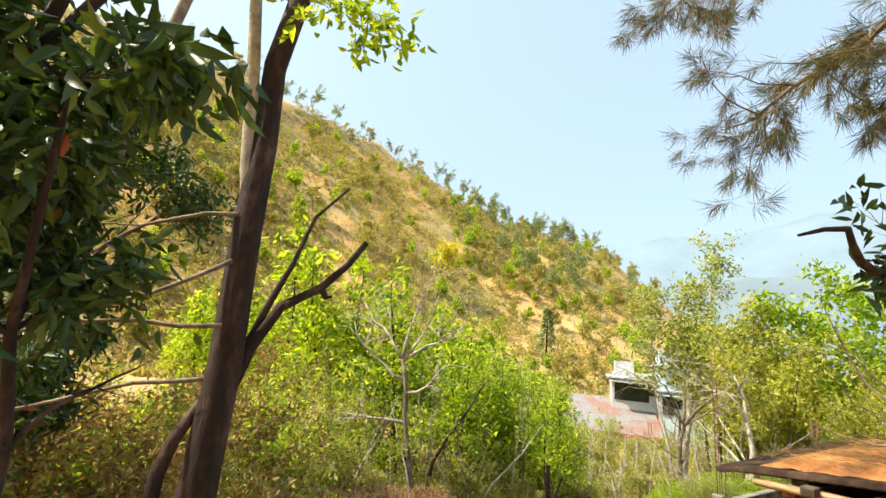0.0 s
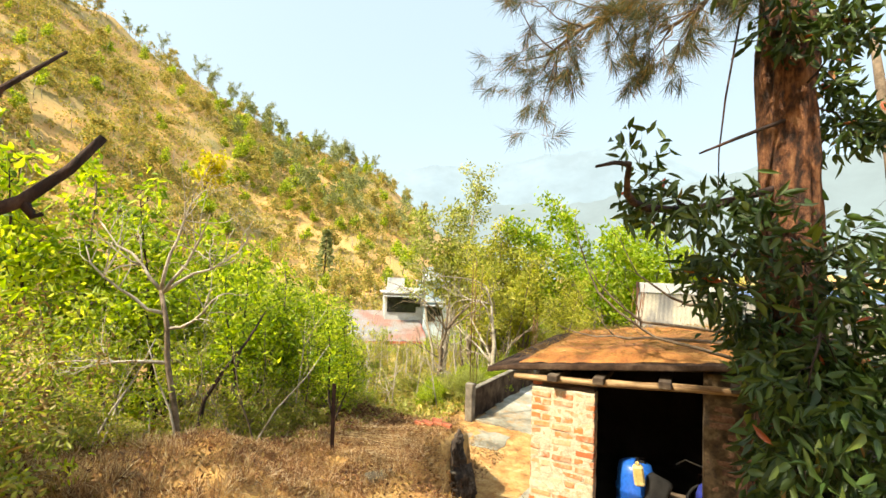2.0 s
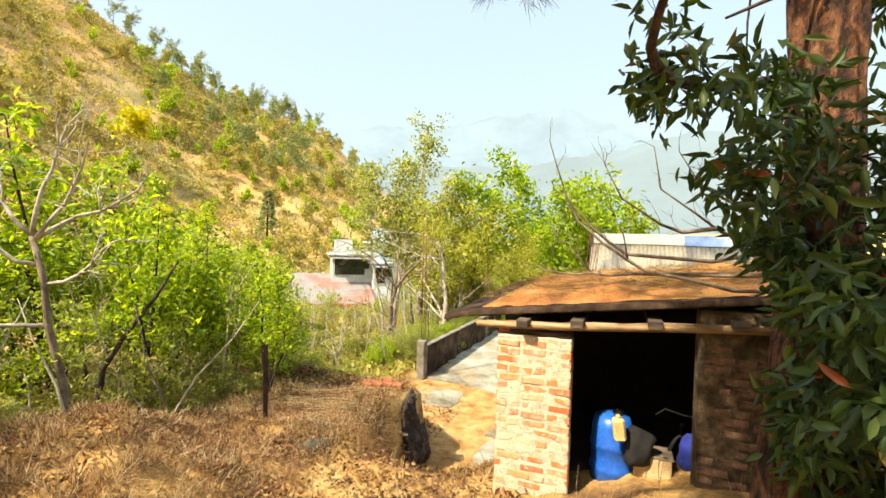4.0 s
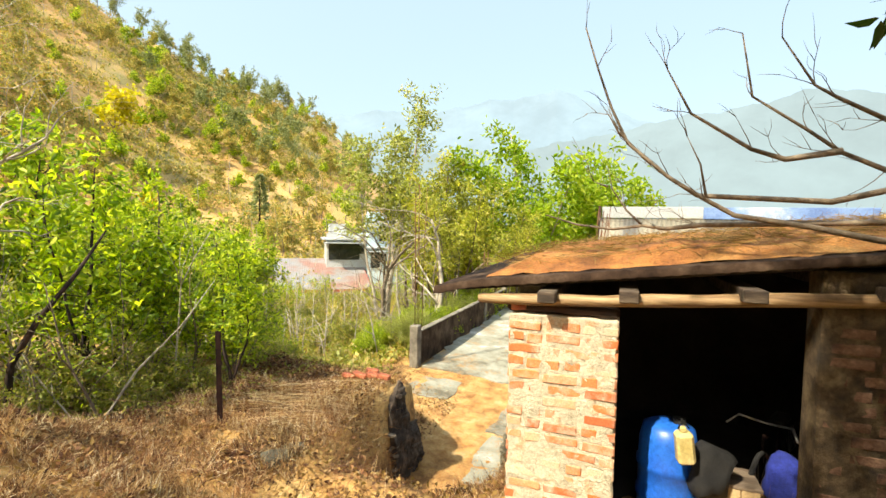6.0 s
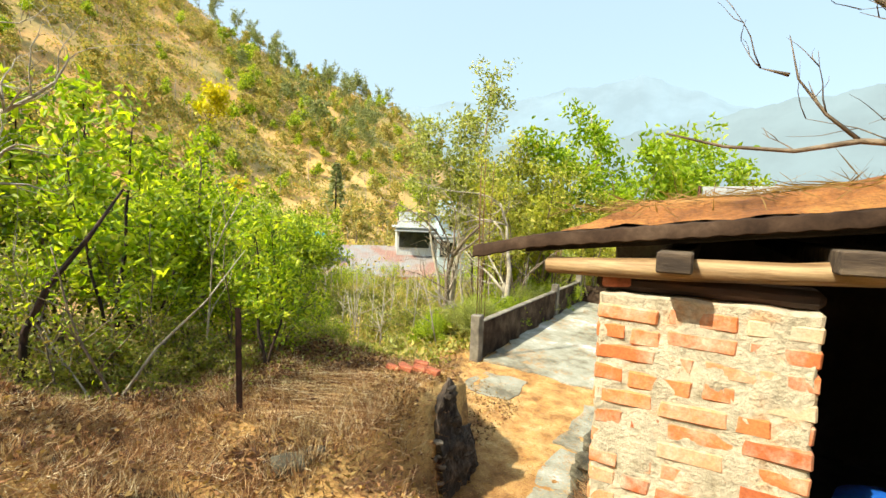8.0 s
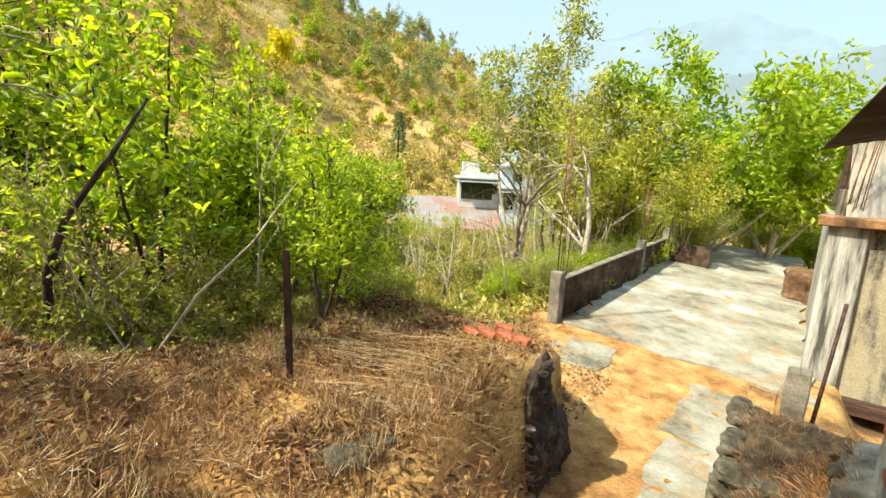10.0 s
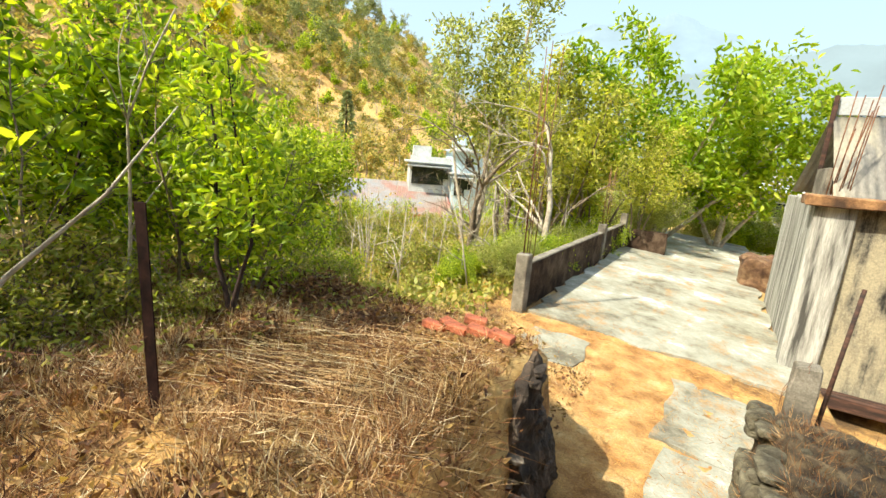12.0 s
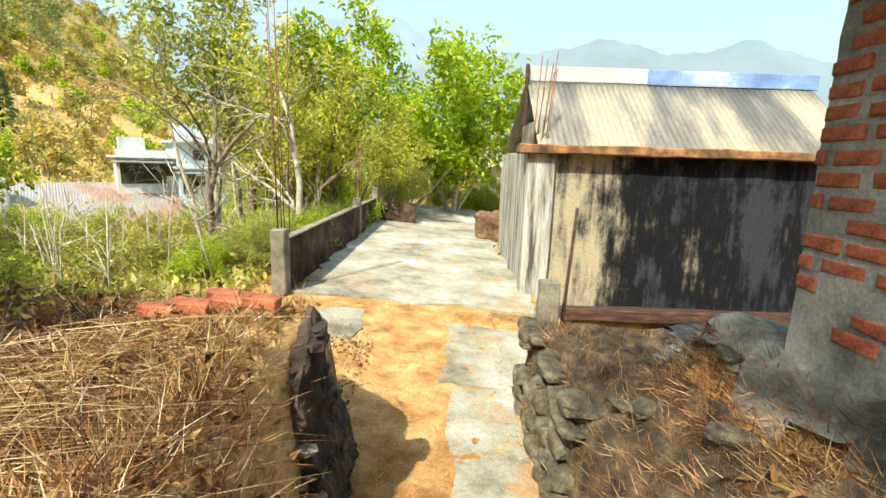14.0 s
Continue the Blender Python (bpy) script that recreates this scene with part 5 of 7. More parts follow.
def tufted_tree(name, label, category, seed, stems, reach, leaf, leaf_material, bark, bare=0.25, boughs=18, tufts=4, per=11, scatter=0.07, round_top=0.8, group="", rise=0.5):
    """A tree whose leaves sit in separate tufts along its boughs. stems: (dx, dy, height, radius)."""
    rng = np.random.default_rng(seed)
    wood, nodes = [], []
    for dx, dy, h, r in stems:
        n = 8
        pts = [vec((0.05 * dx, 0.05 * dy, -0.15))]
        d = vec((dx, dy, 1.0))
        for i in range(n):
            d = d * 0.7 + vec((dx, dy, 1.0)) * 0.3 + rng.normal(size=3) * vec((0.11, 0.11, 0.03))
            pts.append(pts[-1] + d * h / n / max(d[2], 0.3))
        wood.append((pts, [r * (1 - 0.85 * i / n) for i in range(n + 1)]))
        for k in range(boughs):
            t = bare + (1 - bare) * (k + rng.uniform(0, 1)) / boughs
            q = t * n
            a = min(int(q), n - 1)
            p = pts[a] + (pts[a + 1] - pts[a]) * (q - a)
            ang = k * 2.4 + rng.uniform(-0.6, 0.6)
            ln = reach * (1 - round_top * t ** 1.6) * rng.uniform(0.45, 1.25)
            b = vec((math.cos(ang), math.sin(ang), rise * rng.uniform(0.3, 1.5)))
            b /= np.linalg.norm(b)
            bp = [p]
            for m in range(4):
                b = b + rng.normal(size=3) * 0.16 + vec((0, 0, -0.03))
                bp.append(bp[-1] + b * ln / 4)
            wood.append((bp, [max(0.35 * r * (1 - t), 0.006) * (1 - 0.8 * m / 4) for m in range(5)]))
            for c in range(tufts):
                u = 1.2 + 2.8 * (c + rng.uniform(0, 1)) / tufts
                m = min(int(u), 3)
                node = bp[m] + (bp[m + 1] - bp[m]) * (u - m) + rng.normal(size=3) * reach * 0.10
                wood.append(([bp[m], (bp[m] + node) / 2 + vec((0, 0, 0.02)), node], [0.005, 0.004, 0.002]))
                nodes.append((node, b))
    e = thing(name, Matrix(), label, category, group)
    link("trunk", tubes_mesh("trunk", wood), bark, e)
    link("crown", crown_from(nodes, per, scatter, leaf[0], leaf[1], rng, 0.35), leaf_material, e)
    return e


def top_at(ob, x, y, rz, top, height):
    """Stand a thing on the ground, scaled so that it reaches up to the height top."""
    return put(ob, x, y, rz, (top - float(ground_z(x, y))) / height)


r0 = np.random.default_rng(3)
BANK = "shrubs on the bank"
spire = tufted_tree("leafy_sapling", "upright lime-green leafy sapling on the bank", "sapling", 11, [(0.03, 0.0, 3.8, 0.045), (0.22, 0.1, 2.9, 0.03), (-0.2, 0.12, 2.6, 0.03)], 0.85, (0.12, 0.06), LEAF_LIME, M_BARKBROWN, 0.3, 17, 4, 8, 0.08, 0.85, BANK)
top_at(spire, 1.71, 11.3, 0, 1.75, 3.8)
spire2 = tufted_tree("leafy_sapling", "leaning lime-green sapling with open crown", "sapling", 12, [(0.12, -0.05, 3.6, 0.04), (-0.25, 0.0, 3.1, 0.03), (0.3, -0.2, 2.3, 0.025)], 0.95, (0.13, 0.06), LEAF_LIME, M_BARKDARK, 0.36, 16, 4, 8, 0.08, 0.75, BANK)
top_at(spire2, 0.7, 10.7, 60, 1.95, 3.6)
thicket = tufted_tree("leafy_shrub", "dense fresh-green leafy shrub on the bank", "shrub", 13, [(0.1, 0.1, 2.3, 0.03), (-0.45, 0.1, 2.0, 0.025), (0.5, -0.1, 1.9, 0.025), (0.05, -0.45, 1.7, 0.02), (-0.1, 0.5, 2.0, 0.02)], 0.75, (0.10, 0.045), LEAF_GREEN, M_BARKBROWN, 0.3, 12, 4, 8, 0.09, 0.5, BANK)
put(thicket, 2.75, 10.75, 0, 0.75)
weedy = tufted_tree("leafy_shrub", "low grey-green bush at the terrace edge", "shrub", 14, [(0.3 * math.cos(a), 0.3 * math.sin(a), 0.75 + 0.2 * math.sin(3 * a), 0.012) for a in np.arange(0, 6.2, 0.9)], 0.42, (0.07, 0.03), LEAF_WEED, M_BARKBROWN, 0.15, 10, 3, 7, 0.05, 0.4, "low bushes")
put(weedy, 1.3, 9.75, 0, 0.75)
for x, y, rz, top in ((2.65, 10.15, 100, 0.75), (-0.8, 12.0, 200, 3.2), (-2.3, 12.3, 10, 4.0), (-4.1, 13.0, 120, 4.6), (0.5, 13.2, 20, 1.6), (-5.8, 11.8, 60, 2.8), (2.9, 12.6, 210, 0.4), (-1.3, 12.6, 300, 2.2)):
    c_ = copy_thing(spire if rz % 20 else spire2, Matrix())
    top_at(c_, x, y, rz, top, 3.8 if rz % 20 else 3.6)
for x, y, rz, sc in ((1.5, 11.2, 30, 0.72), (-1.2, 10.3, 220, 0.95), (0.9, 12.4, 50, 1.2), (2.2, 12.0, 70, 0.95), (-2.2, 12.2, 160, 1.5), (-0.2, 12.2, 250, 1.35), (3.5, 12.2, 310, 0.55), (4.2, 13.2, 120, 0.5)):
    again(thicket, x, y, rz, sc)
for x, y, rz, sc in ((0.3, 9.5, 40, 0.8), (0.9, 9.9, 10, 0.9), (1.8, 10.2, 250, 0.8), (-0.3, 9.8, 170, 1.0), (0.5, 10.1, 290, 1.1), (1.4, 10.5, 100, 1.1), (-0.9, 8.9, 80, 0.7), (2.3, 10.15, 120, 0.55), (3.3, 11.1, 200, 0.6), (4.1, 12.0, 0, 0.6), (4.9, 12.9, 60, 0.7), (5.7, 13.7, 10, 0.7), (-1.6, 8.4, 310, 1.0), (-2.4, 7.2, 30, 1.2), (6.4, 15.2, 80, 0.8), (3.7, 12.4, 140, 0.7), (-1.9, 5.6, 0, 1.0), (-2.6, 4.4, 50, 1.1)):
    again(weedy, x, y, rz, sc)

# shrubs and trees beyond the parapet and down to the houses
def sight_wedge(x, y):
    """The wedge from two camera positions to the hamlet, thinned to fit the view."""
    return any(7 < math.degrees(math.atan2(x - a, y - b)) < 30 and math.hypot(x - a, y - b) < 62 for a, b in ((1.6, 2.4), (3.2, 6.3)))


bamboo = plant("young_tree", "slender yellow-green young tree below the yard", "tree", 21, shrub_stems(r0, 5, 4.2, 0.05, 0.25), 3, [6, 5, 3], 0.7, 0.3, 6, 0.20, (0.17, 0.08), LEAF_OLIVE, M_BARKBROWN, group="valley trees")
put(bamboo, 3.2, 24, 0, 0.7)
valley = plant("valley_tree", "bushy green tree in the valley", "tree", 22, shrub_stems(r0, 6, 4.0, 0.06, 0.5), 3, [6, 5, 3], 0.8, 0.2, 7, 0.25, (0.22, 0.11), LEAF_GREEN, M_BARKBROWN, group="valley trees")
put(valley, 18.5, 28.5, 0, 0.75)
yellowish = plant("valley_tree", "yellow-green bushy tree in the valley", "tree", 23, shrub_stems(r0, 6, 3.4, 0.05, 0.5), 3, [6, 5, 3], 0.85, 0.2, 7, 0.25, (0.20, 0.10), LEAF_LIME, M_BARKBROWN, group="valley trees")
put(yellowish, 1.0, 22, 0, 0.8)
for k in range(46):
    az = radians(r0.uniform(-28, 44))
    rr_ = r0.uniform(19, 60)
    x, y = 1 + rr_ * math.sin(az), 1 + rr_ * math.cos(az)
    s_, w_ = to_sw(x, y)
    if s_ > -6.2 and w_ < 33:
        continue
    if sight_wedge(x, y) and k % 4:
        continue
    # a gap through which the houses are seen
    if sight_wedge(x, y):
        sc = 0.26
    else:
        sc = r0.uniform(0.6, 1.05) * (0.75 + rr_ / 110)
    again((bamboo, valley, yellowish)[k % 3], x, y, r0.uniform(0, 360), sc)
for s_, w_, sc in ((-5.6, 10.6, 0.22), (-5.8, 12.2, 0.24), (-5.6, 14.0, 0.24), (-6.0, 16.4, 0.3), (-5.7, 18.4, 0.34), (-7.4, 11.2, 0.18), (-7.9, 13.6, 0.22), (-6.6, 9.6, 0.16), (-4.0, 22.0, 0.42), (-2.2, 31.5, 0.5), (0.6, 32.5, 0.5), (2.8, 31, 0.6)):
    p = grid(s_, w_, 0)
    again((valley, bamboo, yellowish)[int(w_) % 3], p.x, p.y, w_ * 50, sc)

for k in range(150):
    az = radians(r0.uniform(5, 36))
    rr_ = r0.uniform(13, 58)
    x, y = 2.5 + rr_ * math.sin(az), 4 + rr_ * math.cos(az)
    s_, w_ = to_sw(x, y)
    if s_ > -5.4 or (sight_wedge(x, y) and (rr_ < 12 or (k % 4 == 2 and rr_ < 30))):
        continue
    again((weedy, weedy, thicket, weedy)[k % 4], x, y, r0.uniform(0, 360), r0.uniform(0.8, 1.35) * (0.62 if k % 4 == 2 else 1.0) * (1 + rr_ / 120), label="low green-yellow bush on the valley slope")

# the broad-leaved tree behind the yard
broad = tufted_tree("broadleaf_tree", "tall broad-leaved tree with glossy bright green crown", "tree", 31, [(0.05, 0.0, 9.5, 0.20), (0.35, -0.2, 8.2, 0.14), (-0.38, 0.2, 7.8, 0.14), (0.55, -0.55, 6.4, 0.10), (-0.15, -0.4, 7.2, 0.10)], 2.0, (0.30, 0.15), LEAF_BROAD, M_BARKPALE, 0.32, 18, 5, 18, 0.28, 0.45)
top_at(broad, 21.9, 22.5, 0, 7.0, 9.5)
c_ = copy_thing(broad, Matrix())
c_["label"] = "rounded green tree beside the taller one"
top_at(c_, 24.4, 20.8, 140, 4.2, 9.5)
tall = tufted_tree("tall_airy_tree", "tall thin tree with sparse grey-green crown", "tree", 32, [(0.02, 0.03, 10.0, 0.13), (0.2, 0.05, 8.4, 0.09), (-0.14, 0.1, 8.0, 0.07)], 1.3, (0.17, 0.08), LEAF_OLIVE, M_BARKPALE, 0.5, 24, 5, 13, 0.17, 0.45, rise=0.9)
top_at(tall, 11.6, 22.8, 0, 7.8, 10.0)
yolive = tufted_tree("slender_tree", "slender yellow-green tree with open crown", "tree", 37, [(0.05, 0.0, 6.5, 0.09), (0.3, 0.1, 5.6, 0.06), (-0.3, 0.0, 5.2, 0.06), (0.05, -0.35, 4.6, 0.05)], 1.25, (0.17, 0.08), LEAF_YOLIVE, M_BARKBROWN, 0.48, 14, 5, 13, 0.17, 0.5, "trees below the yard", 0.8)
top_at(yolive, 14.8, 25.4, 40, 4.9, 6.5)
for x, y, rz, top in ((15.3, 23.0, 100, 4.6), (16.9, 22.0, 150, 3.2), (14.0, 21.0, 210, 3.0), (18.3, 25.0, 260, 4.4), (17.6, 19.6, 20, 1.4)):
    c_ = copy_thing(yolive, Matrix())
    top_at(c_, x, y, rz, top, 6.5)
bare = plant("bare_tree", "leafless crooked dark-limbed tree below the yard", "tree", 33, [(0, 0, -0.25, 0.05, 1, 4.6, 0.12), (0.05, 0, 0.35, 0.1, 1, 3.8, 0.08)], 3, [5, 4, 3], 0.75, 0.15, 0, 0.1, (0.1, 0.05), LEAF_OLIVE, M_BARKBROWN, bend=0.55)
put(bare, 10.6, 20.9, 0, 1.25)
dead = plant("dead_tree", "bleached leafless tree with crooked limbs", "tree", 34, [(0, 0, 0.0, 0.05, 1, 4.4, 0.11), (0.1, 0.0, 0.25, -0.15, 1, 3.6, 0.07)], 3, [5, 4, 3], 0.8, 0.1, 0, 0.1, (0.1, 0.05), LEAF_OLIVE, M_BARKPALE, bend=0.5)
put(dead, 11.8, 18.2, 0, 1.25)
again(bare, 13.0, 19.2, 120, 0.85, label="leafless tree with crooked limbs behind the parapet")
again(dead, 9.6, 17.4, 70, 0.7, label="slim bleached dead tree behind the parapet")
again(bare, 16.4, 24.4, 250, 1.15, label="tall leafless tree with crooked limbs")
again(dead, 19.2, 20.6, 200, 0.55, label="small bleached dead tree beside the yard")

def bank_stems():
    """Thin grey stems and dry twigs standing among the shrubs."""
    rng = np.random.default_rng(36)
    for i in range(46):
        x, y = rng.uniform(-3.4, 3.0), rng.uniform(9.1, 11.2)
        if to_sw(x, y)[0] > -5.2 or (x > 1.2 and y < 10.2):
            continue
        h = rng.uniform(1.0, 2.9)
        lines, nodes = [], []
        grow(rng, lines, nodes, (0, 0, -0.1), (rng.normal() * 0.25, rng.normal() * 0.15, 1.0), h, rng.uniform(0.012, 0.022), 0, 1, [7], 0.7, 0.3, 0.35, 0.3, 6, 0)
        o = thing("thin_stem", pose(x, y, float(ground_z(x, y))), "thin grey-brown stem with dry twigs among the shrubs", "sapling", "stems on the bank")
        st = link("stem", tubes_mesh("stem", lines[:1]), M_BARKPALE if i % 3 else M_BARKBROWN, o)
        for ln in lines[1:]:
            link("twig", tubes_mesh("twig", [ln]), M_BARKPALE if i % 3 else M_BARKBROWN, st)
        link("leaves", crown_from(nodes, 2, 0.05, 0.07, 0.03, rng), (LEAF_LIME, LEAF_WEED)[i % 2], o, "few small leaves")


bank_stems()

def start_brush():
    """Dry twiggy brush standing left of the forked tree."""
    rng = np.random.default_rng(38)
    for i in range(44):
        x, y = rng.uniform(-6.0, -2.5), rng.uniform(3.4, 8.2)
        lines, nodes = [], []
        for j in range(5):
            a = rng.uniform(0, 6.28)
            grow(rng, lines, nodes, (0.05 * math.cos(a), 0.05 * math.sin(a), -0.1), (math.cos(a) * 0.6, math.sin(a) * 0.6, 1.0), rng.uniform(0.8, 1.7), 0.012, 0, 2, [5, 3], 0.7, 0.2, 0.5, 0.35, 5, 1)
        o = thing("twiggy_bush", pose(x, y, float(ground_z(x, y))), "half-dry twiggy bush with dull green leaves", "bush", "brush beside the path")
        link("stems", tubes_mesh("stems", lines), M_BARKBROWN, o)
        link("leaves", crown_from(nodes, 3, 0.06, 0.08, 0.035, rng), (LEAF_WEED, LEAF_DRY, LEAF_DRY, LEAF_GREEN)[i % 4], o)


start_brush()

# the bleached little tree among the shrubs, and the dark crooked stem
pz = float(ground_z(-0.25, 9.35))
pale = thing("dead_tree", Matrix(), "bleached dead tree with spreading limbs among green shrubs", "tree")
ptrunk = link("trunk", tubes_mesh("trunk", [([(-0.22, 9.35, pz - 0.1), (-0.32, 9.3, -1.2), (-0.50, 9.25, -0.3), (-0.55, 9.22, 0.35), (-0.68, 9.2, 0.95)], [0.065, 0.055, 0.045, 0.042, 0.036])]), M_BARKBROWN, pale)
rng = np.random.default_rng(35)
for k, (p, d, ln) in enumerate((((-0.68, 9.2, 0.95), (-0.7, 0.1, 0.8), 1.7), ((-0.68, 9.2, 0.95), (0.1, -0.2, 1.0), 1.9), ((-0.66, 9.2, 0.9), (0.9, 0.1, 0.55), 1.7), ((-0.58, 9.22, 0.55), (-1.0, -0.1, 0.15), 1.7), ((-0.55, 9.22, 0.3), (1.0, -0.15, 0.1), 1.3), ((-0.5, 9.25, -0.3), (-0.9, -0.2, 0.35), 1.5), ((-0.66, 9.2, 0.9), (0.45, -0.3, 0.9), 1.8))):
    lines, nodes = [], []
    grow(rng, lines, nodes, p, d, ln, 0.034, 0, 2, [8, 5], 0.75, 0.15, 0.5, 0.42, 6, 9)
    link("limb", tubes_mesh("limb", lines), M_BARKPALE, ptrunk, "forked bleached limb")
stem = thing("crooked_stem", Matrix(), "bare dark crooked stem rising among the shrubs", "tree")
link("trunk", tubes_mesh("trunk", [([(0.02, 9.55, -2.3), (0.04, 9.6, -1.6), (0.10, 9.5, -1.05), (0.38, 9.3, -0.5), (0.75, 9.3, 0.05), (1.05, 9.4, 0.6)], [0.05, 0.045, 0.04, 0.032, 0.024, 0.012])]), M_BARKDARK, stem)
for k, (x, y, dx) in enumerate(((-1.5, 8.9, 0.5), (0.9, 9.3, 0.9), (-0.2, 9.0, -0.4))):
    o = thing("leaning_dry_branch", pose(x, y, float(ground_z(x, y)) - 0.05), "pale dry branch leaning out of the shrubs", "branch", "dry branches")
    link("stem", tubes_mesh("stem", [([(0, 0, 0), (dx * 0.5, 0.2, 0.7), (dx * 1.1, 0.3, 1.25), (dx * 1.6, 0.35, 1.9)], [0.022, 0.018, 0.012, 0.005])]), M_BARKPALE, o)


# ---------------------------------------------------------------- the tree at the start
lt = thing("forked_tree", Matrix(), "dark forked tree trunk with broken dead limbs", "tree")
link("trunk", tubes_mesh("trunk", [
    ([(-1.36, 2.86, -0.9), (-1.33, 2.88, 0.1), (-1.30, 2.9, 1.02), (-1.31, 2.89, 2.04), (-1.30, 2.9, 2.73), (-1.32, 2.89, 3.37), (-1.22, 2.93, 4.1), (-1.1, 2.95, 4.6)], [0.15, 0.135, 0.12, 0.11, 0.10, 0.09, 0.085, 0.05])]), M_BARKDARK, lt)
link("limb", tubes_mesh("limb", [([(-1.31, 2.89, 2.0), (-1.38, 2.86, 2.5), (-1.46, 2.82, 3.31), (-1.53, 2.78, 3.95), (-1.58, 2.74, 4.4)], [0.05, 0.06, 0.055, 0.05, 0.04])]), M_BARKPALE, lt, "paler second stem")
for pts, rad in (([(-1.30, 2.95, 0.75), (-1.20, 3.05, 1.18), (-1.05, 3.11, 1.48), (-0.79, 3.20, 1.66), (-0.62, 3.25, 1.86), (-0.49, 3.28, 2.07)], [0.055, 0.05, 0.042, 0.036, 0.03, 0.026]),
                 ([(-1.24, 3.03, 1.15), (-1.12, 3.1, 1.55), (-1.02, 3.13, 1.81), (-0.91, 3.17, 2.22), (-0.68, 3.24, 2.51)], [0.032, 0.028, 0.022, 0.017, 0.01]),
                 ([(-1.62, 2.84, -0.5), (-1.60, 2.85, 0.3), (-1.55, 2.88, 0.52), (-1.40, 2.95, 0.85)], [0.06, 0.055, 0.05, 0.03]),
                 ([(-0.79, 3.20, 1.66), (-0.74, 3.2, 1.58), (-0.70, 3.2, 1.60)], [0.03, 0.02, 0.012])):
    link("broken_limb", tubes_mesh("broken_limb", [(pts, rad)]), M_BARKDARK, lt, "broken dead limb")
rng = np.random.default_rng(41)
lines, nodes = [], []
for a, b, c in (((-1.30, 2.75, 1.30), (-0.9, -0.5, -0.12), 1.5), ((-1.31, 2.75, 1.75), (-0.8, -0.4, -0.45), 1.5), ((-1.35, 2.8, 2.1), (-0.9, -0.3, 0.1), 1.3), ((-1.3, 2.9, 0.95), (-0.9, -0.35, -0.2), 1.6)):
    grow(rng, lines, nodes, a, b, c, 0.018, 0, 2, [4, 3], 0.7, 0.0, 0.6, 0.3, 6, 1)
link("dry_twigs", tubes_mesh("dry_twigs", lines), M_BARKBROWN, lt, "thin bare side twigs")
lines, nodes = [], []
for a, b, c in (((-1.15, 2.95, 4.1), (0.5, -0.2, -0.05), 0.8), ((-1.25, 2.93, 4.0), (-0.6, -0.3, 0.1), 1.0)):
    grow(rng, lines, nodes, a, b, c, 0.02, 0, 2, [5, 3], 0.7, 0.0, 0.55, 0.35, 6, 1)
tw = link("upper_branches", tubes_mesh("upper_branches", lines), M_BARKDARK, lt)
link("leaf_sprays", crown_from(nodes, 2, 0.06, 0.10, 0.05, rng), LEAF_GREEN, tw, "few scattered green leaves")

# crown out of view, added over the forked tree to shade the right pier
rng = np.random.default_rng(46)
nodes = []
high = link("high_bough", tubes_mesh("high_bough", [([(-1.1, 2.95, 4.5), (-1.12, 2.7, 5.3), (-1.15, 2.2, 6.5)], [0.05, 0.04, 0.015])]), M_BARKDARK, lt)
for j in range(150):
    nodes.append((vec((-1.2, 1.95, 6.7)) + rng.normal(size=3) * vec((0.55, 0.32, 0.45)), rng.normal(size=3)))
link("high_crown", crown_from(nodes, 9, 0.12, 0.13, 0.06, rng), LEAF_GREEN, high, "unseen leaves added above the tree to shade the right pier")
rng = np.random.default_rng(45)
hz = float(ground_z(-3.7, 4.2))
ht = thing("tall_slim_tree", Matrix(), "tall slim brown-barked tree with an added crown out of view", "tree")
link("trunk", tubes_mesh("trunk", [([(-3.7, 4.2, hz - 0.2), (-3.72, 4.25, 1.5), (-3.6, 4.35, 3.6), (-3.3, 4.6, 6.0), (-2.9, 4.9, 8.4)], [0.10, 0.085, 0.075, 0.06, 0.04])]), M_BARKBROWN, ht)
# boughs and crown stay out of view; added to shade the rubble bank
nodes = []
for k in range(9):
    a = 2.4 * k
    tip = vec((-2.75 + 1.2 * math.cos(a) * (0.4 + 0.07 * k), 5.0 + 1.2 * math.sin(a) * (0.4 + 0.07 * k), 9.2 + 0.12 * k))
    link("bough", tubes_mesh("bough", [([vec((-2.95, 4.87, 8.1)), (tip + vec((-2.9, 4.9, 8.3))) / 2, tip], [0.03, 0.022, 0.01])]), M_BARKBROWN, ht)
    for j in range(16):
        nodes.append((tip + rng.normal(size=3) * vec((0.5, 0.5, 0.3)), rng.normal(size=3)))
link("crown", crown_from(nodes, 11, 0.16, 0.15, 0.07, rng), LEAF_GREEN, ht, "unseen green crown added to shade the bank")

rng = np.random.default_rng(42)
dk = plant("dark_leafed_tree", "dense dark-leaved tree close beside the path", "tree", 43, [(0, 0, 0.02, 0.0, 1, 3.3, 0.05), (0.1, 0.1, 0.08, 0.1, 1, 3.0, 0.04), (-0.1, 0, -0.1, 0.05, 1, 2.8, 0.035)], 2, [12, 5], 0.9, -0.05, 5, 0.08, (0.12, 0.045), LEAF_DARK, M_BARKDARK, shrink=0.22, droop=0.9, leaf_from=1, leaf_above=1.75)
put(dk, -1.95, 1.5, 0, 1.0)
# unseen upper crown added to throw shade on the shed's right pier
rng = np.random.default_rng(44)
lines, nodes = [], []
for a, b, c in (((0, 0, 2.6), (0.30, 0.0, 1.0), 2.9), ((0.1, 0, 2.8), (0.55, -0.15, 1.0), 3.0)):
    grow(rng, lines, nodes, a, b, c, 0.035, 0, 2, [9, 6], 0.9, 0.05, 0.28, 0.2, 6, 1)
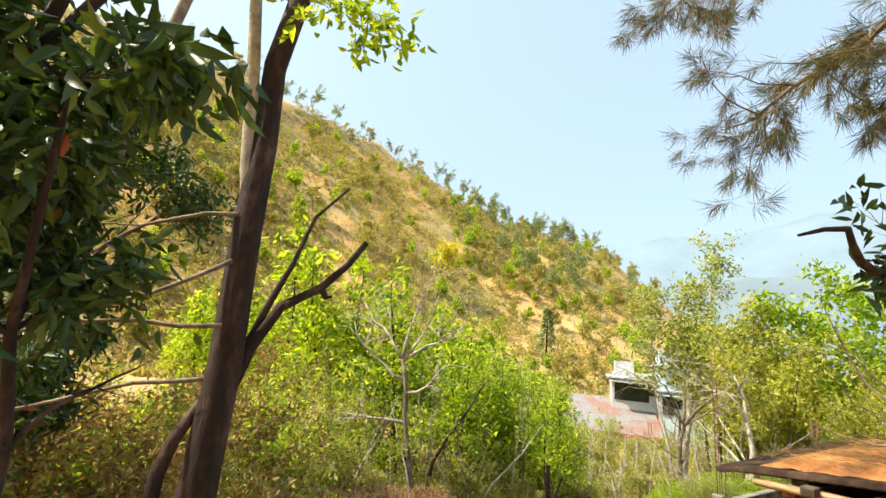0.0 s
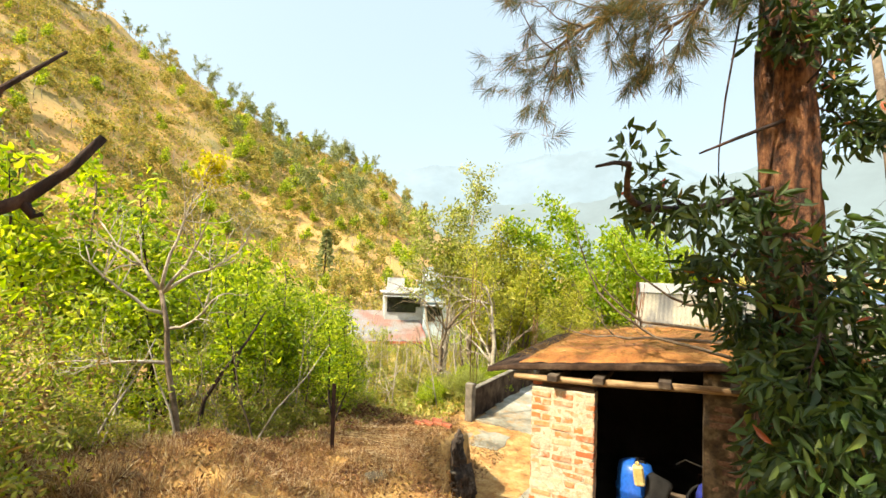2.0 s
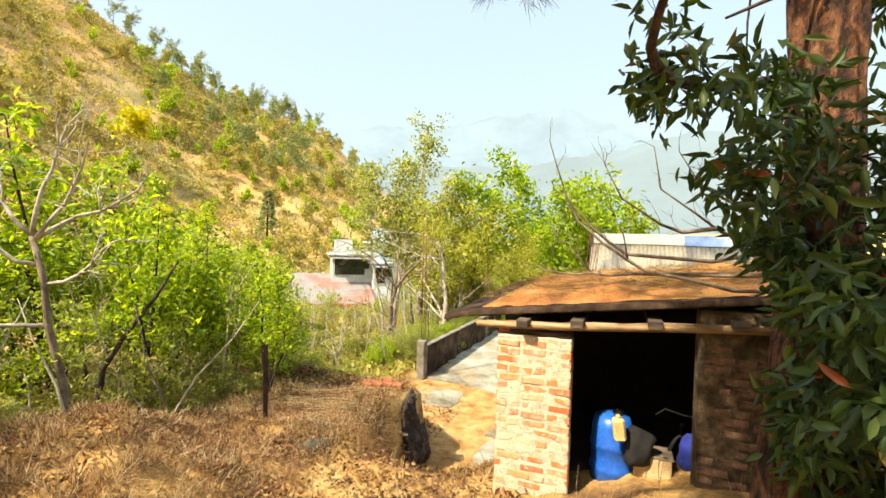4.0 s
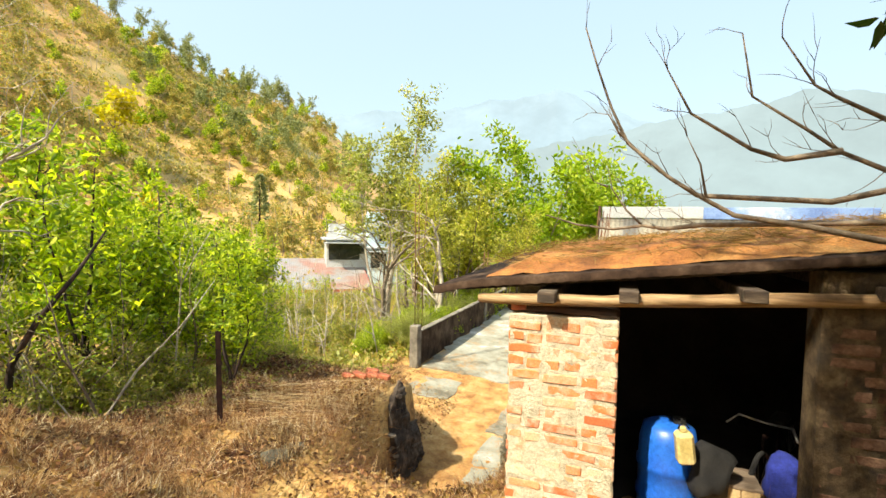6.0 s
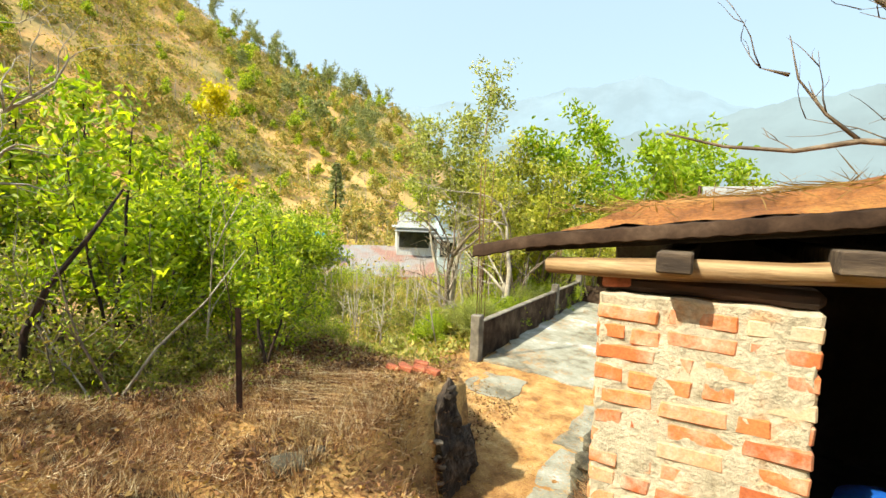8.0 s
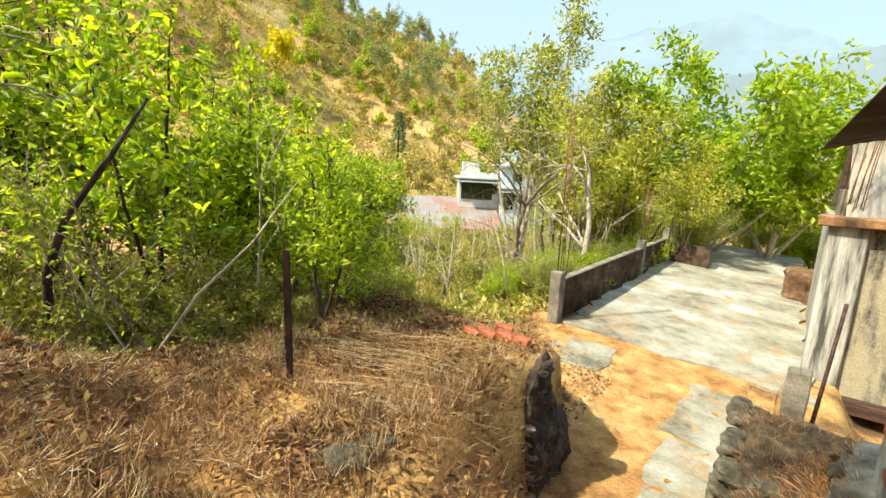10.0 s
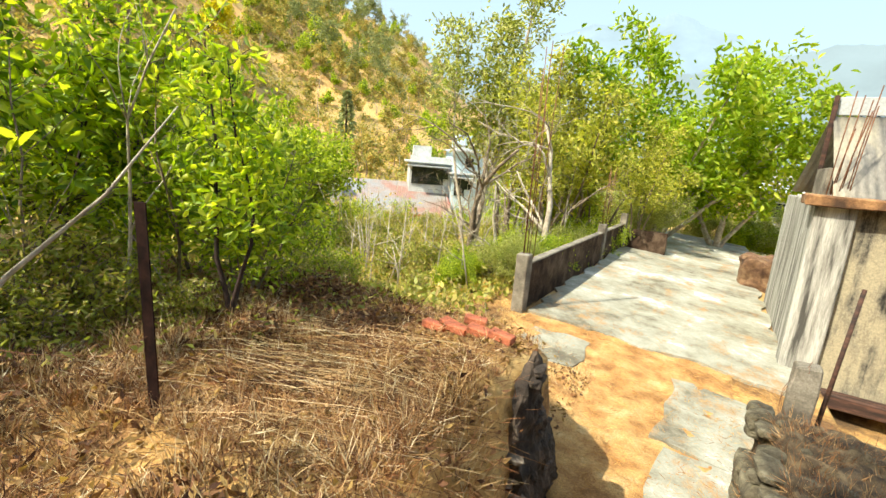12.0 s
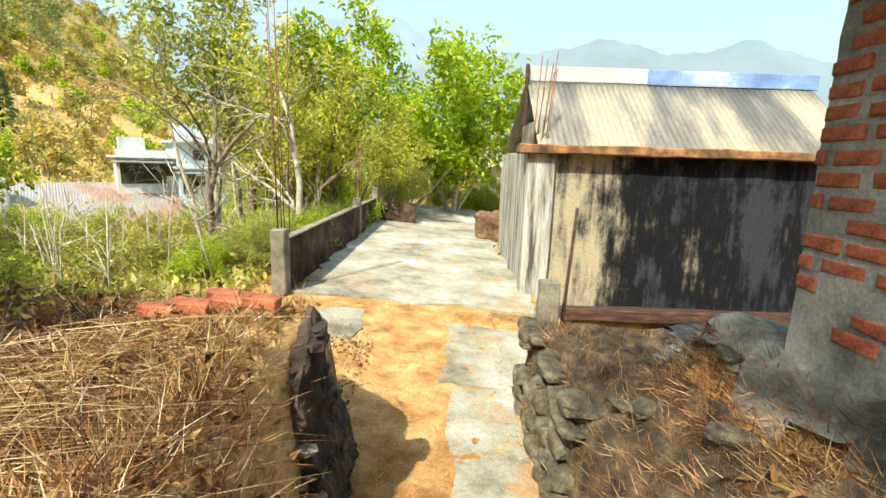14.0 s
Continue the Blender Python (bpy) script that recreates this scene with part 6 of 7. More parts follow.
nodes = [(a, b) for a, b in nodes if a[2] > 4.6]
dk2 = link("upper_stem", tubes_mesh("upper_stem", lines), M_BARKDARK, dk)
link("upper_crown", crown_from(nodes, 8, 0.18, 0.14, 0.055, rng), LEAF_DARK, dk2)
# unseen leaf clumps added on the sun's line to that pier
lines, nodes = [], []
for c_ in ((-0.10, 1.35, 4.9), (-0.15, 1.40, 5.5), (-0.15, 1.38, 6.1)):
    o_ = vec(c_) - vec((-1.95, 1.5, float(ground_z(-1.95, 1.5))))
    lines.append(([vec((0.3, 0.0, 3.4)), vec((0.9, -0.05, 3.4 + (o_[2] - 3.4) * 0.6)), o_], [0.035, 0.028, 0.012]))
    for j in range(34):
        nodes.append((o_ + rng.normal(size=3) * vec((0.22, 0.22, 0.28)), rng.normal(size=3)))
dk3 = link("side_bough", tubes_mesh("side_bough", lines), M_BARKDARK, dk)
link("side_crown", crown_from(nodes, 9, 0.09, 0.14, 0.06, rng), LEAF_DARK, dk3)
again(dk, -3.3, 3.4, 120, 0.8, label="slender dark-leaved tree behind the forked trunk")


# ---------------------------------------------------------------- the pine and its climber
pine = thing("pine_tree", Matrix(), "large pine with scaly orange-brown trunk and drooping needle tufts", "tree")
PX, PY = 4.49, 2.24
zp = float(ground_z(PX, PY))
bm = bmesh.new()
rings = []
for i in range(61):
    z = zp - 0.3 + i * 0.2
    rr_ = 0.240 - 0.0016 * i + 0.10 * math.exp(-i / 4.0)
    ring = []
    for k in range(40):
        a = 2 * math.pi * k / 40
        c = Vector((math.cos(a), math.sin(a), 0))
        plate = noise.cell(Vector((a * 3.2, z * 2.2 + math.floor(a * 3.2) * 0.37, 1.0))) * 0.03 + noise.noise(Vector((math.cos(a) * 3, math.sin(a) * 3, z * 2))) * 0.025
        ring.append(bm.verts.new((PX + c.x * (rr_ + plate) + 0.02 * math.sin(z), PY + c.y * (rr_ + plate), z)))
    rings.append(ring)
for a, b in zip(rings, rings[1:]):
    for k in range(40):
        bm.faces.new((a[k], a[(k + 1) % 40], b[(k + 1) % 40], b[k]))
part("trunk", bm, M_BARKPINE, pine, smooth=True)


def pine_limb(pts, rad, seed, tufts, twig=0.9, rngkids=9):
    rng = np.random.default_rng(seed)
    limb = link("limb", tubes_mesh("limb", [(pts, rad)]), M_BARKBROWN, pine)
    lines, tips = [], []
    P = [vec(p) for p in pts]
    for k in range(tufts):
        t = rng.uniform(0.35, 1.0) * (len(P) - 1)
        i = min(int(t), len(P) - 2)
        q = P[i] + (P[i + 1] - P[i]) * (t - i)
        d = (P[i + 1] - P[i]) / np.linalg.norm(P[i + 1] - P[i])
        nd = d * 0.7 + rng.normal(size=3) * 0.7 + vec((0, 0, -0.25))
        sub, nn = [], []
        grow(rng, sub, nn, q, nd, twig * rng.uniform(0.4, 1.0), 0.010, 0, 1, [3], 0.6, -0.05, 0.55, 0.5, 5, 0)
        lines += sub
        tips += [(ln[0][-1], ln[0][-1] - ln[0][-2]) for ln in sub]
        tips += [(ln[0][-2], ln[0][-1] - ln[0][-2]) for ln in sub]
    tw = link("twig_spray", tubes_mesh("twig_spray", lines), M_BARKBROWN, limb)
    per = 46
    Q = np.repeat(np.array([a for a, _ in tips]), per, 0)
    T = np.repeat(np.array([b / np.linalg.norm(b) for _, b in tips]), per, 0)
    Q = Q - T * rng.uniform(0, 0.10, (len(Q), 1))
    D = T * 0.7 + rng.normal(size=Q.shape) * 0.5 + vec((0, 0, -0.45))
    link("needles", leaves_mesh("needles", Q, D, 0.17, 0.0042, rng, 0.1), LEAF_NEEDLE, limb, "tufts of long olive and rust needles")


pine_limb([(4.45, 2.15, 5.2), (3.95, 2.5, 4.75), (3.6, 2.74, 4.18), (3.36, 3.0, 3.95), (3.05, 3.25, 3.75), (2.8, 3.42, 3.5)], [0.06, 0.045, 0.035, 0.028, 0.02, 0.012], 51, 26)
pine_limb([(4.5, 2.2, 5.1), (4.1, 2.3, 4.6), (3.87, 2.36, 4.1), (3.75, 2.53, 3.8), (3.5, 2.75, 3.6)], [0.04, 0.03, 0.024, 0.016, 0.009], 52, 18, 0.7)
pine_limb([(4.5, 2.3, 6.0), (3.6, 2.9, 5.7), (2.8, 3.3, 5.2), (2.3, 3.5, 4.95)], [0.06, 0.045, 0.03, 0.015], 53, 22)
pine_limb([(4.6, 2.0, 6.0), (5.3, 1.2, 5.9), (6.2, 0.6, 5.6)], [0.06, 0.04, 0.02], 54, 16)
pine_limb([(4.5, 2.2, 6.6), (3.9, 3.2, 6.7), (3.2, 4.4, 6.4)], [0.06, 0.04, 0.02], 55, 20)
pine_limb([(4.55, 2.12, 7.4), (4.0, 1.6, 7.8), (3.2, 1.2, 7.9)], [0.06, 0.04, 0.02], 56, 18)
for pts, rad in (([(4.35, 2.25, 2.24), (3.9, 2.35, 2.10), (3.6, 2.42, 2.02), (3.32, 2.48, 1.97), (3.0, 2.46, 1.95), (2.80, 2.41, 1.96), (2.68, 2.36, 2.0), (2.52, 2.22, 2.06), (2.38, 2.08, 2.11), (2.26, 2.09, 2.10), (2.13, 2.11, 2.06)], [0.032, 0.030, 0.028, 0.030, 0.032, 0.028, 0.026, 0.021, 0.018, 0.014, 0.008]),
                 ([(4.36, 2.18, 2.82), (3.87, 2.30, 2.60), (3.66, 2.49, 2.48)], [0.018, 0.014, 0.008]),
                 ([(4.2, 2.4, 4.2), (3.95, 2.45, 3.0), (3.86, 2.45, 2.5), (3.84, 2.44, 2.0)], [0.012, 0.010, 0.007, 0.004])):
    link("dead_limb", tubes_mesh("dead_limb", [(pts, rad)]), M_BARKDARK, pine, "bare broken dead limb")

# the glossy climber round the trunk
rng = np.random.default_rng(61)
cl = thing("climbing_shrub", Matrix(), "glossy dark-leaved climber with a few red leaves round the pine", "climber")
lines, nodes = [], []
for k in range(30):
    a = rng.uniform(0, 2 * math.pi)
    z = rng.uniform(zp + 0.1, 2.0) if k < 24 else rng.uniform(2.2, 4.2)
    q = (PX + 0.26 * math.cos(a), PY + 0.26 * math.sin(a), z)
    out = (-0.6 * abs(math.cos(a)) if k % 3 else math.cos(a), -abs(math.sin(a)) * 0.9 - 0.1, 0.15)
    ln = (rng.uniform(0.4, 0.75) if z < 1.7 else rng.uniform(0.25, 0.5))
    grow(rng, lines, nodes, q, out, ln, 0.012, 0, 2, [5, 4], 0.75, -0.02, 0.6, 0.4, 5, 1)
for a, b, c in (((3.7, 2.27, 2.05), (-0.6, 0.3, -0.15), 0.6), ((3.45, 2.33, 1.97), (-0.4, 0.5, -0.2), 0.5), ((3.25, 2.50, 1.98), (-0.4, 0.2, -0.1), 0.3), ((3.0, 2.42, 1.94), (-0.4, -0.1, -0.3), 0.35), ((2.75, 2.36, 1.96), (-0.1, -0.1, -0.4), 0.2), ((3.9, 2.3, 1.7), (-0.5, 0.2, -0.25), 0.5), ((4.0, 2.2, 1.3), (-0.4, 0.0, -0.2), 0.55), ((3.9, 1.8, 1.2), (-0.5, -0.3, -0.1), 0.7), ((4.0, 1.7, 0.6), (-0.5, -0.4, -0.1), 0.7), ((4.2, 1.9, 0.2), (-0.6, 0.1, 0), 0.6), ((4.9, 1.5, 1.9), (0.1, -0.7, 0.4), 1.2), ((4.9, 1.6, 2.6), (0.1, -0.7, 0.3), 1.0), ((4.8, 1.6, 0.8), (-0.1, -0.7, 0.3), 1.2), ((4.5, 1.6, 0.0), (-0.4, -0.7, 0.3), 1.0)):
    grow(rng, lines, nodes, a, b, c, 0.014, 0, 2, [6, 5], 0.8, -0.03, 0.6, 0.4, 5, 1)
# low branches that would cross the later camera views are dropped
lines = [ln for ln in lines if ln[0][-1][2] > 1.55 or ln[0][-1][1] < 1.95 + 0.2 * (ln[0][-1][0] - 1.45)]
# leaves are cut along the camera's sight lines, so the outline fits its view
def within_outline(p):
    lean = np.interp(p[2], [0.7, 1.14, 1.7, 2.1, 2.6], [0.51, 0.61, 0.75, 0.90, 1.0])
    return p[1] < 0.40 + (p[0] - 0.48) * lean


nodes = [(a, b) for a, b in nodes if within_outline(a) and (a[2] < 1.2 or rng.uniform() < 0.62)]
lines = [ln for ln in lines if within_outline(ln[0][-1])]
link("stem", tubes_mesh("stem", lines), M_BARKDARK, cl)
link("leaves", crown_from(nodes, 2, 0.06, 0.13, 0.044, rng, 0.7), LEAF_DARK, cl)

# the leafless tree whose twigs reach over the shed roof
bt = thing("leafless_tree", GRID, "leafless grey-brown tree reaching over the shed roof", "tree")
zt = float(ground_z(*grid(3.7, 0.4, 0).xy))
link("trunk", tubes_mesh("trunk", [([(3.7, 0.4, zt - 0.2), (3.6, 0.35, 0.2), (3.4, 0.3, 1.2), (3.3, 0.3, 2.6), (3.2, 0.4, 4.0)], [0.11, 0.10, 0.085, 0.06, 0.03])]), M_BARKBROWN, bt)
BR = [
    [(3.4, 0.25, 0.95), (2.6, 0.12, 0.70), (2.01, 0.02, 0.69), (1.69, 0.02, 0.76), (1.33, 0.02, 0.82), (1.18, 0.02, 0.91), (0.96, 0.02, 1.06), (0.73, 0.02, 1.27), (0.62, 0.02, 1.51), (0.53, 0.02, 1.77), (0.45, 0.02, 2.03)],
    [(1.18, 0.02, 0.91), (1.14, 0.03, 1.13), (1.06, 0.02, 1.30)],
    [(3.38, 0.3, 1.2), (2.6, 0.3, 1.05), (2.13, 0.30, 1.10), (1.92, 0.30, 1.21), (1.75, 0.30, 1.35), (1.45, 0.30, 1.58), (1.38, 0.30, 1.98)],
    [(1.92, 0.30, 1.22), (1.64, 0.30, 1.18), (1.46, 0.30, 1.25), (1.11, 0.30, 1.50), (0.96, 0.30, 1.80)],
    [(3.36, 0.3, 1.7), (2.6, 0.3, 1.3), (2.12, 0.30, 1.39), (1.88, 0.30, 1.54), (1.77, 0.30, 1.62), (1.59, 0.30, 1.93)],
    [(3.4, 0.3, 1.0), (2.2, 0.42, 0.80), (1.22, 0.45, 0.77), (1.00, 0.45, 0.74), (0.85, 0.45, 0.76), (0.65, 0.45, 0.73), (0.40, 0.45, 0.76), (0.17, 0.45, 0.83)],
    [(0.85, 0.45, 0.76), (0.74, 0.45, 0.87), (0.64, 0.45, 1.02), (0.60, 0.45, 1.20)],
    [(0.61, 0.45, 1.04), (0.51, 0.45, 1.08)],
    [(3.38, 0.3, 1.3), (1.9, 0.35, 0.92), (1.17, 0.30, 0.96), (1.00, 0.30, 1.08), (0.84, 0.30, 1.22), (0.67, 0.30, 1.40), (0.60, 0.30, 1.53)],
]
rng = np.random.default_rng(71)
for k, pts in enumerate(BR):
    n = len(pts)
    big = 0.022 if n > 4 else 0.009
    b = link("bough", tubes_mesh("bough", [(pts, [big * (1 - 0.8 * i / (n - 1)) for i in range(n)])]), M_BARKBROWN, bt)
    lines, nodes = [], []
    for j in range(2 if n < 5 else 7):
        i = rng.integers(max(1, n // 3), n)
        d = vec(pts[i]) - vec(pts[i - 1])
        d = d / np.linalg.norm(d) + rng.normal(size=3) * 0.5 + vec((0, 0, 0.35))
        grow(rng, lines, nodes, pts[i], d, rng.uniform(0.12, 0.35), 0.004, 0, 1, [2], 0.6, 0.2, 0.6, 0.35, 4, 0)
    for ln in lines:
        link("twig", tubes_mesh("twig", [ln]), M_BARKBROWN, b)


# ---------------------------------------------------------------- houses in the valley
def window(parent, x, y, z, w, h, face="y"):
    f = part("window", a_box(x - w / 2, x + w / 2, y - 0.10, y + 0.02, z, z + h, bevel=0.01), M_WHITEWALL, parent)
    part("pane", a_box(x - w / 2 + 0.08, x + w / 2 - 0.08, y - 0.13, y - 0.102, z + 0.08, z + h - 0.08), M_DARKFILL, f, "dark glass pane")


def flat_house(name, m, w, d, storeys, wall, label, roof_wall=True, porch=0.0):
    e = thing(name, m, label, "house", "valley houses")
    h = 3.0 * storeys
    part("wall", a_box(-w / 2, w / 2, 0, d, -4.0, h), wall, e)
    for k in range(storeys):
        part("floor_band", a_box(-w / 2 - 0.6, w / 2 + 0.6, -0.9, d + 0.3, 3.0 * (k + 1) - 0.02, 3.0 * (k + 1) + 0.22, bevel=0.02), M_WHITEWALL, e, "projecting white floor slab")
        n = max(1, int(w / 2.6))
        for i in range(n):
            window(e, -w / 2 + (i + 0.5) * w / n, 0, 3.0 * k + 0.9, 1.3, 1.35)
    if porch:
        # no recess here: a dark panel on the wall stands for the porch's shade
        part("porch_shade_panel", a_box(-w / 2 + 0.3, -w / 2 + 0.3 + porch, -0.16, -0.02, 0.1, 2.4), M_DARKFILL, e, "flat dark panel standing for a porch's shade")
        part("awning", a_box(-w / 2 - 0.4, -w / 2 + 1.0 + porch, -2.2, 0.1, 2.5, 2.62, bevel=0.02), M_TINWHITE, e, "pale tin awning over the porch")
    if roof_wall:
        part("roof_parapet", a_box(-w / 2, w / 2, 0.0, 0.15, h + 0.22, h + 0.9), M_WHITEWALL, e)
        part("stair_head", a_box(-w / 2 + 0.5, -w / 2 + 3.0, d * 0.3, d * 0.8, h + 0.22, h + 2.3), wall, e)
    return e


# eye-level bearings of the hamlet from the path
flat_house("blue_house", pose(30.4, 61.6, -5.2, 0, 0, -14), 4.2, 7, 2, M_BLUEWALL, "two-storey pale blue house with white slabs", porch=1.4)
flat_house("white_house", pose(26.4, 64.6, -4.1, 0, 0, -16), 6.4, 6, 1, M_WHITEWALL, "low white house with dark open front", porch=4.4)
flat_house("white_house", pose(33.4, 63.8, -3.4, 0, 0, -20), 4.4, 6, 1, M_WHITEWALL, "small white house with dark porch behind the blue one", porch=2.6)
flat_house("grey_house", pose(39.6, 57.5, -3.6, 0, 0, -30), 5.5, 6, 1, M_GREYHOUSE, "grey cement house half hidden by trees", roof_wall=False)
flat_house("grey_house", pose(46.5, 29.4, -3.9, 0, 0, -62), 6.5, 6, 1, M_GREYHOUSE, "unfinished grey house with flat slab roof")
flat_house("white_house", pose(37.5, 61, -2.0, 0, 0, -24), 6.0, 6, 1, M_WHITEWALL, "white house with bluish roof among trees", roof_wall=False)


def tin_hall():
    e = thing("tin_roofed_hall", pose(21.4, 61.5, -7.6, 0, 0, -14), "long low hall with faded pink-grey tin roof and red eaves", "house", "valley houses")
    slope = lambda y: 0.25 + (y + 3.0) * 0.305
    bm = a_box(-8, 5.6, -2.4, 7, -1.5, 0.2)
    for v in bm.verts:
        if v.co.z > 0:
            v.co.z = slope(v.co.y) - 0.12
    part("wall", bm, M_GREYHOUSE, e)
    bm = bmesh.new()
    n = 120
    rows = [[bm.verts.new((-8.6 + 14.8 * i / n, y, slope(y) + 0.05 * (i % 2))) for i in range(n + 1)] for y in (-3.0, 7.8)]
    fs = [bm.faces.new((rows[0][i], rows[0][i + 1], rows[1][i + 1], rows[1][i])) for i in range(n)]
    r = bmesh.ops.extrude_face_region(bm, geom=fs)
    for v in r["geom"]:
        if isinstance(v, bmesh.types.BMVert):
            v.co.z -= 0.08
    bmesh.ops.recalc_face_normals(bm, faces=bm.faces)
    part("roof_sheet", bm, M_TINPINK, e, "faded tin roof with pink rust")
    part("fascia", a_box(-8.6, 6.2, -3.08, -3.01, -0.10, 0.24), M_REDPAINT, e, "red painted fascia board")
    bm = a_box(6.21, 6.28, -3.0, 7.8, -0.3, 0.0)
    for v in bm.verts:
        v.co.z += slope(v.co.y)
    part("fascia", bm, M_REDPAINT, e, "red painted fascia board")
    for x in (-6, -3, 0, 3):
        part("post", a_box(x - 0.08, x + 0.08, -2.8, -2.64, -1.5, 0.2), M_WOODRED, e)


tin_hall()
o = part("tarpaulin_shelter", rough_box(-1.8, 1.8, -1.2, 1.2, 0, 0.35, 4, 0.12, 0.7, 1, bevel=0.05), M_TEAL, smooth=True)
o.matrix_basis = pose(11.3, 66.0, -2.6, 12, 0, 10)
tagged(o, "turquoise tarpaulin shelter beside the hall", "tarpaulin")
for x in (-1.6, 1.6):
    for y in (-1.0, 1.0):
        link("pole", tubes_mesh("pole", [([(x, y, -4.5), (x, y, 0.1)], [0.05, 0.05])]), M_WOODGREY, o)
o = part("water_tank", rough_box(-0.7, 0.7, -0.7, 0.7, -3.5, 1.4, 2, 0.03, 1, 2, bevel=0.2), M_WHITEWALL)
o.matrix_basis = pose(13.4, 64.8, -4.6, 0, 0, -10)
tagged(o, "small white water tank beside the hall", "tank")
o = part("footpath", a_box(-0.9, 0.9, -9, 9, -0.3, 0.04, bevel=0.05), M_PLASTER)
o.matrix_basis = pose(24.5, 49.5, float(ground_z(24.5, 49.5)) + 0.3, 3, 0, -22)
tagged(o, "pale concrete footpath leading to the hamlet", "path", kind="structure")


# ---------------------------------------------------------------- trees on the hillside
def conifer(seed, label):
    rng = np.random.default_rng(seed)
    e = thing("hill_conifer", Matrix(), label, "tree", "hillside trees")
    link("trunk", tubes_mesh("trunk", [([(0, 0, -0.5), (0, 0, 5), (0, 0, 10)], [0.22, 0.14, 0.03])]), M_BARKDARK, e)
    n = 900
    t = rng.uniform(0, 1, n) ** 0.8
    a = rng.uniform(0, 2 * math.pi, n)
    layer = 0.75 + 0.35 * np.sin(t * 42)
    R = (1 - t) * 2.1 * layer * np.sqrt(rng.uniform(0.1, 1, n)) + 0.1
    P = np.stack([R * np.cos(a), R * np.sin(a), 2.2 + t * 8.0 - R * 0.15], -1)
    D = np.stack([np.cos(a), np.sin(a), -0.25 + rng.normal(size=n) * 0.3], -1)
    link("crown", leaves_mesh("crown", P, D, 0.75, 0.32, rng), LEAF_CONIFER, e)
    return e


def clump_tree(seed, material, label, h=5.0, n=800, w=2.2, gaps=7, leaf=(0.42, 0.30)):
    rng = np.random.default_rng(seed)
    e = thing("hill_tree", Matrix(), label, "tree", "hillside trees")
    lines, nodes = [], []
    grow(rng, lines, nodes, (0, 0, -0.4), (0.05, 0, 1), h * 0.75, 0.13, 0, 2, [6, 3], 0.8, 0.3, 0.55, 0.35, 5, 1)
    link("trunk", tubes_mesh("trunk", lines), M_BARKBROWN, e)
    C = np.array([a for a, _ in nodes])
    Q = C[rng.integers(0, len(C), n)]
    P = Q + rng.normal(size=(n, 3)) * vec((0.32, 0.32, 0.25)) * w / 2.2
    link("crown", leaves_mesh("crown", P, rng.normal(size=(n, 3)), leaf[0], leaf[1], rng), material, e)
    return e


con = conifer(81, "dark green conifer on the hillside")
put(con, 19.4, 91.2, 0, 1.0)
t_olive = clump_tree(82, SCRUB, "olive-brown tree on the dry hillside")
t_green = clump_tree(83, LEAF_GREEN, "green tree on the dry hillside")
t_lime = clump_tree(84, LEAF_LIME, "bright yellow-green tree on the hillside")
t_yellow = clump_tree(85, LEAF_YELLOW, "bright yellow flowering tree on the hillside", 4.5, 700)
t_ridge = clump_tree(86, LEAF_CONIFER, "dark tall tree on the ridge", 9.0, 1000, 2.4)


def polar(az, r):
    return 1 + r * math.sin(radians(az)), 1 + r * math.cos(radians(az))


for ob, az, r, sc in ((t_olive, 14, 80, 1.0), (t_green, 4, 84, 1.1), (t_lime, -6, 80, 1.2), (t_yellow, -2.7, 106, 2.1), (t_ridge, -2.0, 204, 0.9)):
    x, y = polar(az, r)
    put(ob, x, y, 0, sc)
again(t_yellow, *polar(0.5, 86), 90, 0.9)
rng = np.random.default_rng(91)
for az in np.concatenate([np.arange(-40, 19, 2.1), np.arange(-10, 18, 3.3)]):
    a = az + rng.uniform(-0.9, 0.9)
    rr_ = float(np.interp(a, AZ, RIDGE_R)) - rng.uniform(-1, 5)
    x, y = polar(a, rr_)
    again((t_ridge, t_ridge, t_ridge, t_olive)[rng.integers(0, 4)], x, y, rng.uniform(0, 360), rng.uniform(0.45, 1.1))
for az, n in ((11, 5), (14, 6), (3, 3)):
    for k in range(n):
        a = az + rng.uniform(-1.6, 1.6)
        x, y = polar(a, float(np.interp(a, AZ, RIDGE_R)) * rng.uniform(0.86, 0.97))
        again(t_ridge, x, y, rng.uniform(0, 360), rng.uniform(0.8, 1.3))
FAR = []
for k in range(230):
    a = rng.uniform(-42, 19)
    rmax = float(np.interp(a, AZ, RIDGE_R))
    r_ = 66 + (rmax - 72) * rng.uniform(0, 1) ** 0.85
    x, y = polar(a, r_)
    t_ = (t_olive, t_olive, t_green, t_lime, t_olive, t_green)[rng.integers(0, 6)]
    if r_ < 120:
        again(t_, x, y, rng.uniform(0, 360), rng.uniform(0.55, 1.25))
    else:
        FAR.append((t_, x, y, rng.uniform(0, 360), rng.uniform(0.45, 1.05)))
for k in range(90):
    a = rng.uniform(18.5, 62)
    x, y = polar(a, rng.uniform(72, 150))
    again((t_olive, t_green, t_green, t_lime)[rng.integers(0, 4)], x, y, rng.uniform(0, 360), rng.uniform(0.9, 1.5))
for k in range(150):
    a = rng.uniform(0, 24)
    rmax = float(np.interp(a, AZ, RIDGE_R))
    x, y = polar(a, rng.uniform(125, rmax))
    FAR.append(((t_olive, t_ridge, t_olive, t_green, t_green)[k % 5], x, y, rng.uniform(0, 360), rng.uniform(0.6, 1.3)))
for k in range(14):
    a = rng.uniform(60, 100)
    x, y = polar(a, rng.uniform(45, 90))
    again((t_olive, t_green)[k % 2], x, y, rng.uniform(0, 360), rng.uniform(0.6, 0.9))


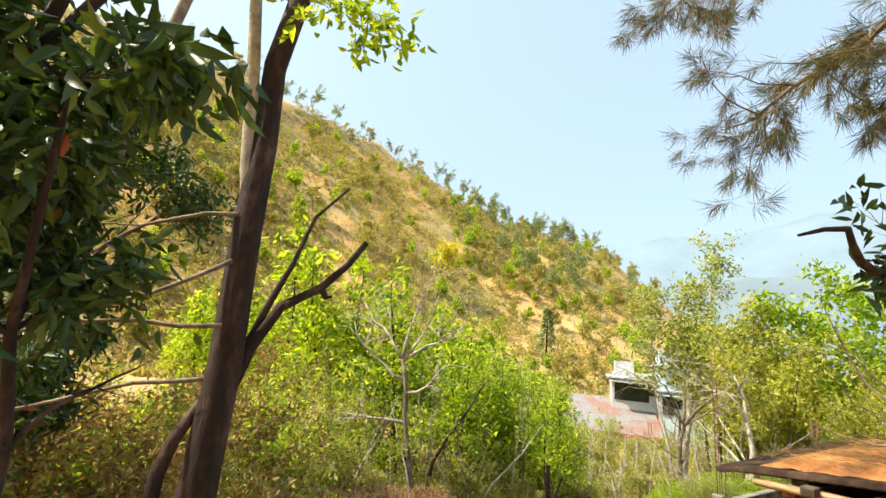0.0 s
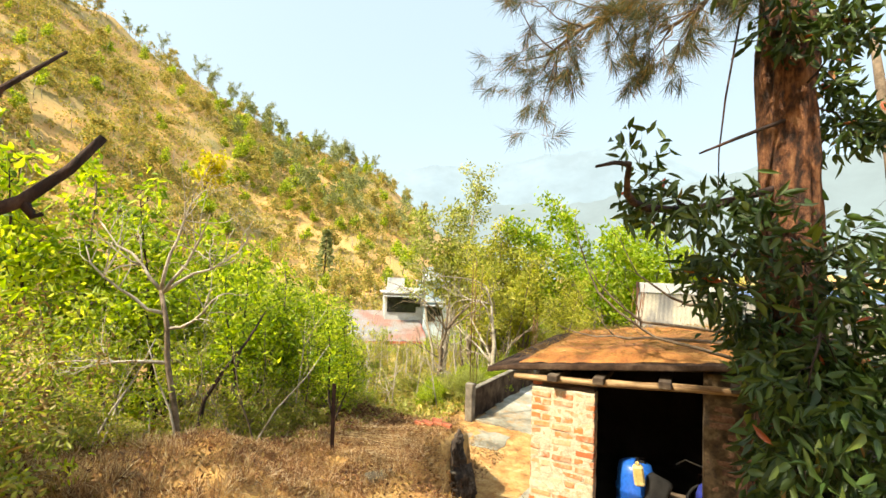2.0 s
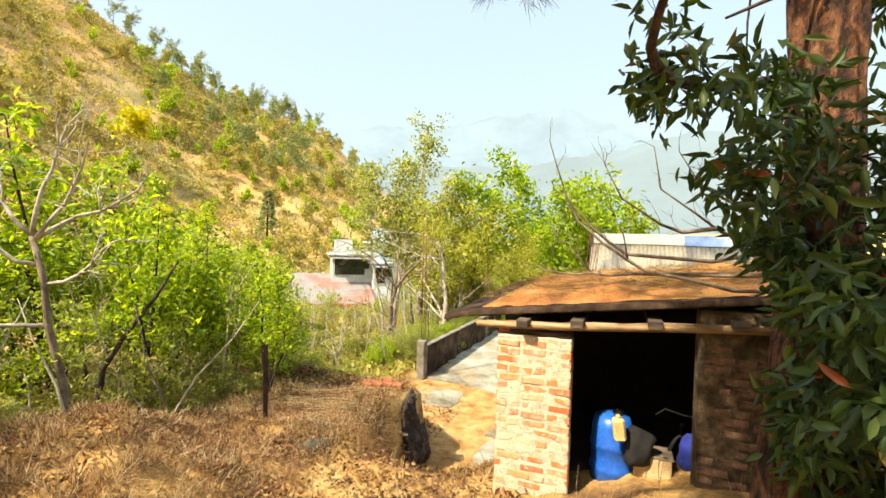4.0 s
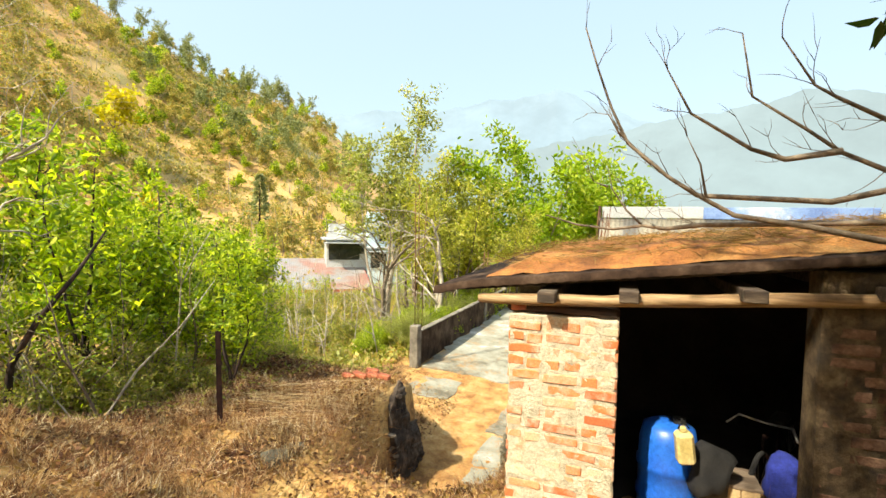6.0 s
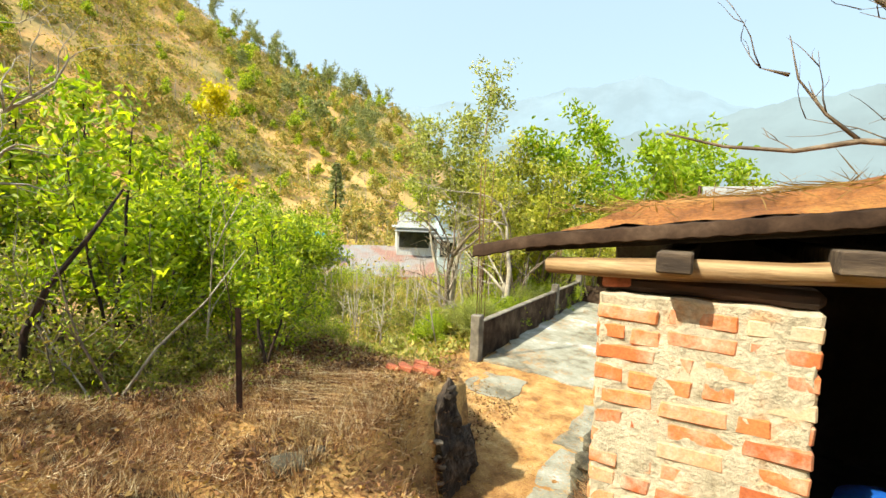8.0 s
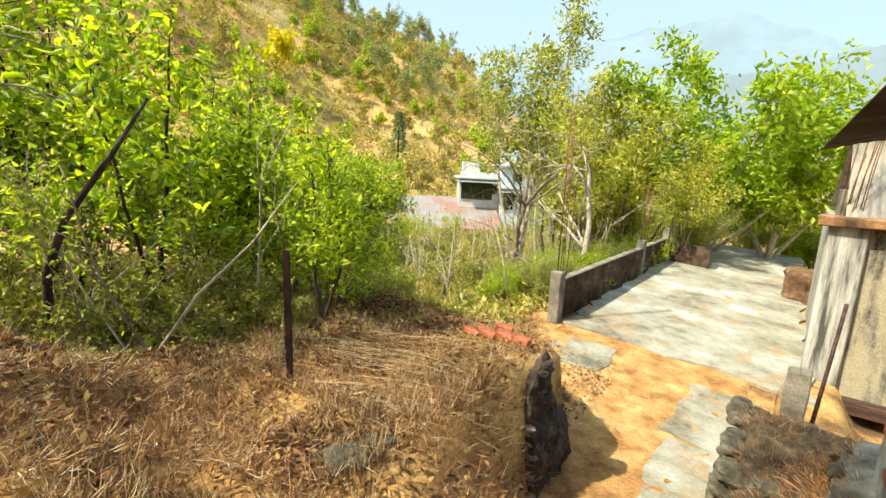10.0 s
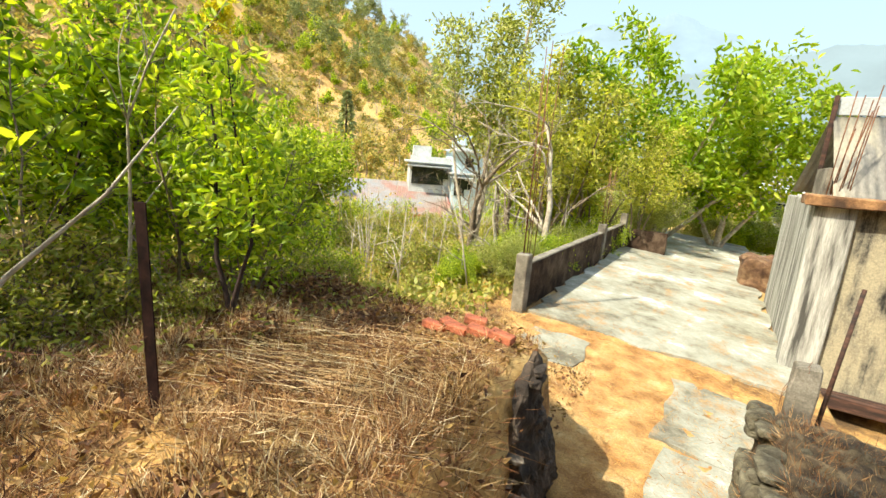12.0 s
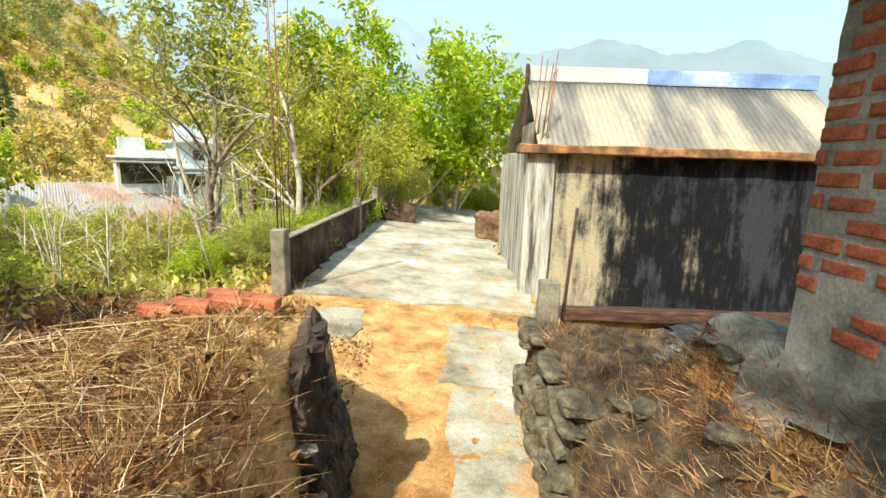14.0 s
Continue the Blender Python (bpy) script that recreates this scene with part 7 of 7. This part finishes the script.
def far_woods():
    """The trees of the far slopes, past counting: one joined mesh for each kind of tree."""
    for kind in (t_olive, t_green, t_lime, t_ridge):
        crown = next(c for c in kind.children if c.name.startswith("crown")).data
        co = np.empty(len(crown.vertices) * 3)
        crown.vertices.foreach_get("co", co)
        co = co.reshape(-1, 3)
        out = []
        for t_, x, y, rz, sc in FAR:
            if t_ is kind:
                c_, s_ = math.cos(radians(rz)), math.sin(radians(rz))
                R = np.array([[c_, -s_, 0], [s_, c_, 0], [0, 0, 1]]) * sc
                out.append(co @ R.T + vec((x, y, float(ground_z(x, y)))))
        if not out:
            continue
        V = np.concatenate(out)
        n = len(V) // 4
        me = bpy.data.meshes.new("far_woods")
        me.vertices.add(len(V))
        me.vertices.foreach_set("co", V.ravel())
        me.loops.add(4 * n)
        me.loops.foreach_set("vertex_index", np.arange(4 * n))
        me.polygons.add(n)
        me.polygons.foreach_set("loop_start", np.arange(n) * 4)
        me.polygons.foreach_set("loop_total", np.full(n, 4))
        me.update(calc_edges=True)
        o = link("far_woods", me, crown.materials[0])
        tagged(o, "open woods of olive and green trees on the far slope", "woods", kind="stuff")


far_woods()


def scrub_cover():
    """Low bushes and dry tussocks over the far slopes, past counting."""
    rng = np.random.default_rng(95)
    n = 15000
    a = rng.uniform(-48, 20, n)
    rmax = np.interp(a, AZ, RIDGE_R)
    r = 58 + (rmax - 58) * rng.uniform(0, 1, n) ** 0.8
    x, y = 1 + r * np.sin(np.radians(a)), 1 + r * np.cos(np.radians(a))
    keep = wobble(x, y, 0.09, 8.0) + rng.normal(size=n) * 0.5 > -0.2
    x, y, r = x[keep], y[keep], r[keep]
    size = rng.uniform(0.35, 1.3, len(x)) * np.where(rng.uniform(size=len(x)) < 0.2, 1.7, 1.0)
    per = 22
    C = np.stack([x, y, ground_z(x, y) + size * 0.55], -1)
    P = np.repeat(C, per, 0) + rng.normal(size=(len(x) * per, 3)) * np.repeat(size, per)[:, None] * vec((0.55, 0.55, 0.45))
    D = rng.normal(size=P.shape) + vec((0, 0, 0.5))
    o = link("hillside_scrub", leaves_mesh("hillside_scrub", P, D, 0.55, 0.34, rng), SCRUB)
    tagged(o, "dry olive and brown scrub covering the hillside", "scrub", kind="stuff")
    # thin bare stems standing among it
    n = 700
    a = rng.uniform(-45, 20, n)
    rmax = np.interp(a, AZ, RIDGE_R)
    r = 66 + (rmax - 66) * rng.uniform(0, 1, n)
    x, y = 1 + r * np.sin(np.radians(a)), 1 + r * np.cos(np.radians(a))
    z = ground_z(x, y)
    lines = []
    for i in range(n):
        h = rng.uniform(1.5, 4.5)
        lines.append(([(x[i], y[i], z[i] - 0.2), (x[i] + rng.normal() * 0.15, y[i], z[i] + h * 0.6), (x[i] + rng.normal() * 0.4, y[i], z[i] + h)], [0.07, 0.05, 0.02]))
    o = link("bare_saplings", tubes_mesh("bare_saplings", lines), M_BARKPALE)
    tagged(o, "thin bare grey saplings standing on the hillside", "saplings", kind="stuff")


scrub_cover()


# ---------------------------------------------------------------- dry grass and straw
def straw_cover():
    rng = np.random.default_rng(99)
    def field(n, x0, x1, y0, y1, length, width, upright, name, label, pick, lift=-0.01):
        x, y = rng.uniform(x0, x1, n), rng.uniform(y0, y1, n)
        s, w = to_sw(x, y)
        keep = pick(s, w, x, y) & (wobble(x, y, 1.9, 3.0) + rng.normal(size=n) * 0.5 > -0.45)
        x, y = x[keep], y[keep]
        P = np.stack([x, y, ground_z(x, y) + lift], -1)
        up = np.abs(rng.normal(size=len(x))) * upright
        D = np.stack([rng.normal(size=len(x)), rng.normal(size=len(x)), up], -1)
        o = link(name, leaves_mesh(name, P, D, length, width, rng, 0.15), STRAW)
        tagged(o, label, "grass", kind="stuff")
        return o
    terrace = lambda s, w, x, y: ((s < -2.7) | (w < 2.6) | ((s < -2.15) & (w < 3.1))) & ~((s > -0.1) & (w > -0.1)) & (np.hypot(x - 4.5, y - 2.1) > 0.4)
    field(70000, -4.0, 8.0, 3.2, 14.0, 0.13, 0.005, 0.9, "dry_grass", "matted dry straw-coloured grass on the terrace", terrace)
    field(40000, -4.0, 8.0, 3.2, 14.0, 0.15, 0.006, 1.0, "reddish_grass", "short red-brown dry grass matted on the terrace", terrace).data.materials[0] = RUSTGRASS
    field(4200, -3.5, 5.5, 1.0, 12.0, 0.34, 0.005, 2.6, "tall_dry_grass", "taller dry grass stalks along the path", terrace)
    bank = lambda s, w, x, y: (s > -0.85) & (s < 0.35 + 0.4 * wobble(x, y, 2.4, 1.0)) & (w > 2.3) & (w < 6.0) & ~((s > 0.0) & (w < 4.7))
    rust = lambda s, w, x, y: (s > -0.9) & (s < 0.45 + 0.4 * wobble(x, y, 2.1, 4.0)) & (w > 1.2) & (w < 5.2) & ((w > 3.55) | (s < -0.14))
    field(70000, 4.2, 10.0, 4.2, 9.0, 0.18, 0.005, 1.1, "rusty_grass", "rust-brown dry grass tuft on the rubble bank", rust).data.materials[0] = BANKGRASS
    field(14000, 4.5, 11.0, 4.0, 9.5, 0.24, 0.0045, 0.8, "bank_grass", "tangled dry grass over the rubble bank", bank).data.materials[0] = RUSTGRASS
    path = lambda s, w, x, y: ((s > -2.6) & (s < -0.8) & (w > 2.8) & (w < 8.4)) | ((s > -4.6) & (s < 0) & (w > 8) & (w < 10.5))
    field(30000, 4.0, 11.5, 5.0, 14.0, 0.12, 0.005, 0.15, "path_needles", "orange pine needles strewn over the path", path, 0.045).data.materials[0] = NEEDLEFALL
    edge = lambda s, w, x, y: (s > -3.7) & (s < -2.1) & (w > 0.8) & (w < 3.25)
    field(16000, 2.0, 7.0, 5.5, 10.0, 0.20, 0.006, 0.5, "edge_grass", "dry grass hanging over the terrace edge", edge).data.materials[0] = RUSTGRASS
    near = lambda s, w, x, y: (s < -2.75) & (w < 3.55) & (w > -1.5) & (wobble(x, y, 4.3, 9.0) > -0.22)
    for n_, nm, lb, mt, pile in ((75000, "straw_tangle", "fine tangle of pale dry stems on the terrace", STRAW, 0.07), (40000, "brown_tangle", "fine tangle of red-brown dead stems on the terrace", RUSTGRASS, 0.05)):
        o = field(n_, 0.5, 5.4, 5.5, 10.6, 0.13, 0.0055, 0.55, nm, lb, near)
        o.data.materials[0] = mt
        co = np.empty(len(o.data.vertices) * 3)
        o.data.vertices.foreach_get("co", co)
        co = co.reshape(-1, 3)
        c4 = co.reshape(-1, 4, 3)[:, 0, :]
        heap = np.clip(wobble(c4[:, 0], c4[:, 1], 3.1, 5.0), 0, 1) * pile * 1.6 + rng.uniform(0, pile, len(c4))
        co[:, 2] += np.repeat(heap, 4)
        o.data.vertices.foreach_set("co", co.ravel())
        o.data.update()
    foot = lambda s, w, x, y: (s > -0.34) & (s < 0.03) & (w > 1.0) & (w < 3.6)
    field(60000, 3.8, 6.8, 4.8, 7.2, 0.15, 0.0045, 0.7, "apron_grass", "dead brown grass strewn over the cement apron", foot).data.materials[0] = BANKGRASS
    # long stalks lying in swathes
    n = 480
    hs, hw = rng.normal(-3.75, 0.55, n), rng.normal(2.35, 0.45, n)
    ok = (hs < -2.55) & (hw < 3.4)
    cx, cy = 3.58 + hs[ok] * GU[0] + hw[ok] * GV[0], 4.50 + hs[ok] * GU[1] + hw[ok] * GV[1]
    lines = []
    for i in range(len(cx)):
        a = radians(rng.normal(-38, 11 if i % 4 else 45))
        ln = rng.uniform(0.5, 1.2) if i % 4 else rng.uniform(0.15, 0.5)
        z = float(ground_z(cx[i], cy[i])) + rng.uniform(0.03, 0.16)
        dx, dy = math.cos(a) * ln / 2, math.sin(a) * ln / 2
        lines.append(([(cx[i] - dx, cy[i] - dy, z - 0.03), (cx[i], cy[i], z + 0.012), (cx[i] + dx, cy[i] + dy, z - 0.02)], [0.0024, 0.0022, 0.0012]))
    o = link("straw_heap", tubes_mesh("straw_heap", lines), STRAW)
    tagged(o, "swathe of long dry stalks lying on the terrace", "straw", kind="stuff")
    # upright tufts of dry grass
    for n_, nm, lb, mt in ((760, "golden_tufts", "upright tufts of golden dry grass on the terrace", STRAW), (300, "brown_tufts", "upright tufts of red-brown dead grass on the terrace", BANKGRASS)):
        x, y = rng.uniform(-3.2, 5.2, n_), rng.uniform(4.2, 10.9, n_)
        s, w = to_sw(x, y)
        k = terrace(s, w, x, y) & (s < -2.6) & ~((x > 3.9) & (y > 8.4)) & (wobble(x, y, 1.3, 6.0) * (1 if mt is STRAW else -1) > -0.25)
        x, y = np.repeat(x[k], 46), np.repeat(y[k], 46)
        P = np.stack([x + rng.normal(size=len(x)) * 0.05, y + rng.normal(size=len(x)) * 0.05, np.zeros(len(x))], -1)
        P[:, 2] = ground_z(P[:, 0], P[:, 1]) - 0.01
        D = rng.normal(size=P.shape) * vec((0.5, 0.5, 0.2)) + vec((0, 0, 1.0))
        o = link(nm, leaves_mesh(nm, P, D, 0.24, 0.006, rng, 0.15), mt)
        tagged(o, lb, "grass", kind="stuff")
    # fallen dry leaves
    for n, nm, lb, mt, f0 in ((9000, "fallen_leaves", "brown fallen leaves lying in the dry grass", LEAF_DRY, -9.0), (20000, "dead_leaf_litter", "dark red-brown dead leaves matted between the grass", DEADLEAF, 0.0)):
        x, y = rng.uniform(-3, 7.5, n), rng.uniform(4, 12, n)
        s, w = to_sw(x, y)
        k = terrace(s, w, x, y) & (wobble(x, y, 1.5, 7.0) + 0.25 * rng.normal(size=n) > f0)
        x, y = x[k], y[k]
        P = np.stack([x, y, ground_z(x, y) + rng.uniform(0.01, 0.10, len(x))], -1)
        D = rng.normal(size=P.shape) * vec((1, 1, 0.5))
        o = link(nm, leaves_mesh(nm, P, D, 0.075, 0.036, rng), mt)
        tagged(o, lb, "leaves", kind="stuff")
    # low weeds under the shrubs
    n = 13000
    x, y = rng.uniform(-5, 6.5, n), rng.uniform(7.5, 15, n)
    s, w = to_sw(x, y)
    k = (s < -4.4 - 0.25 * wobble(x, y, 2.2, 6.0)) & (y - 0.25 * x > 8.7)
    x, y = x[k], y[k]
    P = np.stack([x, y, ground_z(x, y) + rng.uniform(0.0, 0.30, len(x)) ** 1.3], -1)
    o = link("undergrowth", leaves_mesh("undergrowth", P, rng.normal(size=P.shape) + vec((0, 0, 0.4)), 0.08, 0.03, rng), LEAF_WEED)
    tagged(o, "low pale green undergrowth below the shrubs", "undergrowth", kind="stuff")



def brush_piles():
    """Heaps of dead brown twigs and leaves lying on the terrace."""
    rng = np.random.default_rng(98)
    for x, y, r, h in ((3.3, 10.6, 0.55, 0.35), (2.9, 9.9, 0.45, 0.16), (3.8, 9.8, 0.5, 0.16), (3.3, 11.3, 0.6, 0.35), (1.2, 9.2, 0.5, 0.2), (0.1, 8.6, 0.5, 0.16), (2.5, 7.6, 0.4, 0.1)):
        e = thing("brush_pile", pose(x, y, float(ground_z(x, y))), "heap of dead brown twigs and leaves in dry grass", "brush", "brush piles")
        spot = lambda q0, q1: vec((q0, q1, float(ground_z(x + q0, y + q1)) - float(ground_z(x, y)) + h * rng.uniform(0.05, 0.9) * math.exp(-(q0 * q0 + q1 * q1) / r / r) + 0.02))
        for i in range(34):
            c = spot(*(rng.normal(size=2) * r * 0.6))
            b = rng.uniform(0, 6.28)
            d = vec((math.cos(b), math.sin(b), rng.normal() * 0.3)) * rng.uniform(0.12, 0.45) * r
            link("twig", tubes_mesh("twig", [([c - d, c + vec((0, 0, 0.02)), c + d], [0.004, 0.0035, 0.002])]), M_BARKTWIG, e)
        P = np.array([spot(*q) for q in rng.normal(size=(int(1500 * r), 2)) * r * vec((0.75, 0.55))])
        link("leaf_litter", leaves_mesh("leaf_litter", P, rng.normal(size=P.shape) * vec((1, 1, 0.5)), 0.085, 0.03, rng), DEADLEAF, e, "crumpled brown dead leaves")


def valley_scrub():
    """Thin weeds, dry bushes and bare saplings on the ground between yard and hamlet."""
    rng = np.random.default_rng(97)
    n = 5200
    a, r = np.radians(rng.uniform(-6, 40, n)), 9 + 52 * rng.uniform(0, 1, n) ** 1.2
    x, y = 2.5 + r * np.sin(a), 4 + r * np.cos(a)
    s, w = to_sw(x, y)
    k = (s < -5.3) & (wobble(x, y, 0.5, 2.0) + rng.normal(size=n) * 0.5 > -0.5)
    x, y, r = x[k], y[k], r[k]
    size = rng.uniform(0.12, 0.42, len(x)) * (0.7 + r / 45)
    per = 24
    C = np.stack([x, y, ground_z(x, y) + size * 0.5], -1)
    P = np.repeat(C, per, 0) + rng.normal(size=(len(x) * per, 3)) * np.repeat(size, per)[:, None] * vec((0.7, 0.7, 0.5))
    cut = rng.uniform(size=len(x)).repeat(per) < 0.55
    for nm, lb, sel, mt in (("valley_weeds", "pale green weeds covering the valley slope", cut, LEAF_WEED), ("valley_brush", "dry olive brush covering the valley slope", ~cut, SCRUB)):
        Q = P[sel]
        o = link(nm, leaves_mesh(nm, Q, rng.normal(size=Q.shape) + vec((0, 0, 0.5)), 0.16, 0.07, rng), mt)
        tagged(o, lb, "weeds", kind="stuff")
    lines = []
    for i in range(210):
        a, r = radians(rng.uniform(2, 42)), rng.uniform(11, 48)
        x, y = 2.5 + r * math.sin(a), 4 + r * math.cos(a)
        if to_sw(x, y)[0] > -5.6:
            continue
        z, h = float(ground_z(x, y)), rng.uniform(0.9, 2.6) * (0.8 + r / 60)
        b = rng.normal(size=2) * 0.22
        lines.append(([(x, y, z - 0.1), (x + b[0] * 0.5, y + b[1] * 0.3, z + h * 0.55), (x + b[0], y + b[1], z + h)], [0.022, 0.016, 0.005]))
        for j in range(3):
            q = rng.uniform(0.4, 0.9)
            d = rng.normal(size=2) * 0.35
            lines.append(([(x + b[0] * q, y + b[1] * q, z + h * q), (x + b[0] * q + d[0] * 0.5, y + b[1] * q + d[1] * 0.5, z + h * (q + 0.1)), (x + b[0] * q + d[0], y + b[1] * q + d[1], z + h * (q + 0.28))], [0.010, 0.007, 0.003]))
    o = link("valley_saplings", tubes_mesh("valley_saplings", lines), M_BARKPALE)
    tagged(o, "thin pale leafless saplings on the valley slope", "saplings", kind="stuff")


valley_scrub()
straw_cover()
brush_piles()
